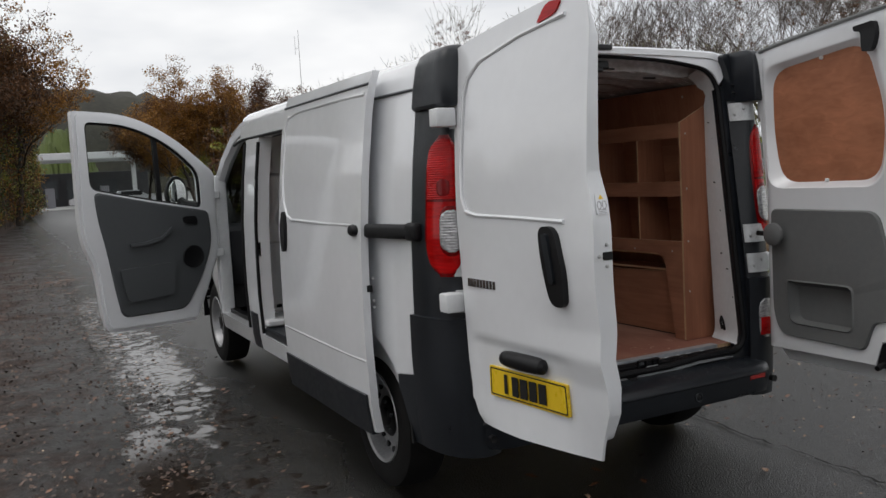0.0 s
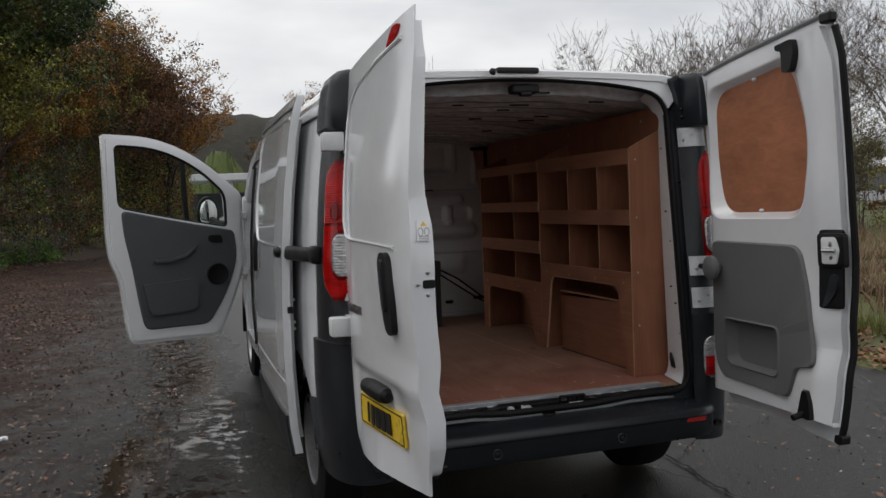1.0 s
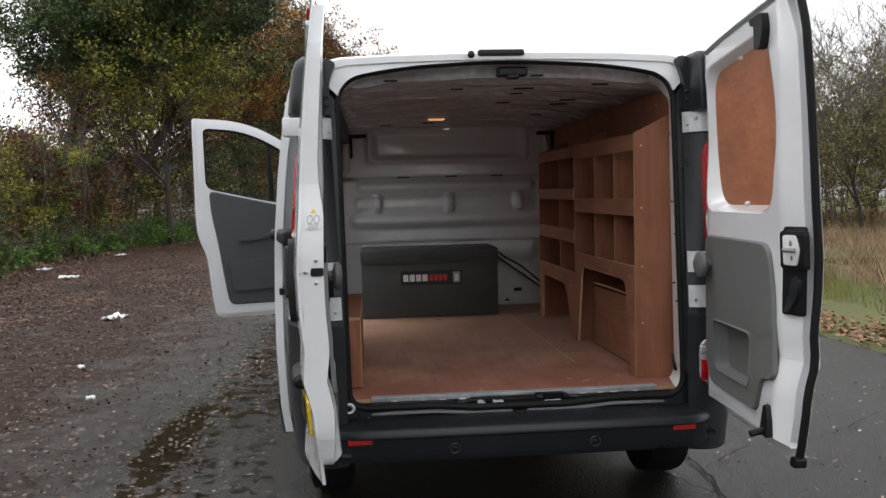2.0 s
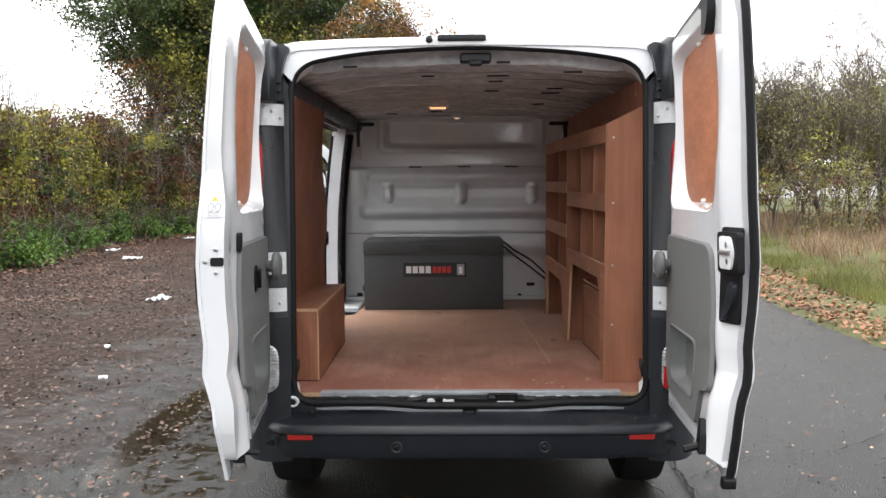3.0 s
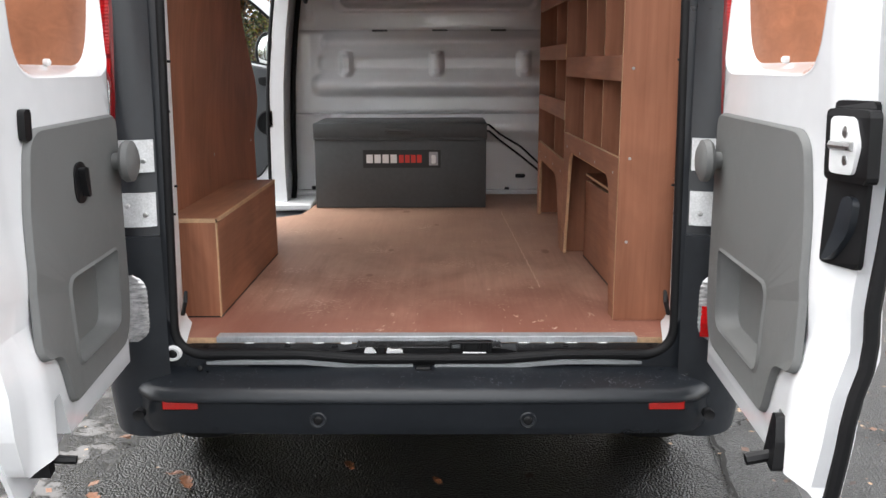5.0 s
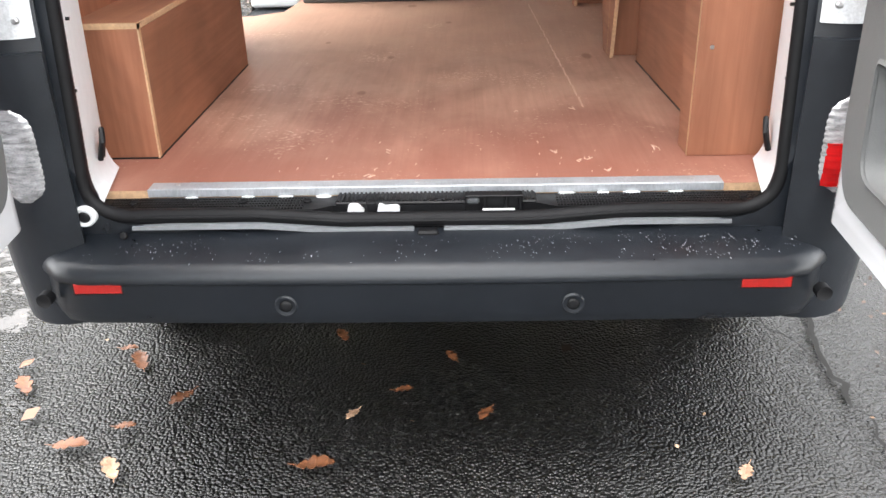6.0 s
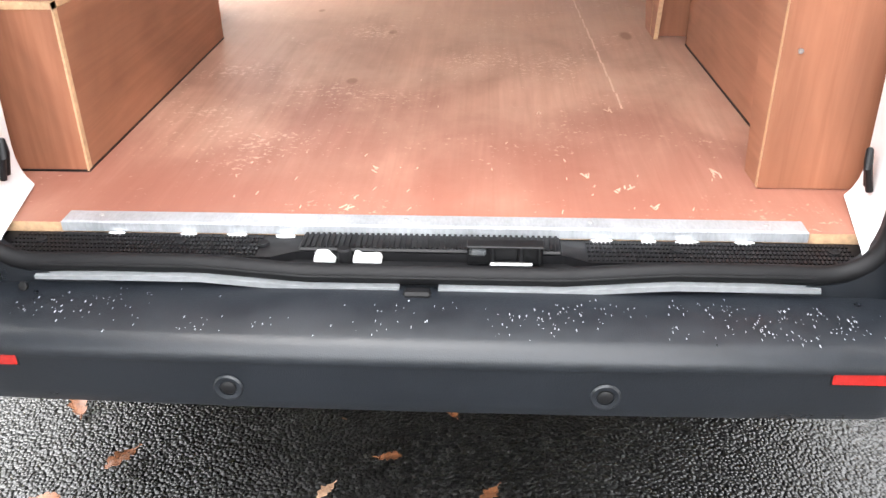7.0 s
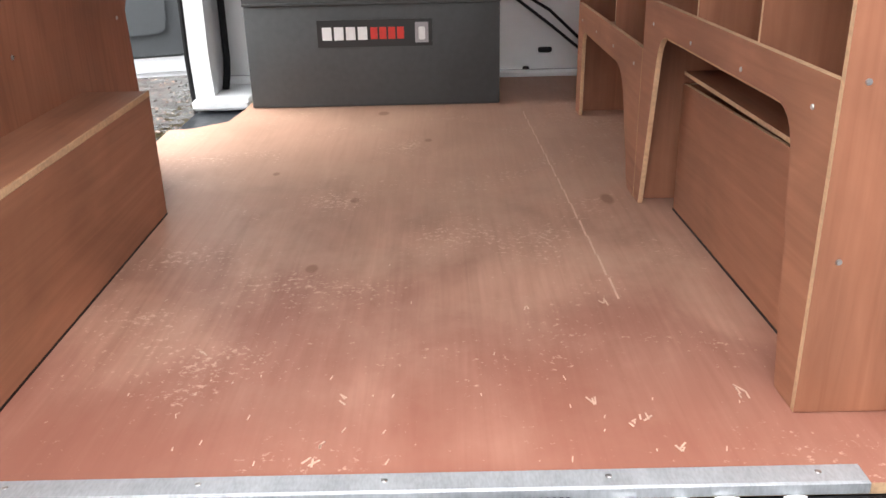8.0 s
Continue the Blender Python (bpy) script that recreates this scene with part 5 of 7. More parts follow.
# ---------- rear doors ----------
def rear_door(s, hinge, tilt, W, bulge_out, lean_in):
    """s: 1 for the left door (its inner face looks to +x), -1 for the right. W: width; bulge_out: overlap of the free edge below the belt."""
    dirv = Vector((s * math.sin(tilt), -math.cos(tilt), 0))
    inn = Vector((s * math.cos(tilt), math.sin(tilt), 0))
    base = Vector((hinge[0], hinge[1], 0))

    def lean(u, z):
        late = min(1, max(0, (u / W - 0.5) / 0.4))
        return lean_in * max(0, (z - 1.30) / 0.72) ** 1.5 + late * lerp(z, [(0.52, 0.046), (0.65, 0.034), (0.77, 0.024), (0.86, 0.0), (0.95, 0.006), (1.07, -0.006), (1.19, -0.010), (1.36, 0.0)])

    def place(u, z, w):
        slim = 1 - 0.45 * min(1, max(0, (z - 1.45) / 0.5))
        p = base + dirv * u + inn * (w * slim + lean(u, z))
        return (p.x, p.y, z)

    def edge_depth(z):
        return -0.038 if s < 0 else lerp(z, [(0.55, -0.04), (0.66, -0.02), (0.80, -0.008), (1.0, 0.002), (1.2, 0.006), (1.36, 0.0), (1.48, -0.02), (2.0, -0.004)])

    def thin(u, z, w):
        """The inner frame changes depth towards the free edge."""
        t = min(1, max(0, (u - 0.86 * W) / (0.10 * W)))
        near = min(1, max(0, (0.095 - u) / 0.06))
        return place(u, z, w + ((edge_depth(z) * t * t * (3 - 2 * t) - 0.034 * near * near) if w > 0.02 else 0))

    def free(z):
        return W + lerp(z, [(0.50, -0.035), (0.58, -0.012), (0.70, bulge_out), (1.25, bulge_out), (1.32, bulge_out * 0.85), (1.44, 0.0), (1.9, -0.01), (2.06, -0.05)])

    def top(u):
        return 1.940 + 0.100 * min(1, u / W) ** 0.8

    def bottom(u):
        return 0.522 + 0.003 * (u / W)

    def hinge_edge(z):
        """Where the outer skin starts beside the hinges: set back towards the bottom."""
        return lerp(z, [(0.52, 0.125), (0.55, 0.085), (0.60, 0.062), (0.75, 0.036), (1.0, 0.020), (1.3, 0.0), (1.7, -0.02), (1.95, -0.035)])

    # outer skin
    out, inw = [], []
    NU, NV = 24, 96
    for j in range(NV + 1):
        k = j / NV
        ro, ri = [], []
        for i in range(NU + 1):
            a = i / NU
            u = a * W
            z = bottom(u) + (top(u) - bottom(u)) * k
            u = hinge_edge(z) + a * (free(z) - hinge_edge(z))
            crown = -0.016 * (1 - (2 * a - 1) ** 4)
            if s > 0:
                dip = min(1, max(0, (0.862 - z) / 0.022)) * min(1, max(0, (u - 0.07) / 0.05)) * min(1, max(0, (0.70 - u) / 0.10)) * min(1, max(0, (z - 0.53) / 0.12))
                crown += 0.012 * dip
            ro.append(place(u, z, crown + 0.004))
            ri.append(place(u, z, 0.014))
        out.append(ro)
        inw.append(ri)
    door = part("rear_door", slab(bmesh.new(), out, inw), WHITE, van, "open white rear door", smooth=True)

    # inner frame with the window recess
    zz = [0.60 + 0.085 * k for k in range(17)]
    fr = [(free(z) - (0.035 if s < 0 else 0.006), z) for z in zz if z < top(W) - 0.09]
    hi = [(0.035, z) for z in reversed(zz) if z < 1.88]
    notch = [(W - 0.035, 0.585), (W - 0.10, 0.60), (W - 0.13, 0.70), (W - 0.17, 0.70), (W - 0.20, 0.60), (0.06, 0.585)]
    outer = fr + [(W - 0.08, top(W) - 0.04), (W * 0.62, top(W * 0.62) - 0.035), (W * 0.3, top(W * 0.3) - 0.035), (0.04, 1.912)] + hi + list(reversed(notch))
    k = W / 0.85
    h0, h1 = (0.028, 0.0) if s > 0 else (0.0, 0.03)
    win2 = rpoly([((0.115 - h0) * k, 1.345), ((0.585 + h1) * k, 1.35), ((0.625 + h1) * k, 1.60, 0.2), ((0.545 + h1) * k, 1.905, 0.09), ((0.085 - h0) * k, 1.845, 0.10), ((0.075 - h0) * k, 1.55, 0.2)], 0.09, 6)
    win = rpoly([(0.075 * k, 1.318), (0.665 * k, 1.322), (0.720 * k, 1.60, 0.2), (0.635 * k, 1.935, 0.09), (0.046 * k, 1.868, 0.09), (0.038 * k, 1.55, 0.2)], 0.09, 6)
    pocket = rpoly([(0.19 * k, 0.905, 0.015), (0.53 * k, 0.905, 0.03), (0.545 * k, 0.715, 0.05), (0.20 * k, 0.715, 0.05)], 0.03, 5)
    cuts = [("v", 0.62 + 0.06 * q) for q in range(22)] + [("u", W * (0.84 + 0.025 * q)) for q in range(6)] + [("u", 0.055), ("u", 0.075), ("u", 0.095)]
    frame_bm = plate(bmesh.new(), outer, thin, 0.014, 0.078, holes=[win, pocket], cuts=cuts)
    inner_frame = part("inner_frame", frame_bm, WHITE, door, smooth=True)
    rim = bmesh.new()
    loft(rim, [[thin((u - 0.38 * k) * 1.02 + 0.38 * k, (z - 1.62) * 1.012 + 1.62, 0.0785) for u, z in win],
               [thin(u, z, 0.0785) for u, z in win],
               [thin(u * 0.75 + a * 0.25, z * 0.75 + b * 0.25, 0.070) for (u, z), (a, b) in zip(win, win2)],
               [place(u * 0.25 + a * 0.75, z * 0.25 + b * 0.75, 0.032) for (u, z), (a, b) in zip(win, win2)],
               [place(a, b, 0.021) for a, b in win2]])
    part("window_recess", rim, WHITE, door, smooth=True)
    part("window_blank", plate(bmesh.new(), [((a - 0.35 * k) * 1.04 + 0.35 * k, (b - 1.62) * 1.03 + 1.62) for a, b in win2], place, 0.0145, 0.0235, cuts=[("v", 1.25 + 0.07 * q) for q in range(11)]), PLY_DOOR, door, "plywood blanking the window")
    for u, z in ((0.36 * k, 1.352), (0.36 * k, 1.872)):
        p = Vector(place(u, z, 0.028))
        m = Matrix.Translation(p) @ inn.to_track_quat("Z", "Y").to_matrix().to_4x4()
        part("clip", lathe(bmesh.new(), [(0.008, -0.01), (0.008, 0.006), (0.004, 0.010)], m, 10), JAMB, door)
    # lower trim with a moulded pocket
    trim = rpoly([(0.10 * k, 1.222, 0.03), (0.64 * k, 1.220, 0.05), (0.70 * k, 1.02, 0.1), (0.735 * k, 0.79, 0.03), (0.64 * k, 0.775, 0.03), (0.595 * k, 0.655, 0.03), (0.145 * k, 0.655, 0.06), (0.105 * k, 0.75, 0.1)], 0.03, 5)
    pocket = rpoly([(0.19 * k, 0.905, 0.015), (0.53 * k, 0.905, 0.03), (0.545 * k, 0.715, 0.05), (0.20 * k, 0.715, 0.05)], 0.03, 5)
    inset = [((u - 0.37 * k) * 0.90 + 0.37 * k, (z - 0.80) * 0.82 + 0.795) for u, z in pocket]
    tb = plate(bmesh.new(), trim, place, 0.0785, 0.092, holes=[pocket])
    tr = part("door_trim", tb, TRIM, door, "moulded grey plastic trim")
    tedge = bmesh.new()
    cu, cz = 0.40 * k, 0.93
    loft(tedge, [[place((u - cu) * 1.025 + cu, (z - cz) * 1.02 + cz, 0.079) for u, z in trim], [place((u - cu) * 1.012 + cu, (z - cz) * 1.01 + cz, 0.089) for u, z in trim], [place(u, z, 0.0925) for u, z in trim]])
    part("trim_edge", tedge, TRIM, door, smooth=True)
    pb = bmesh.new()
    rows_p = [[place((u - 0.37 * k) * 1.05 + 0.37 * k, (z - 0.80) * 1.06 + 0.80, 0.0925) for u, z in pocket], [place(u, z, 0.097) for u, z in pocket], [place(u, z, 0.090) for u, z in pocket],
              [place(a, b - 0.0, 0.045) for a, b in inset]]
    loft(pb, rows_p)
    pb.faces.new([pb.verts.new(place(a, b, 0.0455)) for a, b in inset])
    part("trim_pocket", pb, TRIM, door, smooth=True)
    # round check-strap knob by the hinge
    p = Vector(place(0.145 * k, 1.115, 0.085))
    m = Matrix.Translation(p) @ inn.to_track_quat("Z", "Y").to_matrix().to_4x4()
    part("check_knob", lathe(bmesh.new(), [(0.02, 0), (0.022, 0.025), (0.046, 0.03), (0.052, 0.038), (0.050, 0.052), (0.035, 0.060), (0.01, 0.062)], m, 28), TRIM, door, "round grey check knob", smooth=True)
    strap = bmesh.new()
    tube(strap, [tuple(p + inn * 0.03), (p.x + s * 0.02, 0.02, 1.115)], 0.012, 6)
    part("check_strap", strap, BLACK, door)
    return door, place, free, dirv, inn, thin


left_door, lp, lfree, ldir, linn, lthin = rear_door(1, (-0.848, 0.05), radians(3.4), 0.772, 0.036, 0.066)
right_door, rp, rfree, rdir, rinn, rthin = rear_door(-1, (0.822, 0.05), radians(1.6), 0.845, 0.0, 0.048)


def on_door(place, outline, w0, w1, name, mat, door, label="", smooth=False):
    return part(name, plate(bmesh.new(), outline, place, w0, w1), mat, door, label, smooth)


def rect(u0, u1, z0, z1):
    return [(u0, z0), (u1, z0), (u1, z1), (u0, z1)]


# left door outside: pressed panel line, handle, number plate, lamp housing, badge
line = [(0.65, 1.955), (0.40, 1.925), (0.16, 1.872), (0.085, 1.82), (0.06, 1.75), (0.055, 1.5), (0.06, 1.38), (0.09, 1.325), (0.16, 1.312), (0.40, 1.308), (0.68, 1.30)]
press = bmesh.new()
tube(press, [lp(u, z, -0.008) for u, z in line], 0.010, 8, squash=0.8)
part("pressed_line", press, WHITE, left_door, smooth=True)
hz = rpoly([(0.560, 1.285, 0.06), (0.645, 1.285, 0.05), (0.690, 1.15, 0.2), (0.688, 1.025, 0.04), (0.618, 1.025, 0.05), (0.580, 1.15, 0.2)], 0.05, 6)
handle = on_door(lp, hz, -0.030, 0.0, "door_handle", BLACK, left_door, "black pull handle in a recessed cup", True)
on_door(lp, rpoly([(0.590, 1.262), (0.622, 1.262), (0.655, 1.10), (0.628, 1.10)], 0.014, 4), -0.040, -0.028, "handle_grip", PLASTIC, left_door, smooth=True)
plate_ob = on_door(lp, rpoly(rect(0.205, 0.635, 0.650, 0.762), 0.008, 3), -0.014, -0.005, "number_plate", YELLOW, left_door, "yellow number plate with black characters")
border = bmesh.new()
plate(border, rpoly(rect(0.212, 0.628, 0.656, 0.756), 0.006, 3), lp, -0.0155, -0.0135, holes=[rpoly(rect(0.216, 0.624, 0.660, 0.752), 0.006, 3)])
part("plate_border", border, INK, left_door)
bars = bmesh.new()
for k in range(5):
    u = 0.300 + 0.048 * k
    plate(bars, rect(u, u + (0.016 if k == 0 else 0.036), 0.672, 0.742), lp, -0.0165, -0.0135)
part("plate_mark", bars, INK, left_door)
part("plate_lamp_housing", tube(bmesh.new(), [lp(u + 0.03, 0.806, -0.018) for u in (0.272, 0.285, 0.32, 0.40, 0.47, 0.50, 0.512)], [0.014, 0.026, 0.030, 0.031, 0.030, 0.026, 0.012], 12), BLACK, left_door, "black ribbed plate lamp bar", smooth=True)
bars = bmesh.new()
for k in range(9):
    u = 0.085 + 0.021 * k
    plate(bars, rect(u, u + 0.015, 1.045, 1.075), lp, -0.0145, -0.006)
part("badge_mark", bars, CHROME, left_door, "dark chrome badge strip")
on_door(lp, rpoly([(0.50, 1.945, 0.02), (0.60, 1.965, 0.02), (0.63, 2.005, 0.02), (0.55, 2.01, 0.03)], 0.02, 4), -0.022, 0.0, "high_lamp", RED_LENS, left_door, "small red high-level lamp", True)
# left door edge: lock slot, screws, warning sticker, latch hook, inner handle


def edge_place(place, free):
    """Lays (across, z, out) on the door's free edge."""
    def f(a, z, w):
        return place(free(z) - 0.0045 + w, z, a)
    return f


le = edge_place(lp, lfree)
part("lock_slot", plate(bmesh.new(), rpoly(rect(0.045, 0.0835, 1.180, 1.205), 0.006, 3), le, -0.01, 0.0015), BLACK, left_door)
for z, a in ((1.228, 0.060), (1.160, 0.060), (1.193, 0.030)):
    p = Vector(le(a, z, 0.0))
    m = Matrix.Translation(p) @ ldir.to_track_quat("Z", "Y").to_matrix().to_4x4()
    part("screw", lathe(bmesh.new(), [(0.006, -0.004), (0.006, 0.0025), (0.003, 0.004)], m, 10), STEEL, left_door)
st = part("warning_sticker", plate(bmesh.new(), rpoly(rect(0.026, 0.070, 1.322, 1.385), 0.004, 2), le, -0.004, 0.0012), WHITE, left_door)
part("sticker_mark", plate(bmesh.new(), [(0.038, 1.368), (0.058, 1.368), (0.048, 1.382)], le, 0.0, 0.002), STICKER_YELLOW, left_door)
ring = bmesh.new()
for c in (0.038, 0.058):
    tube(ring, [le(c + 0.008 * math.cos(a), 1.350 + 0.012 * math.sin(a), 0.0012) for a in [k * math.pi / 5 for k in range(10)]], 0.0015, 5, closed=True)
for z in (1.326, 1.331, 1.336):
    tube(ring, [le(0.032, z, 0.0012), le(0.064, z, 0.0012)], 0.0012, 5)
part("sticker_mark", ring, GREY_LINE, left_door)
on_door(lp, rpoly(rect(0.330, 0.400, 1.050, 1.140), 0.034, 6), 0.090, 0.0945, "inner_handle", BLACK, left_door, "black inner door handle")
on_door(lp, rpoly([(0.345, 1.062), (0.362, 1.062), (0.380, 1.128), (0.350, 1.128)], 0.008, 4), 0.094, 0.108, "inner_handle_lever", BLACK, left_door)
on_door(lp, rpoly(rect(0.575, 0.605, 1.205, 1.265), 0.012, 4), 0.078, 0.092, "lock_button", BLACK, left_door, smooth=True)
on_door(lp, rect(0.655, 0.690, 0.560, 0.625), 0.02, 0.060, "lower_latch", BLACK, left_door)
part("latch_pin", tube(bmesh.new(), [lp(0.66, 0.585, 0.06), lp(0.655, 0.580, 0.105)], 0.009, 8), BLACK, left_door)

# right door: outer line, rubber edge, lock, lever, top hook, lower catch
part("edge_seal", tube(bmesh.new(), [rp(rfree(z) + 0.004, z, 0.022) for z in [0.54 + 0.05 * k for k in range(30)]], 0.013, 8), RUBBER, right_door, "black rubber edge seal", smooth=True)
part("lock_back", plate(bmesh.new(), rpoly(rect(0.745, 0.825, 1.005, 1.285), 0.012, 3), rthin, 0.078, 0.086), BLACK, right_door)
part("lock_case", plate(bmesh.new(), rpoly(rect(0.752, 0.848, 1.152, 1.272), 0.012, 3), rthin, 0.086, 0.106), BLACK, right_door)
part("lock_plate", plate(bmesh.new(), rpoly([(0.772, 1.165, 0.01), (0.822, 1.165, 0.01), (0.834, 1.215, 0.01), (0.820, 1.260, 0.01), (0.772, 1.260, 0.01)], 0.01, 3), rthin, 0.104, 0.120), JAMB, right_door, "bright steel lock plate", smooth=True)
for z in (1.19, 1.235):
    p = Vector(rthin(0.802, z, 0.120))
    m = Matrix.Translation(p) @ rinn.to_track_quat("Z", "Y").to_matrix().to_4x4()
    part("lock_bolt", lathe(bmesh.new(), [(0.012, -0.002), (0.011, 0.006), (0.005, 0.008)], m, 12), STEEL, right_door)
part("lock_striker", tube(bmesh.new(), [rthin(0.776, 1.213, 0.123), rthin(0.826, 1.213, 0.123)], 0.008, 8), STEEL, right_door, smooth=True)
part("release_lever", plate(bmesh.new(), rpoly([(0.768, 1.01, 0.01), (0.785, 1.025, 0.02), (0.812, 1.07, 0.02), (0.815, 1.125, 0.02), (0.788, 1.13, 0.02), (0.780, 1.07, 0.03)], 0.015, 4), rthin, 0.088, 0.108), PLASTIC, right_door, "black release lever", smooth=True)
part("top_catch", plate(bmesh.new(), rpoly([(0.60, 1.86, 0.015), (0.645, 1.86, 0.02), (0.665, 1.93, 0.02), (0.655, 1.975, 0.008), (0.56, 1.965, 0.008), (0.565, 1.945, 0.008), (0.595, 1.94, 0.01)], 0.01, 3), rp, 0.078, 0.125), BLACK, right_door, "black top catch", smooth=True)
part("top_guide", boxes(*[(rp(0.70, 2.03, 0.05)[0] - 0.018, rp(0.70, 2.03, 0.05)[0] + 0.018, -0.78, -0.72, 2.0, 2.04)], bevel=0.008), BLACK, right_door)
part("lower_catch", plate(bmesh.new(), rpoly([(0.665, 0.60, 0.01), (0.745, 0.60, 0.01), (0.735, 0.66, 0.01), (0.715, 0.70, 0.01), (0.69, 0.70, 0.01)], 0.01, 3), rp, 0.03, 0.095), BLACK, right_door)
part("lower_bolt", tube(bmesh.new(), [rp(0.70, 0.615, 0.09), rp(0.70, 0.605, 0.135)], 0.012, 8), BLACK, right_door)
part("corner_bumper", plate(bmesh.new(), rpoly(rect(0.82, 0.858, 0.535, 0.565), 0.008, 3), rp, 0.01, 0.045), BLACK, right_door)
gut = bmesh.new()
tube(gut, [rp(u, 1.940 + 0.100 * (u / 0.845) ** 0.8 + 0.004, 0.018) for u in (0.01, 0.1, 0.2, 0.35, 0.5, 0.65, 0.78)], 0.010, 6)
part("top_seal", gut, TRIM, right_door)

# ---------- sliding door, pushed back ----------
OFF = 0.085
sd = part("sliding_door", side_sheet(-1, 0.63, 1.86, lambda y: 0.335, lambda y: 1.935, n=20, m=26, off=OFF, thick=0.035), WHITE, van, "open white sliding door", smooth=True)
inn_bm = side_sheet(-1, 0.74, 1.80, lambda y: 0.38, lambda y: 1.84, n=6, m=20, off=OFF - 0.030, thick=0.035)
part("inner_skin", inn_bm, JAMB, sd, smooth=True)


def on_side(y, z, off):
    return (-(half(y, z) + off), y, z)


path = [(0.66, 1.835), (1.0, 1.84), (1.6, 1.84), (1.76, 1.82), (1.79, 1.77), (1.79, 1.45), (1.77, 1.36), (1.70, 1.285), (1.62, 1.265), (1.2, 1.262), (0.68, 1.262)]
part("pressed_line", tube(bmesh.new(), [on_side(y, z, OFF - 0.003) for y, z in path], 0.010, 8), WHITE, sd, smooth=True)
part("gutter_line", tube(bmesh.new(), [on_side(y, 1.878, OFF + 0.002) for y in (0.635, 0.9, 1.2, 1.5, 1.855)], 0.006, 6), TRIM_DARK, sd, smooth=True)
part("pressed_line", tube(bmesh.new(), [on_side(y, 0.66, OFF - 0.005) for y in (0.64, 1.0, 1.4, 1.85)], 0.009, 8), WHITE, sd, smooth=True)
oval = [(1.745 + 0.036 * math.cos(a), 1.20 + 0.11 * math.sin(a)) for a in [k * math.pi / 12 for k in range(24)]]
part("door_handle", plate(bmesh.new(), oval, lambda u, v, w: on_side(u, v, OFF + w), -0.004, 0.02), BLACK, sd, smooth=True)
part("lower_cladding", side_sheet(-1, 0.66, 1.85, lambda y: 0.32, lambda y: 0.505, n=12, m=4, off=OFF + 0.012, thick=0.03), PLASTIC, sd, smooth=True)
part("lock_slot", boxes((-1.005, -0.98, 0.622, 0.632, 0.97, 1.0), bevel=0.003), BLACK, sd)
for z in (0.93, 1.03, 0.90):
    part("screw", lathe(bmesh.new(), [(0.007, 0), (0.006, 0.003)], Matrix.Translation((-0.975, 0.63, z)) @ Matrix.Rotation(radians(90), 4, "X"), 10), STEEL, sd)
rail = bmesh.new()
slab(rail, [[on_side(y, z, 0.022) for z in (1.222, 1.230, 1.256, 1.264)] for y in np.linspace(0.30, 1.72, 12)], [[on_side(y, z, -0.004) for z in (1.222, 1.230, 1.256, 1.264)] for y in np.linspace(0.30, 1.72, 12)])
part("slide_rail", rail, BLACK, van, "black sliding-door rail", smooth=True)
arm = bmesh.new()
grid = [(0.29, 0.012), (0.33, 0.030), (0.40, 0.046), (0.52, 0.060), (0.615, 0.076)]
slab(arm, [[on_side(y, z, o - q) for z, q in ((1.212, 0.010), (1.219, 0.002), (1.228, 0.0), (1.256, 0.0), (1.265, 0.002), (1.272, 0.010))] for y, o in grid],
     [[on_side(y, z, o - 0.026) for z in (1.212, 1.219, 1.228, 1.256, 1.265, 1.272)] for y, o in grid])
part("roller_arm", arm, BLACK, van, "black sliding-door roller arm", smooth=True)
part("rail_end", boxes((-0.945, -0.895, 0.245, 0.335, 1.205, 1.280), bevel=0.016, seg=3), BLACK, van, smooth=True)
knob = Matrix.Translation(on_side(0.70, 1.243, OFF)) @ Matrix.Rotation(radians(-90), 4, "Y") @ Matrix.Diagonal((1.0, 1.5, 1, 1))
part("arm_knob", lathe(bmesh.new(), [(0.026, -0.004), (0.027, 0.010), (0.022, 0.022), (0.010, 0.027)], knob, 18), BLACK, sd, smooth=True)

# ---------- passenger door, swung open ----------
FB, FD = Vector((-0.955, 3.90, 0)), Vector((-0.96, -0.281, 0))
FN = Vector((0.281, -0.96, 0))


def fp(u, z, w):
    p = FB + FD * u + FN * (w + 0.03 * max(0, (z - 1.35) / 0.65) - 0.02)
    return (p.x, p.y, z)


outline = rpoly([(0.0, 1.18, 0.05), (0.0, 0.98, 0.1), (0.10, 0.72, 0.15), (0.20, 0.52, 0.1), (0.225, 0.458, 0.04), (0.91, 0.465, 0.05), (0.935, 0.60, 0.05), (0.965, 0.95, 0.08), (1.03, 1.10, 0.08), (1.043, 1.25, 0.1), (1.045, 2.035, 0.02), (0.66, 2.015, 0.3), (0.33, 1.86, 0.3), (0.0, 1.575, 0.05)], 0.05, 6)
win = rpoly([(0.965, 1.955, 0.05), (0.66, 1.935, 0.25), (0.36, 1.795, 0.25), (0.135, 1.585, 0.08), (0.125, 1.31, 0.05), (0.55, 1.395, 0.2), (0.955, 1.49, 0.06)], 0.05, 6)
pd = part("passenger_door", plate(bmesh.new(), outline, fp, 0.0, 0.06, holes=[win], cuts=[("v", 1.35)]), WHITE, van, "open white passenger door")
shrink = [((u - 0.52) * 0.955 + 0.52, (z - 1.2) * 0.965 + 1.2) for u, z in outline]
part("door_lip", plate(bmesh.new(), shrink, fp, 0.058, 0.078, holes=[[((u - 0.55) * 1.01 + 0.55, (z - 1.62) * 1.01 + 1.62) for u, z in win]]), WHITE, pd)
part("window_seal", tube(bmesh.new(), [fp(u, z, 0.05) for u, z in win], 0.013, 6, closed=True), RUBBER, pd, smooth=True)
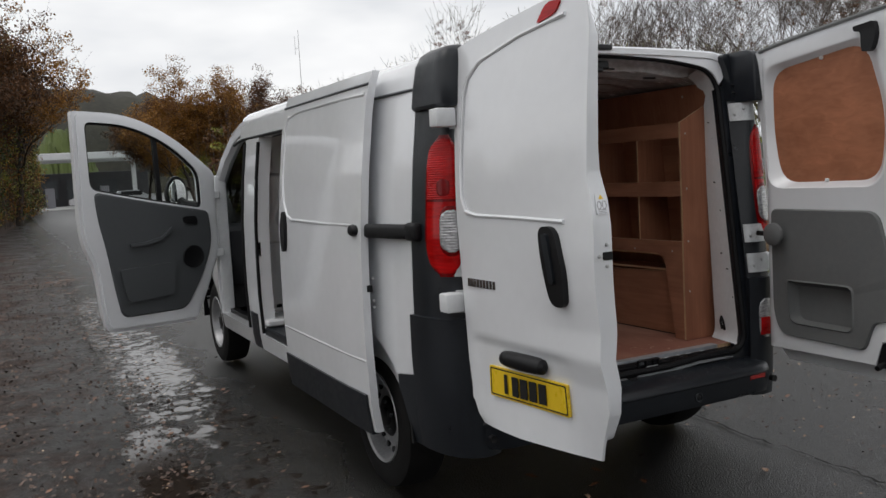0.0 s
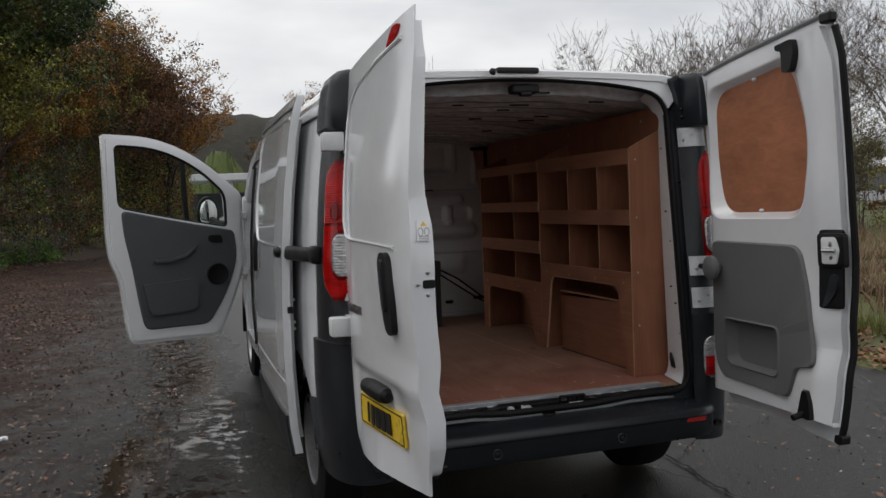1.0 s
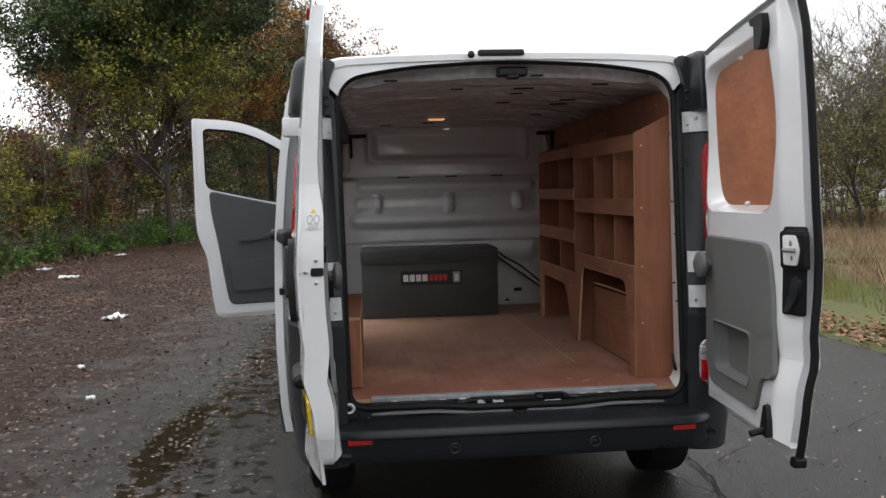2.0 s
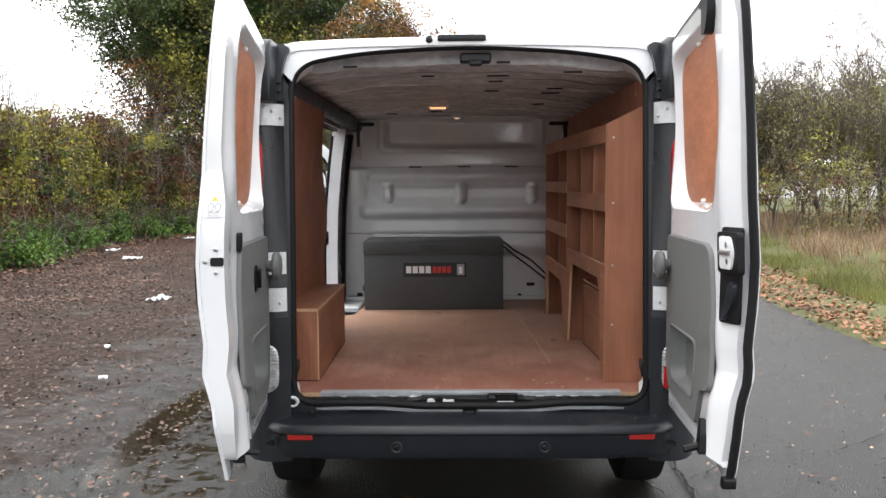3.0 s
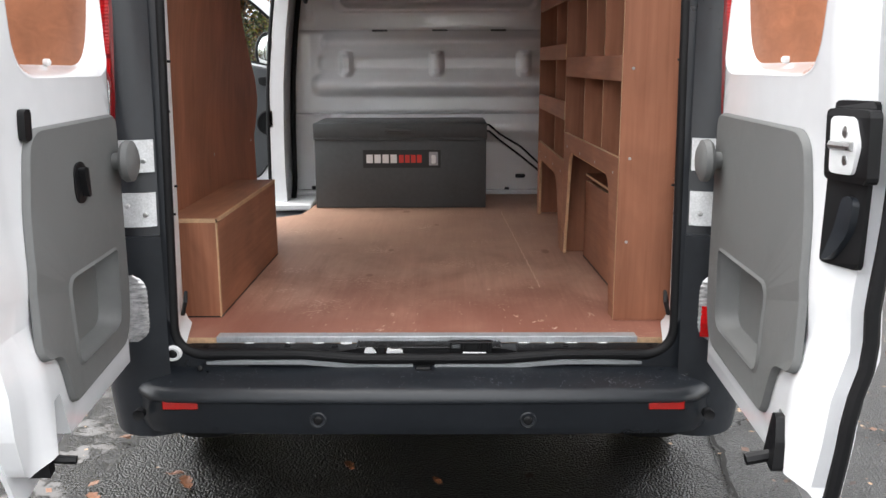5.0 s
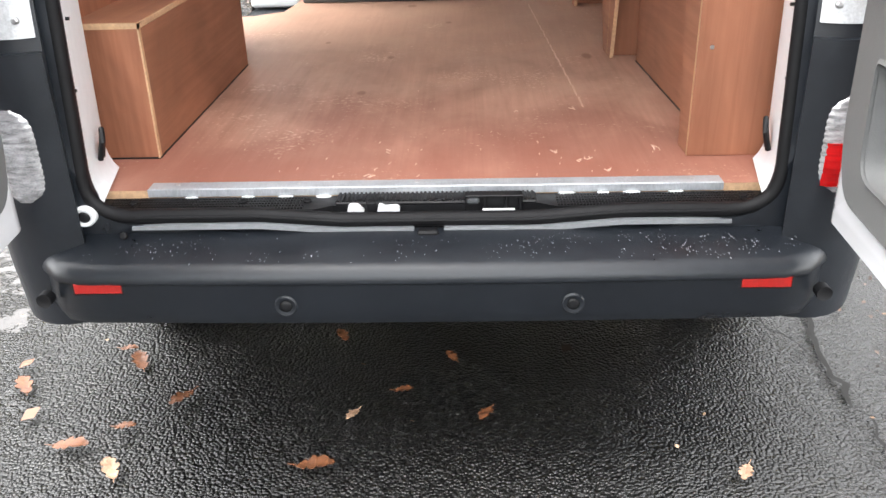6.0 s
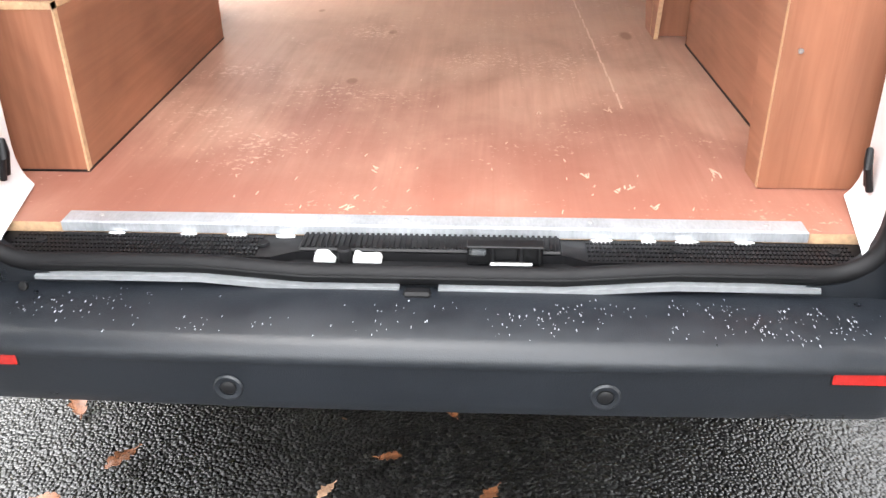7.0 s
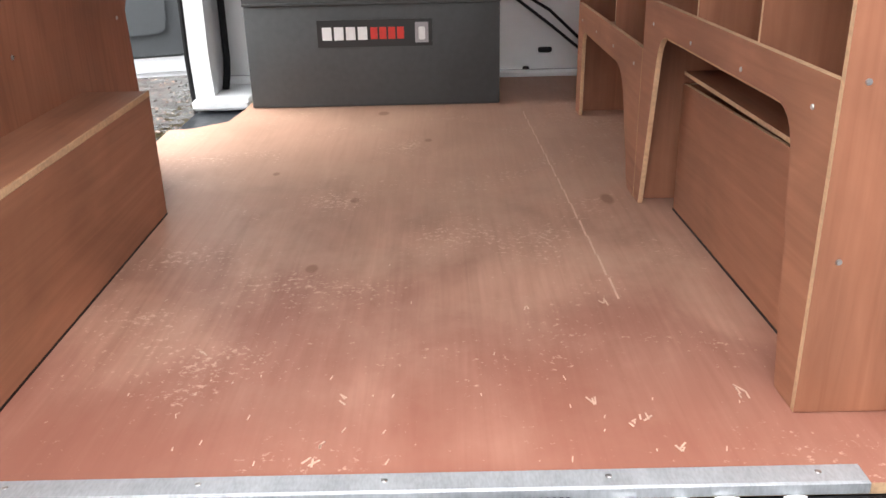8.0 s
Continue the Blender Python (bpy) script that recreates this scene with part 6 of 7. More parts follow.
pane = part("door_glass", plate(bmesh.new(), [((u - 0.55) * 1.005 + 0.55, (z - 1.62) * 1.005 + 1.62) for u, z in win], fp, 0.026, 0.030), WINDOW, pd, "clear window glass")
pane.visible_shadow = False
part("quarter_bar", plate(bmesh.new(), [(0.42, 1.36), (0.455, 1.37), (0.475, 1.86), (0.44, 1.84)], fp, 0.02, 0.045), BLACK, pd)
trim = rpoly([(0.925, 1.460, 0.05), (0.50, 1.36, 0.2), (0.09, 1.275, 0.04), (0.075, 1.05, 0.1), (0.17, 0.80, 0.15), (0.32, 0.575, 0.06), (0.80, 0.575, 0.06), (0.835, 0.78, 0.1), (0.87, 1.05, 0.2), (0.915, 1.28, 0.1)], 0.06, 6)
tr = part("door_trim", plate(bmesh.new(), trim, fp, 0.078, 0.095), TRIM_DARK, pd, "moulded dark grey trim")
cu, cz = 0.52, 1.0
te = bmesh.new()
loft(te, [[fp((u - cu) * 1.03 + cu, (z - cz) * 1.03 + cz, 0.078) for u, z in trim], [fp((u - cu) * 1.012 + cu, (z - cz) * 1.012 + cz, 0.092) for u, z in trim], [fp(u, z, 0.0955) for u, z in trim]])
part("trim_edge", te, TRIM_DARK, pd, smooth=True)
pk = rpoly([(0.81, 0.91, 0.02), (0.40, 0.93, 0.05), (0.41, 0.69, 0.06), (0.77, 0.67, 0.06)], 0.03, 5)
part("map_pocket", plate(bmesh.new(), pk, fp, 0.095, 0.125), TRIM_DARK, pd, smooth=True)
ar = [(0.72, 1.09), (0.60, 1.095), (0.48, 1.12), (0.41, 1.175), (0.40, 1.185), (0.41, 1.155), (0.48, 1.10), (0.60, 1.07), (0.72, 1.07)]
part("arm_rest", plate(bmesh.new(), ar, fp, 0.095, 0.13), TRIM_DARK, pd, smooth=True)
p = Vector(fp(0.235, 0.95, 0.095))
m = Matrix.Translation(p) @ FN.to_track_quat("Z", "Y").to_matrix().to_4x4()
part("speaker", lathe(bmesh.new(), [(0.085, -0.01), (0.085, 0.008), (0.078, 0.012), (0.06, 0.006), (0.02, 0.004)], m, 32), BLACK, pd, smooth=True)
part("inner_handle", plate(bmesh.new(), rpoly([(0.18, 1.19), (0.29, 1.20), (0.30, 1.255), (0.19, 1.255)], 0.025, 4), fp, 0.095, 0.104), BLACK, pd, smooth=True)
for u, z in ((1.0, 1.50), (0.99, 1.33), (0.965, 1.25), (1.0, 1.20), (0.98, 1.98)):
    p = Vector(fp(u - 0.01, z, 0.061))
    m = Matrix.Translation(p) @ FN.to_track_quat("Z", "Y").to_matrix().to_4x4()
    part("edge_fitting", lathe(bmesh.new(), [(0.014, -0.003), (0.012, 0.003), (0.006, 0.004)], m, 12), BLACK, pd)
mh = bmesh.new()
lathe(mh, [(0.05, -0.09), (0.095, -0.07), (0.115, -0.02), (0.112, 0.0), (0.10, 0.004)], Matrix.Translation(fp(0.20, 1.42, -0.16)) @ FN.to_track_quat("Z", "Y").to_matrix().to_4x4() @ Matrix.Diagonal((0.78, 1.25, 1, 1)), 28)
mirror = part("door_mirror", mh, BLACK, pd, smooth=True)
mg = bmesh.new()
mg_m = Matrix.Translation(fp(0.20, 1.42, -0.153)) @ FN.to_track_quat("Z", "Y").to_matrix().to_4x4() @ Matrix.Diagonal((0.78, 1.25, 1, 1))
lathe(mg, [(0.092, -0.004), (0.092, 0.0), (0.088, 0.002)], mg_m, 28)
part("mirror_glass", mg, MIRROR, pd, smooth=True)
part("mirror_arm", tube(bmesh.new(), [fp(0.12, 1.33, 0.02), fp(0.15, 1.34, -0.1), fp(0.18, 1.38, -0.18)], 0.03, 8), BLACK, pd, smooth=True)
for z in (1.40, 0.95):
    part("door_hinge", boxes((-0.975, -0.90, 3.86, 3.95, z - 0.03, z + 0.03), bevel=0.008), JAMB, van)
part("hinge_pillar", boxes((-0.93, -0.84, 3.90, 3.98, 0.42, 1.55), bevel=0.02, seg=2), JAMB, van, smooth=True)

# ---------- cab ----------
part("cab_floor", boxes((-0.85, 0.85, 3.05, 4.6, 0.44, 0.50), bevel=0.02), BLACK, van)
dash = bmesh.new()
rows_o = []
for x in (-0.84, -0.5, 0.0, 0.5, 0.84):
    rows_o.append([(x, y - 0.05 * abs(x), z) for y, z in ((4.15, 0.55), (4.02, 0.75), (3.98, 0.95), (4.05, 1.10), (4.22, 1.16), (4.5, 1.14), (4.5, 0.55))])
loft(dash, rows_o, caps=True)
part("dashboard", dash, SEAT, van, smooth=True)
for x in (-0.45, 0.45):
    sb = bmesh.new()
    box(sb, x - 0.26, x + 0.26, 3.22, 3.72, 0.80, 0.95, bevel=0.05, seg=3)
    part("cab_seat", sb, SEAT, van, smooth=True)
    sb = bmesh.new()
    box(sb, x - 0.25, x + 0.25, -0.07, 0.07, 0.0, 0.62, bevel=0.05, seg=3, m=Matrix.Translation((x * 0 + 0, 3.22, 0.90)) @ Matrix.Rotation(radians(10), 4, "X"))
    part("seat_back", sb, SEAT, van, smooth=True)
part("steering_wheel", tube(bmesh.new(), [(0.42 + 0.19 * math.cos(a), 3.93 - 0.08 * math.sin(a), 1.08 + 0.17 * math.sin(a)) for a in [k * math.pi / 12 for k in range(24)]], 0.016, 8, closed=True), BLACK, van, smooth=True)

# ---------- ground ----------
rng = np.random.default_rng(7)


def from_arrays(name, verts, faces, material, parent=None, label="", smooth=False):
    me = bpy.data.meshes.new(name)
    me.from_pydata(verts, [], faces)
    for m in material if isinstance(material, (list, tuple)) else [material]:
        me.materials.append(m)
    if smooth:
        me.polygons.foreach_set("use_smooth", [True] * len(me.polygons))
    ob = new(name, me)
    PLACED[ob] = Matrix()
    if parent:
        ob.parent = parent
        ob.matrix_parent_inverse = PLACED[parent].inverted()
    if label:
        ob["label"] = label
    return ob


bm = bmesh.new()
xs = [-500, -120, -40, -16] + list(np.linspace(-10, 10, 41)) + [16, 40, 120, 500]
ys_ = [-500, -60, -15] + list(np.linspace(-8, 26, 69)) + [40, 70, 140, 500]
vs = [[bm.verts.new((x, y, 0.012 * noise.noise(Vector((x * 0.7, y * 0.7, 3))) - 0.008 if -9 < x < 9 and -8 < y < 25 else -0.004)) for y in ys_] for x in xs]
for i in range(len(xs) - 1):
    for j in range(len(ys_) - 1):
        bm.faces.new((vs[i][j], vs[i + 1][j], vs[i + 1][j + 1], vs[i][j + 1]))
ground = tagged(part("ground", bm, ASPHALT, smooth=True), "worn damp asphalt with gravel, mud and fallen leaves", "ground", kind="structure")

MUDDY = surface("leaf_mould", (0.060, 0.040, 0.028), 0.85, vary=0.5, scale=2.5, fine=40, bump=0.8, bump_scale=25)
GRASSY = surface("rough_turf", (0.10, 0.105, 0.035), 0.9, vary=0.45, scale=1.2, fine=25, bump=0.8, bump_scale=20)
HEDGE_LINE = [(-9.4, -2.0), (-8.6, 4.0), (-7.7, 9.0), (-7.5, 11.5), (-8.2, 17.0), (-7.4, 22.0), (-4.9, 28.0), (-2.7, 36.0), (-2.0, 46.0), (-1.4, 60.0), (-0.6, 80.0)]


def along(line, n):
    """n points evenly along a polyline, with the direction at each."""
    seg = [(Vector(a), Vector(b)) for a, b in zip(line, line[1:])]
    total = sum((b - a).length for a, b in seg)
    out = []
    for k in range(n):
        d = total * k / (n - 1)
        for a, b in seg:
            L = (b - a).length
            if d <= L or (a, b) == seg[-1]:
                out.append((a + (b - a) * min(1, d / L), (b - a).normalized()))
                break
            d -= L
    return out


def bank(name, line, inward, outward, side, material, label, height=0.35):
    bm = bmesh.new()
    rows_o = []
    pts = along(line, 60)
    for k, (p, d) in enumerate(pts):
        nrm = Vector((-d.y, d.x)) * side
        row = []
        for j, (o, z) in enumerate(((-inward, -0.02), (0.25, 0.05), (0.9, height * 0.5), (2.2, height), (outward, height + 0.05))):
            q = p + nrm * (o + 0.25 * noise.noise(Vector((k * 0.7, j * 1.3, 5))))
            row.append((q.x, q.y, z + (0.06 * noise.noise(Vector((q.x, q.y, 1))) if j else 0)))
        rows_o.append(row)
    loft(bm, rows_o, closed=False)
    return tagged(part(name, bm, material, smooth=True), label, "verge", kind="structure")


bank("verge_left", HEDGE_LINE, 0.3, 30, 1, MUDDY, "bank of dark leaf mould below the hedge")
RIGHT_LINE = [(4.2, -9.0), (3.85, 0.0), (3.65, 4.5), (3.7, 7.0), (4.0, 9.5), (4.8, 14.0), (6.5, 22.0), (9.0, 34.0), (14.0, 60.0)]
bank("verge_right", RIGHT_LINE, 0.15, 40, -1, GRASSY, "rough grass verge littered with leaves", 0.22)

CRACK = surface("crack_dirt", (0.012, 0.011, 0.010), 0.95, vary=0.3)


def crack(pts, width, seed):
    random.seed(seed)
    left, right = [], []
    for (x0, y0), (x1, y1) in zip(pts, pts[1:]):
        n = max(2, int(math.hypot(x1 - x0, y1 - y0) / 0.04))
        for i in range(n):
            t = i / n
            x, y = x0 + (x1 - x0) * t + random.uniform(-0.02, 0.02), y0 + (y1 - y0) * t + random.uniform(-0.01, 0.01)
            w = width * random.uniform(0.2, 1)
            left.append((x - w, y, 0.0072))
            right.append((x + w, y, 0.0072))
    bm = bmesh.new()
    loft(bm, [left, right], closed=False)
    return tagged(part("crack", bm, CRACK), "dark crack in the asphalt", "crack", "asphalt cracks", "structure")


crack([(1.15, 1.9), (1.05, 1.1), (1.03, 0.75), (0.98, 0.40), (1.0, 0.04), (0.95, -0.45), (1.02, -1.3), (0.9, -2.4)], 0.012, 1)
crack([(0.80, 0.85), (0.87, 0.63), (0.98, 0.40)], 0.008, 2)
crack([(1.03, 0.75), (1.4, 1.1), (1.9, 1.2), (2.6, 1.7)], 0.007, 3)

# ---------- leaves, litter ----------
LEAF_BROWN = foliage("fallen_leaf_brown", (0.022, 0.010, 0.006), (0.24, 0.12, 0.07), 0.55, 0.0)
LEAF_PALE = foliage("fallen_leaf_pale", (0.30, 0.17, 0.09), (0.62, 0.46, 0.32), 0.6, 0.0)


def leaf_mesh(points, size, flat=1.0, spread=0.5, aspect=0.6, curl=0.15):
    """Verts and faces of small pointed leaves: one folded four-sided blade at each point."""
    n = len(points)
    P = np.asarray(points)
    a = rng.uniform(0, 2 * np.pi, n)
    tilt = rng.normal(0, spread, (n, 2))
    d = np.stack([np.cos(a), np.sin(a), tilt[:, 0]], 1)
    d /= np.linalg.norm(d, axis=1)[:, None]
    up = np.stack([tilt[:, 1], rng.normal(0, spread, n), np.full(n, flat)], 1)
    w = np.cross(up, d)
    w /= np.linalg.norm(w, axis=1)[:, None] + 1e-9
    nn = np.cross(d, w)
    L = (rng.uniform(0.6, 1.3, n) * size)[:, None]
    base, tip = P - d * L * 0.5, P + d * L * 0.5 + nn * L * curl
    r, l = P + w * L * aspect * 0.5 + nn * L * curl * 0.6, P - w * L * aspect * 0.5 + nn * L * curl * 0.6
    V = np.stack([base, r, tip, l], 1).reshape(-1, 3)
    F = np.arange(4 * n).reshape(-1, 4)
    return V.tolist(), F.tolist()


def scatter(name, pts, size, material, label, **kw):
    v, f = leaf_mesh(pts, size, **kw)
    return tagged(from_arrays(name, v, f, material), label, "leaves", kind="stuff")


pts = []
while len(pts) < 27000:
    x, y = rng.uniform(-8.5, -1.0), rng.uniform(-2.5, 24)
    dens = 0.12 + 0.75 * min(1, max(0, (-2.0 - x) / 4.5)) + (0.25 if y > 8 else 0)
    if y < 7 and x > -5.5 and rng.random() < 0.3:
        continue
    if noise.noise(Vector((x * 0.8, y * 0.5, 2))) * 0.6 + 0.5 < 1.15 - dens and rng.random() > 0.10:
        continue
    pts.append((x, y, 0.012))
scatter("fallen_leaves", pts, 0.044, LEAF_BROWN, "wet brown leaves trodden into the track", spread=0.12, aspect=0.7)
pts = [(rng.uniform(-4, 3.6), rng.uniform(-2.0, 9), 0.012) for _ in range(160)]
scatter("fallen_leaves", pts, 0.045, LEAF_BROWN, "scattered brown leaves on the asphalt", spread=0.15, aspect=0.75)
pts = [(-1.2 - 6 * rng.random() if rng.random() < 0.85 else rng.uniform(-1, 3.6), rng.uniform(-1.5, 16), 0.012) for _ in range(3600)]
scatter("fallen_leaves", pts, 0.016, LEAF_PALE, "small pale leaf scraps on the asphalt", spread=0.15, aspect=0.8)
pts = []
for p, d in along(RIGHT_LINE[:-2], 15000):
    o = abs(rng.normal(0.0, 0.7)) - 0.08
    pts.append((p.x + o + rng.normal(0, 0.05), p.y + rng.normal(0, 0.2), 0.04 + 0.09 * min(1, max(0, o))))
scatter("fallen_leaves", pts, 0.052, foliage("verge_leaf", (0.09, 0.035, 0.016), (0.38, 0.18, 0.09), 0.6, 0.0), "drift of orange-brown leaves along the verge", spread=0.5, aspect=0.7)
pts = []
for p, d in along(HEDGE_LINE[:7], 3000):
    o = rng.normal(0.1, 0.45)
    pts.append((p.x - o, p.y + rng.normal(0, 0.2), 0.02 + 0.10 * max(0, o)))
scatter("fallen_leaves", pts, 0.08, LEAF_BROWN, "drift of brown leaves under the hedge", spread=0.4, aspect=0.7)



# single lobed leaves lying near the tail
LEAF_RUST = surface("rust_leaf", (0.20, 0.075, 0.030), 0.5, vary=0.5, scale=30, fine=160, tint=(0.07, 0.028, 0.014))
LEAF_TAN = surface("tan_leaf", (0.42, 0.27, 0.18), 0.6, vary=0.4, scale=30, fine=160, tint=(0.22, 0.12, 0.07))
LOBES = [(0.0, 0.06), (0.10, 0.16), (0.22, 0.24), (0.27, 0.15), (0.40, 0.33), (0.50, 0.30), (0.54, 0.18), (0.68, 0.30), (0.80, 0.22), (0.84, 0.12), (0.94, 0.12), (1.0, 0.0)]


def fallen_leaf(x, y, length, turn, material, label, seed):
    bm = bmesh.new()
    at = Matrix.Translation((x, y, 0.006)) @ Matrix.Rotation(turn, 4, "Z")

    def put(u, v, w):
        lift = 0.004 + length * (0.10 * (1 - math.cos(4.2 * u)) * 0.5 + 0.55 * v * v + 0.05 * noise.noise(Vector((u * 5, v * 5, seed))))
        return at @ Vector(((u - 0.5) * length, v * length, lift + w))

    rows_o = [[put(u, 0.8 * w * k / 3 * (1 + 0.25 * noise.noise(Vector((u * 9, k, seed)))), 0) for k in range(-3, 4)] for u, w in LOBES]
    slab(bm, rows_o, [[p - Vector((0, 0, 0.0008)) for p in r] for r in rows_o])
    leaf = tagged(part("fallen_leaf", bm, material, smooth=True), label, "leaf", "fallen leaves by the bumper")
    part("leaf_stalk", tube(bmesh.new(), [put(0.02, 0, 0.001), put(-0.22, 0.03, 0.001)], 0.0012, 5), material, leaf)


for k, (x, y, L, pale) in enumerate([(-0.84, 0.47, 0.05, 0), (-0.79, 0.41, 0.085, 0), (-0.63, 0.24, 0.075, 0), (-0.83, 0.06, 0.085, 0), (-0.71, -0.02, 0.075, 1), (-0.20, 0.17, 0.048, 1), (-0.26, -0.01, 0.085, 0), (0.03, 0.42, 0.05, 0), (0.115, 0.17, 0.06, 0), (-0.085, 0.27, 0.05, 0), (-0.27, 0.53, 0.06, 0), (0.66, -0.04, 0.06, 1), (-0.73, 0.13, 0.05, 0), (-1.05, 0.3, 0.08, 0), (-1.2, -0.1, 0.08, 0)]):
    fallen_leaf(x, y, L, k * 2.1, LEAF_TAN if pale else LEAF_RUST, "pale curled leaf on the wet asphalt" if pale else "rust-brown lobed leaf on the wet asphalt", k)

pts = [(rng.uniform(1.0, 3.9), rng.uniform(-2.0, 12), 0.010) for _ in range(700)]
scatter("fallen_leaves", pts, 0.020, LEAF_PALE, "small pale leaf scraps on the lane", spread=0.2, aspect=0.8)
pts = [(rng.uniform(1.0, 3.9), rng.uniform(-2.0, 12), 0.010) for _ in range(500)]
scatter("fallen_leaves", pts, 0.030, LEAF_BROWN, "dark wet leaf scraps on the lane", spread=0.2, aspect=0.8)
GRIT = foliage("loose_grit", (0.006, 0.004, 0.0035), (0.17, 0.115, 0.090), 0.7, 0.0)
pts = [(-1.5 - 7.2 * rng.random(), -2.5 + 18 * rng.random() ** 1.1, 0.008) for _ in range(30000)]
tagged(scatter("loose_grit", pts, 0.026, GRIT, "loose grit and leaf crumbs on the track", spread=0.35, aspect=0.9, curl=0.25), "loose grit and leaf crumbs on the track", "grit", kind="stuff")
pts = [(rng.uniform(1.1, 3.9), rng.uniform(-2.5, 12), 0.007) for _ in range(7000)]
tagged(scatter("loose_grit", pts, 0.013, GRIT, "fine loose grit on the lane", spread=0.35, aspect=0.9, curl=0.25), "fine loose grit on the lane", "grit", kind="stuff")

LITTER = surface("white_litter", (0.75, 0.76, 0.78), 0.6, vary=0.1, scale=20)


def litter(x, y, a, b, turn):
    bm = bmesh.new()
    rows_o = []
    for i in range(7):
        rows_o.append([tuple(Matrix.Translation((x, y, 0.03)) @ Matrix.Rotation(turn, 4, "Z") @ Vector((a * (i / 6 - 0.5), b * (j / 5 - 0.5), 0.22 * a * noise.noise(Vector((i * 0.7, j * 0.8, x)))))) for j in range(6)])
    slab(bm, rows_o, [[(p[0], p[1], p[2] - 0.012) for p in r] for r in rows_o])
    return tagged(part("litter", bm, LITTER, smooth=True), "crumpled scrap of white paper litter on the track", "litter", "litter")


for k, (x, y, a, b) in enumerate([(-6.15, 13.0, 0.30, 0.26), (-3.66, 7.2, 0.32, 0.16), (-7.3, 15.0, 0.26, 0.2), (-6.9, 19.0, 0.25, 0.2), (-3.05, 4.1, 0.07, 0.05), (-2.6, 2.9, 0.06, 0.045)]):
    litter(x, y, a, b, k * 1.3)

# ---------- trees, hedges, grass ----------
BARK = surface("bark", (0.055, 0.043, 0.034), 0.9, vary=0.5, scale=8, stretch=(3, 3, 0.6), bump=0.8, bump_scale=30)
TWIG = surface("twig_bark", (0.125, 0.102, 0.088), 0.9, vary=0.4, scale=10)


def limb_paths(height, spread, levels, seed, lean=(0, 0), fork=3, trunk=0.35):
    """Branch skeleton: a list of (points, radii) from the trunk outward, and the tips."""
    rnd = random.Random(seed)
    out, tips = [], []

    def grow(p, d, length, r, level):
        pts, rad = [p.copy()], [r]
        n = 5 if level < 2 else 3
        for i in range(n):
            d = (d + Vector((rnd.gauss(0, 0.16), rnd.gauss(0, 0.16), rnd.gauss(0.05, 0.10)))).normalized()
            p = p + d * (length / n)
            pts.append(p.copy())
            rad.append(r * (1 - 0.62 * (i + 1) / n))
        out.append((pts, rad, level))
        if level >= levels:
            tips.append(p.copy())
            return
        k = fork + (rnd.random() < 0.5) + (1 if level == 0 else 0)
        for i in range(k):
            at = rnd.uniform(0.35 if level == 0 else 0.25, 1.0)
            q = pts[min(n, max(1, round(at * n)))]
            ang = rnd.uniform(0, 2 * math.pi)
            side = Vector((math.cos(ang), math.sin(ang), 0))
            nd = (d * rnd.uniform(0.5, 1.0) + side * spread * rnd.uniform(0.6, 1.2) + Vector((0, 0, rnd.uniform(0.0, 0.35)))).normalized()
            grow(q, nd, length * rnd.uniform(0.55, 0.78), rad[min(n, max(1, round(at * n)))] * rnd.uniform(0.55, 0.8), level + 1)
        grow(pts[-1], d, length * 0.7, rad[-1], level + 1)

    grow(Vector((0, 0, 0)), Vector((lean[0], lean[1], 1)).normalized(), height * 0.42, height * 0.016 * trunk / 0.35, 0)
    return out, tips


def tree(name, x, y, height, seed, label, leaf=None, leaves=0, leaf_size=0.1, puff=0.5, levels=4, spread=0.75, fork=3, low=0.0, trunk=0.35, lean=(0, 0), z=0.2, high=99.0):
    t = thing(name, (x, y, z), label, "tree", group="trees")
    at = Vector((x, y, z - 0.2))
    paths, tips = limb_paths(height, spread, levels, seed, lean, fork, trunk)
    top = max(p.z for p in tips)
    k = height / top
    verts, faces = [], []
    for part_kind, keep, mat in (("trunk", lambda lv: lv < 2, BARK), ("twig_spray", lambda lv: lv >= 2, TWIG)):
        bm = bmesh.new()
        for pts, rad, lv in paths:
            if keep(lv):
                tube(bm, [at + p * k for p in pts], [max(0.0045 if lv > 2 else 0.008, r * k) for r in rad], 7 if lv == 0 else 4 if lv < 3 else 3)
        part(part_kind, bm, mat, t, smooth=True)
    if leaf and leaves:
        loc = np.random.default_rng(seed)
        A, B = [], []
        for ps, rad, lv in paths:
            if lv >= 2:
                for a, b in zip(ps, ps[1:]):
                    A.append(at + a * k)
                    B.append(at + b * k)
        A, B = np.array(A), np.array(B)
        sprays = max(40, leaves // 26)
        weight = loc.uniform(0, 1, len(A)) ** 3
        idx = loc.choice(len(A), sprays, p=weight / weight.sum())
        heart = A[idx] + (B - A)[idx] * loc.uniform(0, 1, (sprays, 1)) + np.clip(loc.normal(0, 1, (sprays, 3)), -1.3, 1.3) * puff * 0.55
        heart = np.repeat(heart, 26, axis=0)
        P = heart + np.clip(loc.normal(0, 1, heart.shape), -1.7, 1.7) * puff * np.array([0.55, 0.55, 0.38])
        P = P[(P[:, 2] > low) & (P[:, 2] < high * loc.uniform(0.55, 1.45, len(P)))]
        v, f = leaf_mesh(P, leaf_size, spread=0.9, aspect=0.62)
        from_arrays("crown", v, f, leaf, t)
    return t


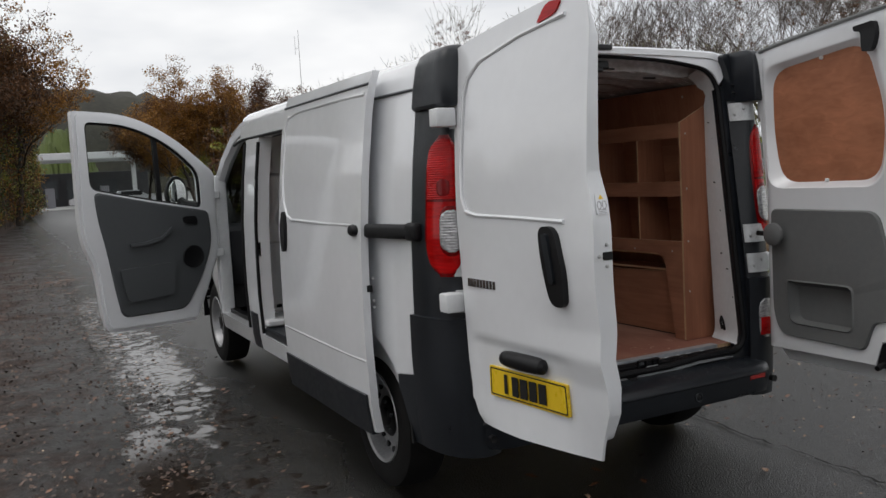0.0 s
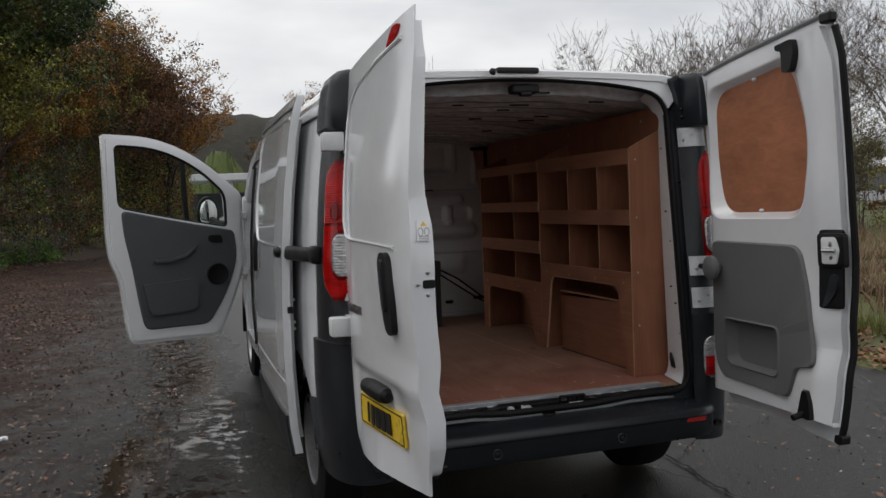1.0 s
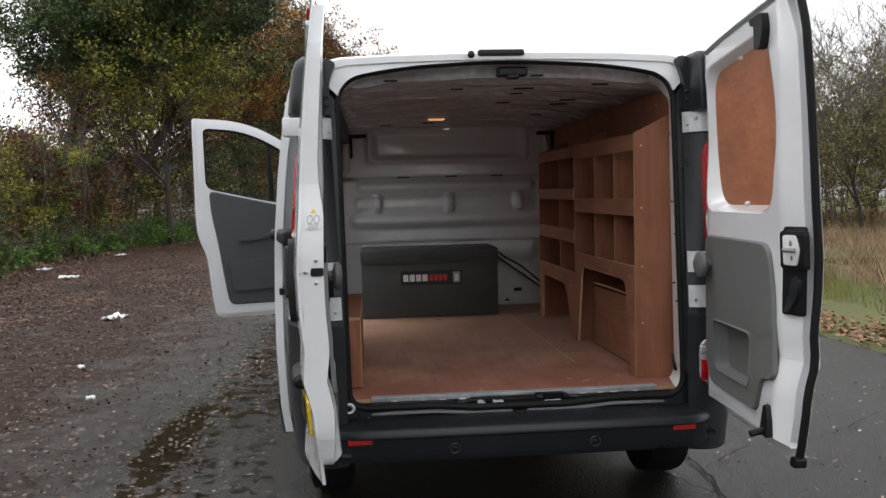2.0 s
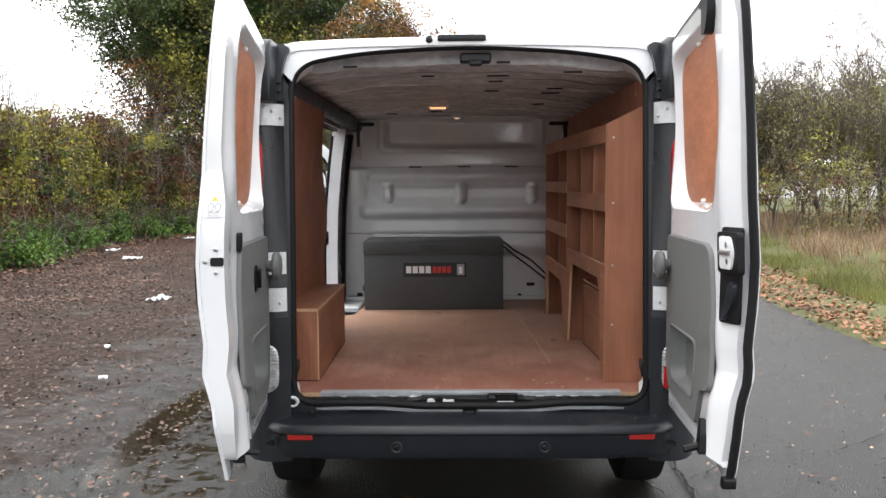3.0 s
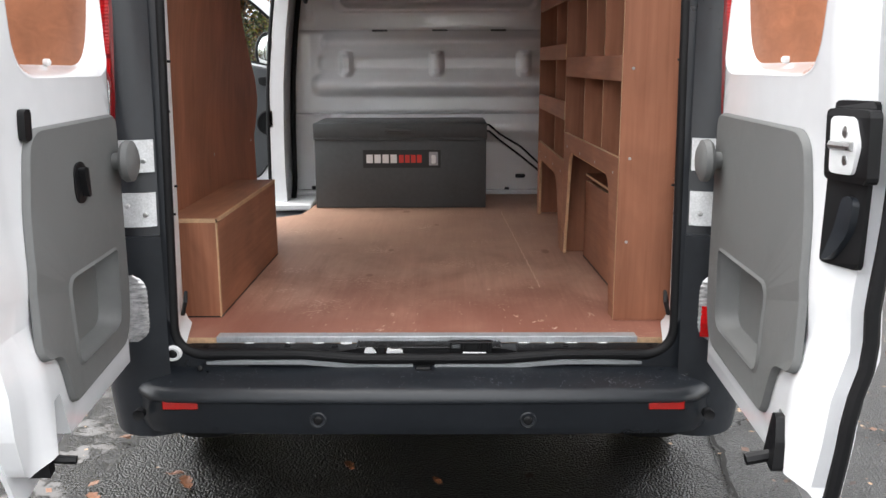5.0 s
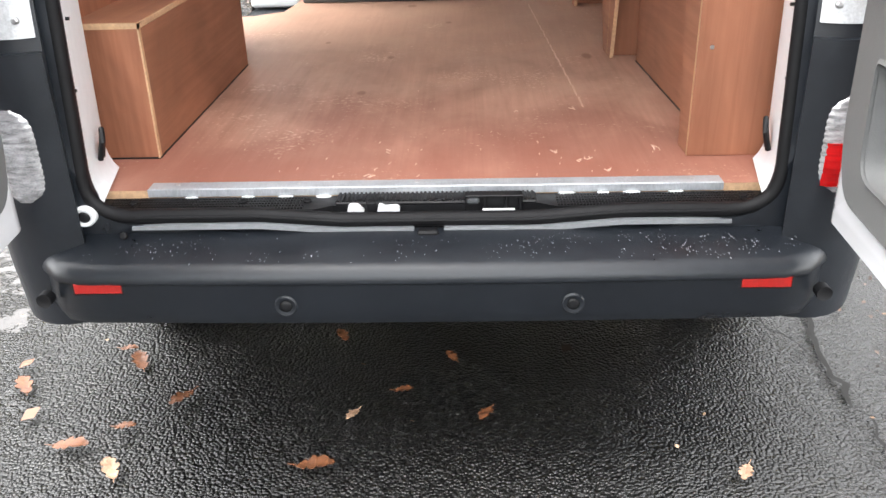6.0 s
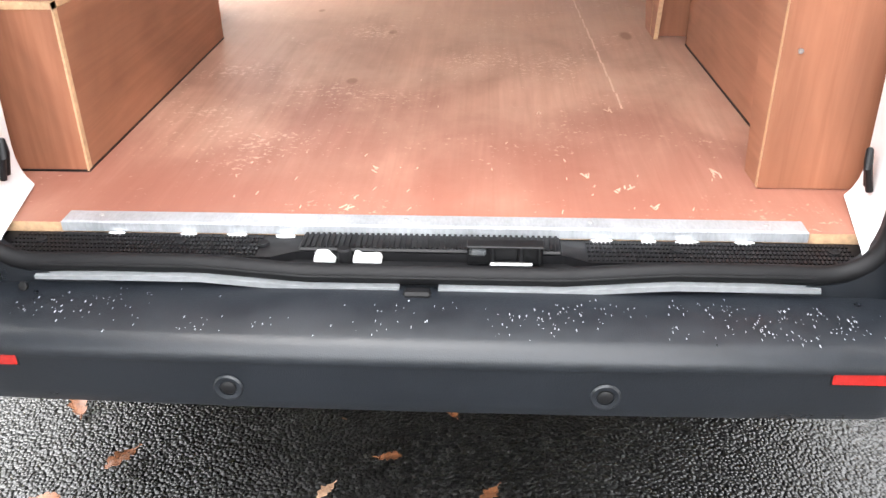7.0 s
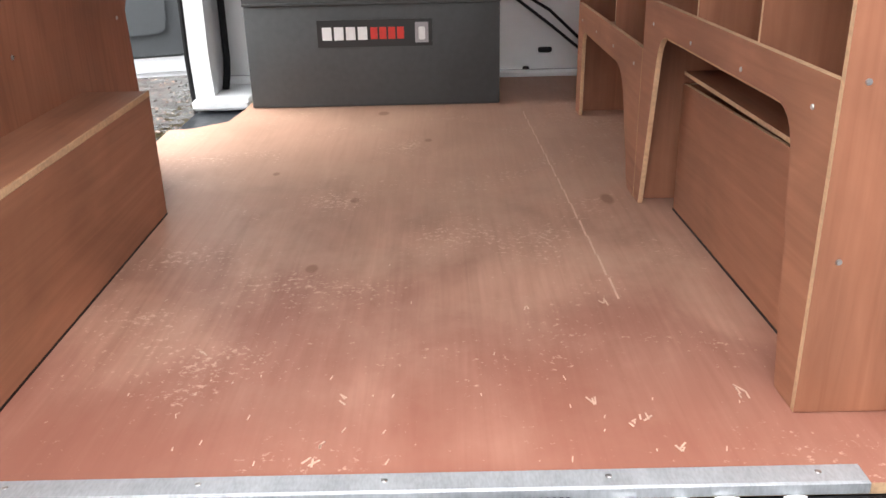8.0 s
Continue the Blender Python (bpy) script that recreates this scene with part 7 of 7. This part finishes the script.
GREEN_DARK = foliage("ivy_leaf", (0.012, 0.026, 0.006), (0.085, 0.135, 0.030), 0.35, 0.2)
OLIVE = foliage("olive_leaf", (0.07, 0.078, 0.014), (0.42, 0.40, 0.085), 0.6, 0.32)
ORANGE = foliage("orange_leaf", (0.13, 0.055, 0.014), (0.46, 0.23, 0.045), 0.6, 0.35)
BROWN = foliage("brown_leaf", (0.045, 0.024, 0.012), (0.20, 0.09, 0.035), 0.65, 0.25)
YELLOW_GREEN = foliage("yellow_green_leaf", (0.13, 0.125, 0.02), (0.52, 0.48, 0.09), 0.6, 0.35)
NETTLE = foliage("nettle_leaf", (0.04, 0.085, 0.014), (0.17, 0.30, 0.055), 0.5, 0.3)
GRASS = foliage("grass_blade", (0.09, 0.10, 0.025), (0.26, 0.27, 0.08), 0.6, 0.3)
DULL = foliage("dull_olive_leaf", (0.12, 0.115, 0.045), (0.31, 0.29, 0.11), 0.7, 0.3)
STRAW = foliage("dry_grass_blade", (0.13, 0.075, 0.045), (0.42, 0.30, 0.19), 0.7, 0.25)

# big ivy-clad tree over the hedge, with turning and bare neighbours along the track
tree("tree", -8.1, 24.0, 11.5, 3, "tall tree thick with dark ivy behind the hedge", GREEN_DARK, 110000, 0.115, 0.36, spread=0.8, fork=4, low=2.0, trunk=0.6)
tree("tree", -10.6, 24.0, 10.5, 31, "tall tree thick with dark green leaves", GREEN_DARK, 40000, 0.10, 0.3, low=5.2)
tree("tree", -4.9, 34.5, 11.5, 5, "tree with orange autumn leaves beside the track", ORANGE, 42000, 0.12, 0.34, fork=4, low=2.0)
tree("tree", -8.0, 27.5, 10.0, 6, "half-bare tree with orange and brown leaves", ORANGE, 26000, 0.11, 0.3, low=2.5)
tree("tree", -6.6, 23.6, 8.5, 16, "thin olive-leaved tree leaning over the track", OLIVE, 14000, 0.09, 0.3, low=1.5)
tree("tree", -4.4, 38.0, 11.5, 8, "tall autumn tree at the track's edge", BROWN, 34000, 0.12, 0.34, fork=4, low=1.0)
tree("tree", -1.9, 44.0, 11.5, 18, "tall half-bare tree at the track's edge", ORANGE, 15000, 0.12, 0.3, low=1.5)
tree("tree", -3.2, 52.0, 12.5, 9, "tall tree with brown autumn leaves", ORANGE, 16000, 0.16, 0.36, low=2.0)
tree("tree", -15.5, 15.5, 4.6, 12, "bare branching tree behind the hedge", BROWN, 1800, 0.09, 0.15)
for k, (x, y, h) in enumerate([(7.0, 45.0, 8.8), (9.5, 47.0, 8.2), (5.4, 52.0, 7.4), (12.0, 50.0, 8.0)]):
    tree("tree", x, y, h, 40 + k, "russet autumn tree beyond the van", ORANGE if k < 2 else BROWN, 56000, 0.095, 0.30, fork=4, low=0.4, spread=0.9)
for k, (x, y, h) in enumerate([(15.0, 22.0, 8.0), (18.5, 21.0, 9.5), (21.0, 18.0, 10.5), (25.0, 16.0, 11.0), (12.0, 25.0, 6.5), (16.0, 29.0, 8.5), (22.0, 24.0, 10.0), (19.0, 14.0, 9.0)]):
    tree("tree", x, y, h, 60 + k, "bare grey-twigged winter tree", BROWN, 700, 0.07, 0.12, levels=5 if k < 4 else 4, spread=0.7, fork=3)
for k, (x, y, h) in enumerate([(9.5, 19.0, 4.3), (12.0, 20.0, 4.6), (14.5, 18.5, 4.2), (8.6, 24.0, 4.0), (17.0, 17.0, 4.4), (11.0, 27.0, 4.5)]):
    tree("tree", x, y, h, 80 + k, "olive-leaved thicket shrub on the verge", DULL, 13000, 0.05, 0.26, levels=4, spread=1.2, fork=5, low=0.2, trunk=0.2)
for k, (x, y, h) in enumerate([(7.6, 17.5, 4.6), (9.0, 16.5, 5.2), (10.4, 15.0, 5.8), (12.0, 14.5, 6.2), (9.6, 20.5, 5.4), (13.5, 16.5, 6.4), (7.4, 21.5, 4.8)]):
    tree("tree", x, y, h, 180 + k, "slender half-bare tree with olive leaves on its lower boughs", DULL, 17000, 0.055, 0.24, levels=5, spread=0.8, fork=3, low=0.2, trunk=0.22, high=3.2)
for k in range(9):
    tree("tree", 10 + 5 * k + rng.uniform(-2, 2), 62 + rng.uniform(-8, 8), rng.uniform(5, 8), 100 + k, "distant mixed autumn tree", [OLIVE, BROWN, ORANGE][k % 3], 16000, 0.15, 0.4, levels=3, spread=1.0, fork=4, low=0.3)


def hedge(name, line, height, depth, n, mats, size, label, side=1, foot=0.0, puff=0.13):
    """A ragged hedge of leaves and stems along a line."""
    h = tagged(new(name), label, "hedge", kind="stuff")
    PLACED[h] = Matrix()
    pts = along(line, 400)
    loc = np.random.default_rng(n)
    per = n // len(mats)
    for q, mat in enumerate(mats):
        P = []
        clump = 36
        while len(P) < per // clump:
            k = loc.integers(0, 400)
            p, d = pts[k]
            nrm = Vector((-d.y, d.x)) * side
            hh = height * (0.80 + 0.30 * noise.noise(Vector((p.x * 0.55, p.y * 0.55, 3))) + 0.18 * noise.noise(Vector((p.x * 2.2, p.y * 2.2, 8))))
            front = 0.35 + 0.55 * noise.noise(Vector((p.x * 0.9, p.y * 0.9, 4)))
            z = loc.uniform(0.02, 1) ** 0.85 * hh
            o2 = foot + front + loc.uniform(0, 1) ** 1.6 * depth + 0.55 * (z / hh) ** 2 + 0.4 * noise.noise(Vector((p.x * 1.7, p.y * 1.7, z * 1.7)))
            if noise.noise(Vector((p.x * 0.7 + 9 * q, p.y * 0.7, z * 0.8))) < (0.0 if q else -0.3):
                continue
            P.append((p.x + nrm.x * o2, p.y + nrm.y * o2, z + 0.05))
        C = np.repeat(np.array(P), clump, axis=0)
        reach = np.repeat(loc.uniform(0.5, 1.4, len(P)), clump)[:, None] * puff
        P = C + np.clip(loc.normal(0, 1, C.shape), -1.5, 1.5) * reach * np.array([1, 1, 0.65])
        P[:, 2] = np.abs(P[:, 2])
        v, f = leaf_mesh(np.array(P), size, spread=0.9, aspect=0.65)
        from_arrays("hedge_leaves", v, f, mat, h)
    bm = bmesh.new()
    rnd = random.Random(n)
    for k in range(260):
        p, d = pts[rnd.randrange(400)]
        nrm = Vector((-d.y, d.x)) * side
        o = foot + 0.4 + rnd.uniform(0, depth)
        b = Vector((p.x + nrm.x * o, p.y + nrm.y * o, 0))
        L = height * (rnd.uniform(0.7, 1.18) if height < 6 else rnd.uniform(0.4, 0.85))
        t2 = b + Vector((rnd.gauss(0, 0.35), rnd.gauss(0, 0.35), L))
        mid = (b + t2) / 2 + Vector((rnd.gauss(0, 0.15), rnd.gauss(0, 0.15), 0))
        tube(bm, [b, mid, t2], [0.014, 0.010, 0.004], 3)
        for i in range(5):
            a = b.lerp(t2, rnd.uniform(0.4, 1))
            tube(bm, [a, a + Vector((rnd.gauss(0, 0.3), rnd.gauss(0, 0.3), rnd.uniform(0.0, 0.45)))], [0.006, 0.003], 3)
    part("hedge_stems", bm, TWIG, h)
    return h


hedge("hedge", HEDGE_LINE[1:6], 3.4, 1.2, 160000, [OLIVE, BROWN, YELLOW_GREEN, GREEN_DARK, BROWN], 0.075, "ragged autumn hedge of olive, brown and yellow leaves")
hedge("hedge", HEDGE_LINE[5:], 4.8, 2.0, 75000, [OLIVE, BROWN, GREEN_DARK], 0.095, "tall dark overgrown hedge along the track", puff=0.2)
WOOD_LINE = [(-8.6, 22.5), (-8.0, 24.5), (-6.4, 28.0), (-3.6, 35.0), (-2.6, 42.0), (-1.9, 52.0), (-1.0, 70.0)]
hedge("woodland_edge", WOOD_LINE, 13.0, 2.4, 300000, [GREEN_DARK, BROWN, GREEN_DARK, ORANGE, GREEN_DARK], 0.10, "tall tangle of autumn woodland behind the hedge", puff=0.3)
hedge("woodland_edge", [(-2.2, 37.0), (-1.3, 46.0), (-0.5, 58.0), (0.3, 74.0)], 12.0, 1.8, 110000, [BROWN, GREEN_DARK, OLIVE, ORANGE], 0.12, "dense dark autumn woodland beside the track", puff=0.32)
# unseen hedge behind the camera, added to cut skylight into the load bay
SKY_BLOCK_LINE = [(11.0, -12.0), (6.0, -16.0), (0.0, -17.5), (-6.0, -15.5), (-9.6, -10.0), (-9.6, -2.0)]
hedge("woodland_edge", SKY_BLOCK_LINE, 4.4, 2.2, 50000, [BROWN, OLIVE, GREEN_DARK], 0.16, "unseen hedge behind the camera, added to hold back low skylight", puff=0.3)
hedge("nettle_bank", HEDGE_LINE[1:7], 0.75, 0.9, 46000, [NETTLE], 0.075, "low green nettles at the foot of the hedge", foot=-0.45)
hedge("thicket", [(8.0, 13.0), (10.5, 15.5), (13.5, 17.0), (17.0, 15.0), (20.0, 11.0), (22.0, 6.0)], 2.6, 2.2, 36000, [DULL, BROWN, DULL, OLIVE], 0.06, "dense olive and brown scrub beyond the rough grass", side=1)
hedge("thicket", [(7.0, 30.0), (12.0, 38.0), (24.0, 34.0), (40.0, 20.0)], 4.5, 3.0, 30000, [OLIVE, BROWN], 0.16, "distant scrub line", side=1)


def grass(name, n, area, height, mat, label, lean=0.35, width=0.006):
    P = []
    while len(P) < n:
        x, y = area(rng)
        if noise.noise(Vector((x * 1.1, y * 1.1, height * 9))) < rng.uniform(-0.40, 0.22):
            continue
        P.append((x, y))
    P = np.array(P)
    n = len(P)
    a = rng.uniform(0, 2 * np.pi, n)
    h = height * rng.uniform(0.45, 1.15, n)
    dx, dy = np.cos(a), np.sin(a)
    off = rng.normal(0, lean, (n, 2)) * h[:, None]
    z0 = np.full(n, 0.02)
    b1 = np.stack([P[:, 0] - dx * width, P[:, 1] - dy * width, z0], 1)
    b2 = np.stack([P[:, 0] + dx * width, P[:, 1] + dy * width, z0], 1)
    m1 = np.stack([P[:, 0] - dx * width * 0.8 + off[:, 0] * 0.35, P[:, 1] - dy * width * 0.8 + off[:, 1] * 0.35, h * 0.6], 1)
    m2 = np.stack([P[:, 0] + dx * width * 0.8 + off[:, 0] * 0.35, P[:, 1] + dy * width * 0.8 + off[:, 1] * 0.35, h * 0.6], 1)
    tp = np.stack([P[:, 0] + off[:, 0], P[:, 1] + off[:, 1], h + 0.1], 1)
    V = np.stack([b1, b2, m2, m1, tp], 1).reshape(-1, 3)
    k = 5 * np.arange(n)
    F = [(i, i + 1, i + 2, i + 3) for i in k.tolist()] + [(i + 3, i + 2, i + 4) for i in k.tolist()]
    return tagged(from_arrays(name, V.tolist(), F, mat), label, "grass", kind="stuff")


def right_edge(y):
    return lerp(y, [(b, a) for a, b in RIGHT_LINE])


def near_verge(r):
    y = r.uniform(-1.0, 20)
    return right_edge(y) + 0.75 + 3.5 * r.random() ** 1.3, y


def far_verge(r):
    y = r.uniform(-1.0, 26)
    return right_edge(y) + 1.5 + 9 * r.random(), y


grass("grass", 42000, near_verge, 0.16, GRASS, "rough green verge grass")
grass("dry_grass", 40000, far_verge, 0.42, STRAW, "tall dry brown grass behind the verge", 0.4, 0.010)
grass("grass", 6000, lambda r: (lambda y: (right_edge(y) + 1.0 + 8 * r.random(), y))(r.uniform(-1, 26)), 0.33, GRASS, "tall green grass", 0.45, 0.007)

# ---------- far off: hills, filling station, mast, sign ----------
HILL = surface("far_wooded_hill", (0.040, 0.038, 0.028), 0.95, vary=0.6, scale=0.06, fine=0.5, bump=0.5, bump_scale=0.6)
FIELD = surface("far_green_field", (0.085, 0.11, 0.03), 0.95, vary=0.2, scale=0.05)


def hill(cx, cy, wx, wy, h, mat, seed, label):
    bm = bmesh.new()
    rows_o = []
    for i in range(49):
        u = -1 + 2 * i / 48
        row = []
        for j in range(15):
            v = -1 + 2 * j / 14
            z = h * max(0, (1 - u * u)) ** 0.8 * max(0, 1 - v * v) ** 0.7
            z += (2.2 * noise.noise(Vector((u * 22, v * 7, seed))) + 1.4 * noise.noise(Vector((u * 60, v * 15, seed)))) * (z > 0.5)
            row.append((cx + wx * u, cy + wy * v, z - 0.5))
        rows_o.append(row)
    loft(bm, rows_o, closed=False)
    return tagged(part("hill", bm, mat, smooth=True), label, "hill", kind="structure")


hill(15, 330, 105, 60, 38, HILL, 1, "wooded hill on the skyline")
hill(12, 250, 10, 16, 19, FIELD, 2, "green field on the hillside")
hill(-150, 300, 160, 60, 20, HILL, 3, "wooded hill on the skyline")
hill(230, 260, 160, 60, 9, HILL, 5, "wooded hill on the skyline")

CANOPY = surface("canopy_fascia", (0.62, 0.63, 0.64), 0.5, vary=0.08)
st = thing("filling_station", (4.5, 90, 0), "distant filling station with a flat pale canopy", "building")
part("canopy", boxes((-2.5, 11.5, 86, 96, 4.6, 5.25), bevel=0.05), CANOPY, st)
for x in (-0.5, 4.5, 9.5):
    part("canopy_post", boxes((x - 0.2, x + 0.2, 90, 90.4, 0, 4.6)), CANOPY, st)
part("shop", boxes((-1, 12, 98, 106, 0, 3.6), bevel=0.05), surface("shop_wall", (0.025, 0.025, 0.028), 0.6), st)
for x in (0.5, 3.5, 6.5):
    part("shop_window", boxes((x, x + 2.2, 97.9, 98.02, 0.8, 2.8)), surface("shop_window", (0.05, 0.055, 0.06), 0.2), st)
for x in (1.5, 6.5):
    part("fuel_pump", boxes((x - 0.4, x + 0.4, 89, 89.8, 0, 2.0), bevel=0.05), surface("pump_body", (0.2, 0.2, 0.22), 0.5), st)
part("forecourt", boxes((-4, 16, 80, 97, -0.02, 0.06)), surface("concrete_forecourt", (0.45, 0.45, 0.44), 0.8), st)
part("price_sign", boxes((-3.6, -3.0, 88, 88.2, 0, 3.6), bevel=0.03), surface("red_sign", (0.5, 0.02, 0.02), 0.5), st)


def far_car(x, y, colour, label):
    c = thing("car", (x, y, 0), label, "car", group="distant cars")
    bm = bmesh.new()
    prof = [(-2.1, 0.35), (-2.1, 0.8), (-1.7, 0.95), (-1.1, 1.4), (0.6, 1.42), (1.25, 0.98), (2.0, 0.85), (2.1, 0.35)]
    plate(bm, prof, lambda u, v, w: (x + u, y + w, v), -0.8, 0.8)
    part("body", bm, surface("car_paint", colour, 0.3, coat=0.5), c)
    part("side_glass", boxes((x - 1.0, x + 0.9, y - 0.815, y - 0.79, 0.95, 1.33), bevel=0.01), BLACK, c)
    for u in (-1.3, 1.3):
        part("wheel", lathe(bmesh.new(), [(0.31, 0), (0.31, 0.2), (0.2, 0.21)], Matrix.Translation((x + u, y - 0.72, 0.31)) @ Matrix.Rotation(radians(90), 4, "X"), 20), TYRE, c)


far_car(4.8, 82.0, (0.5, 0.5, 0.52), "distant silver car on the forecourt")
far_car(8.2, 83.0, (0.35, 0.36, 0.38), "distant grey car on the forecourt")
mast = thing("radio_mast", (15.5, 52, 0), "thin distant radio mast", "mast")
part("pole", tube(bmesh.new(), [(15.5, 52, 0), (15.5, 52, 11.2)], [0.05, 0.02], 6), STEEL, mast)
part("aerial", tube(bmesh.new(), [(15.25, 52, 9.6), (15.25, 52, 10.8)], 0.015, 5), STEEL, mast)
part("aerial_arm", tube(bmesh.new(), [(15.25, 52, 10.0), (15.5, 52, 10.0)], 0.012, 5), STEEL, mast)
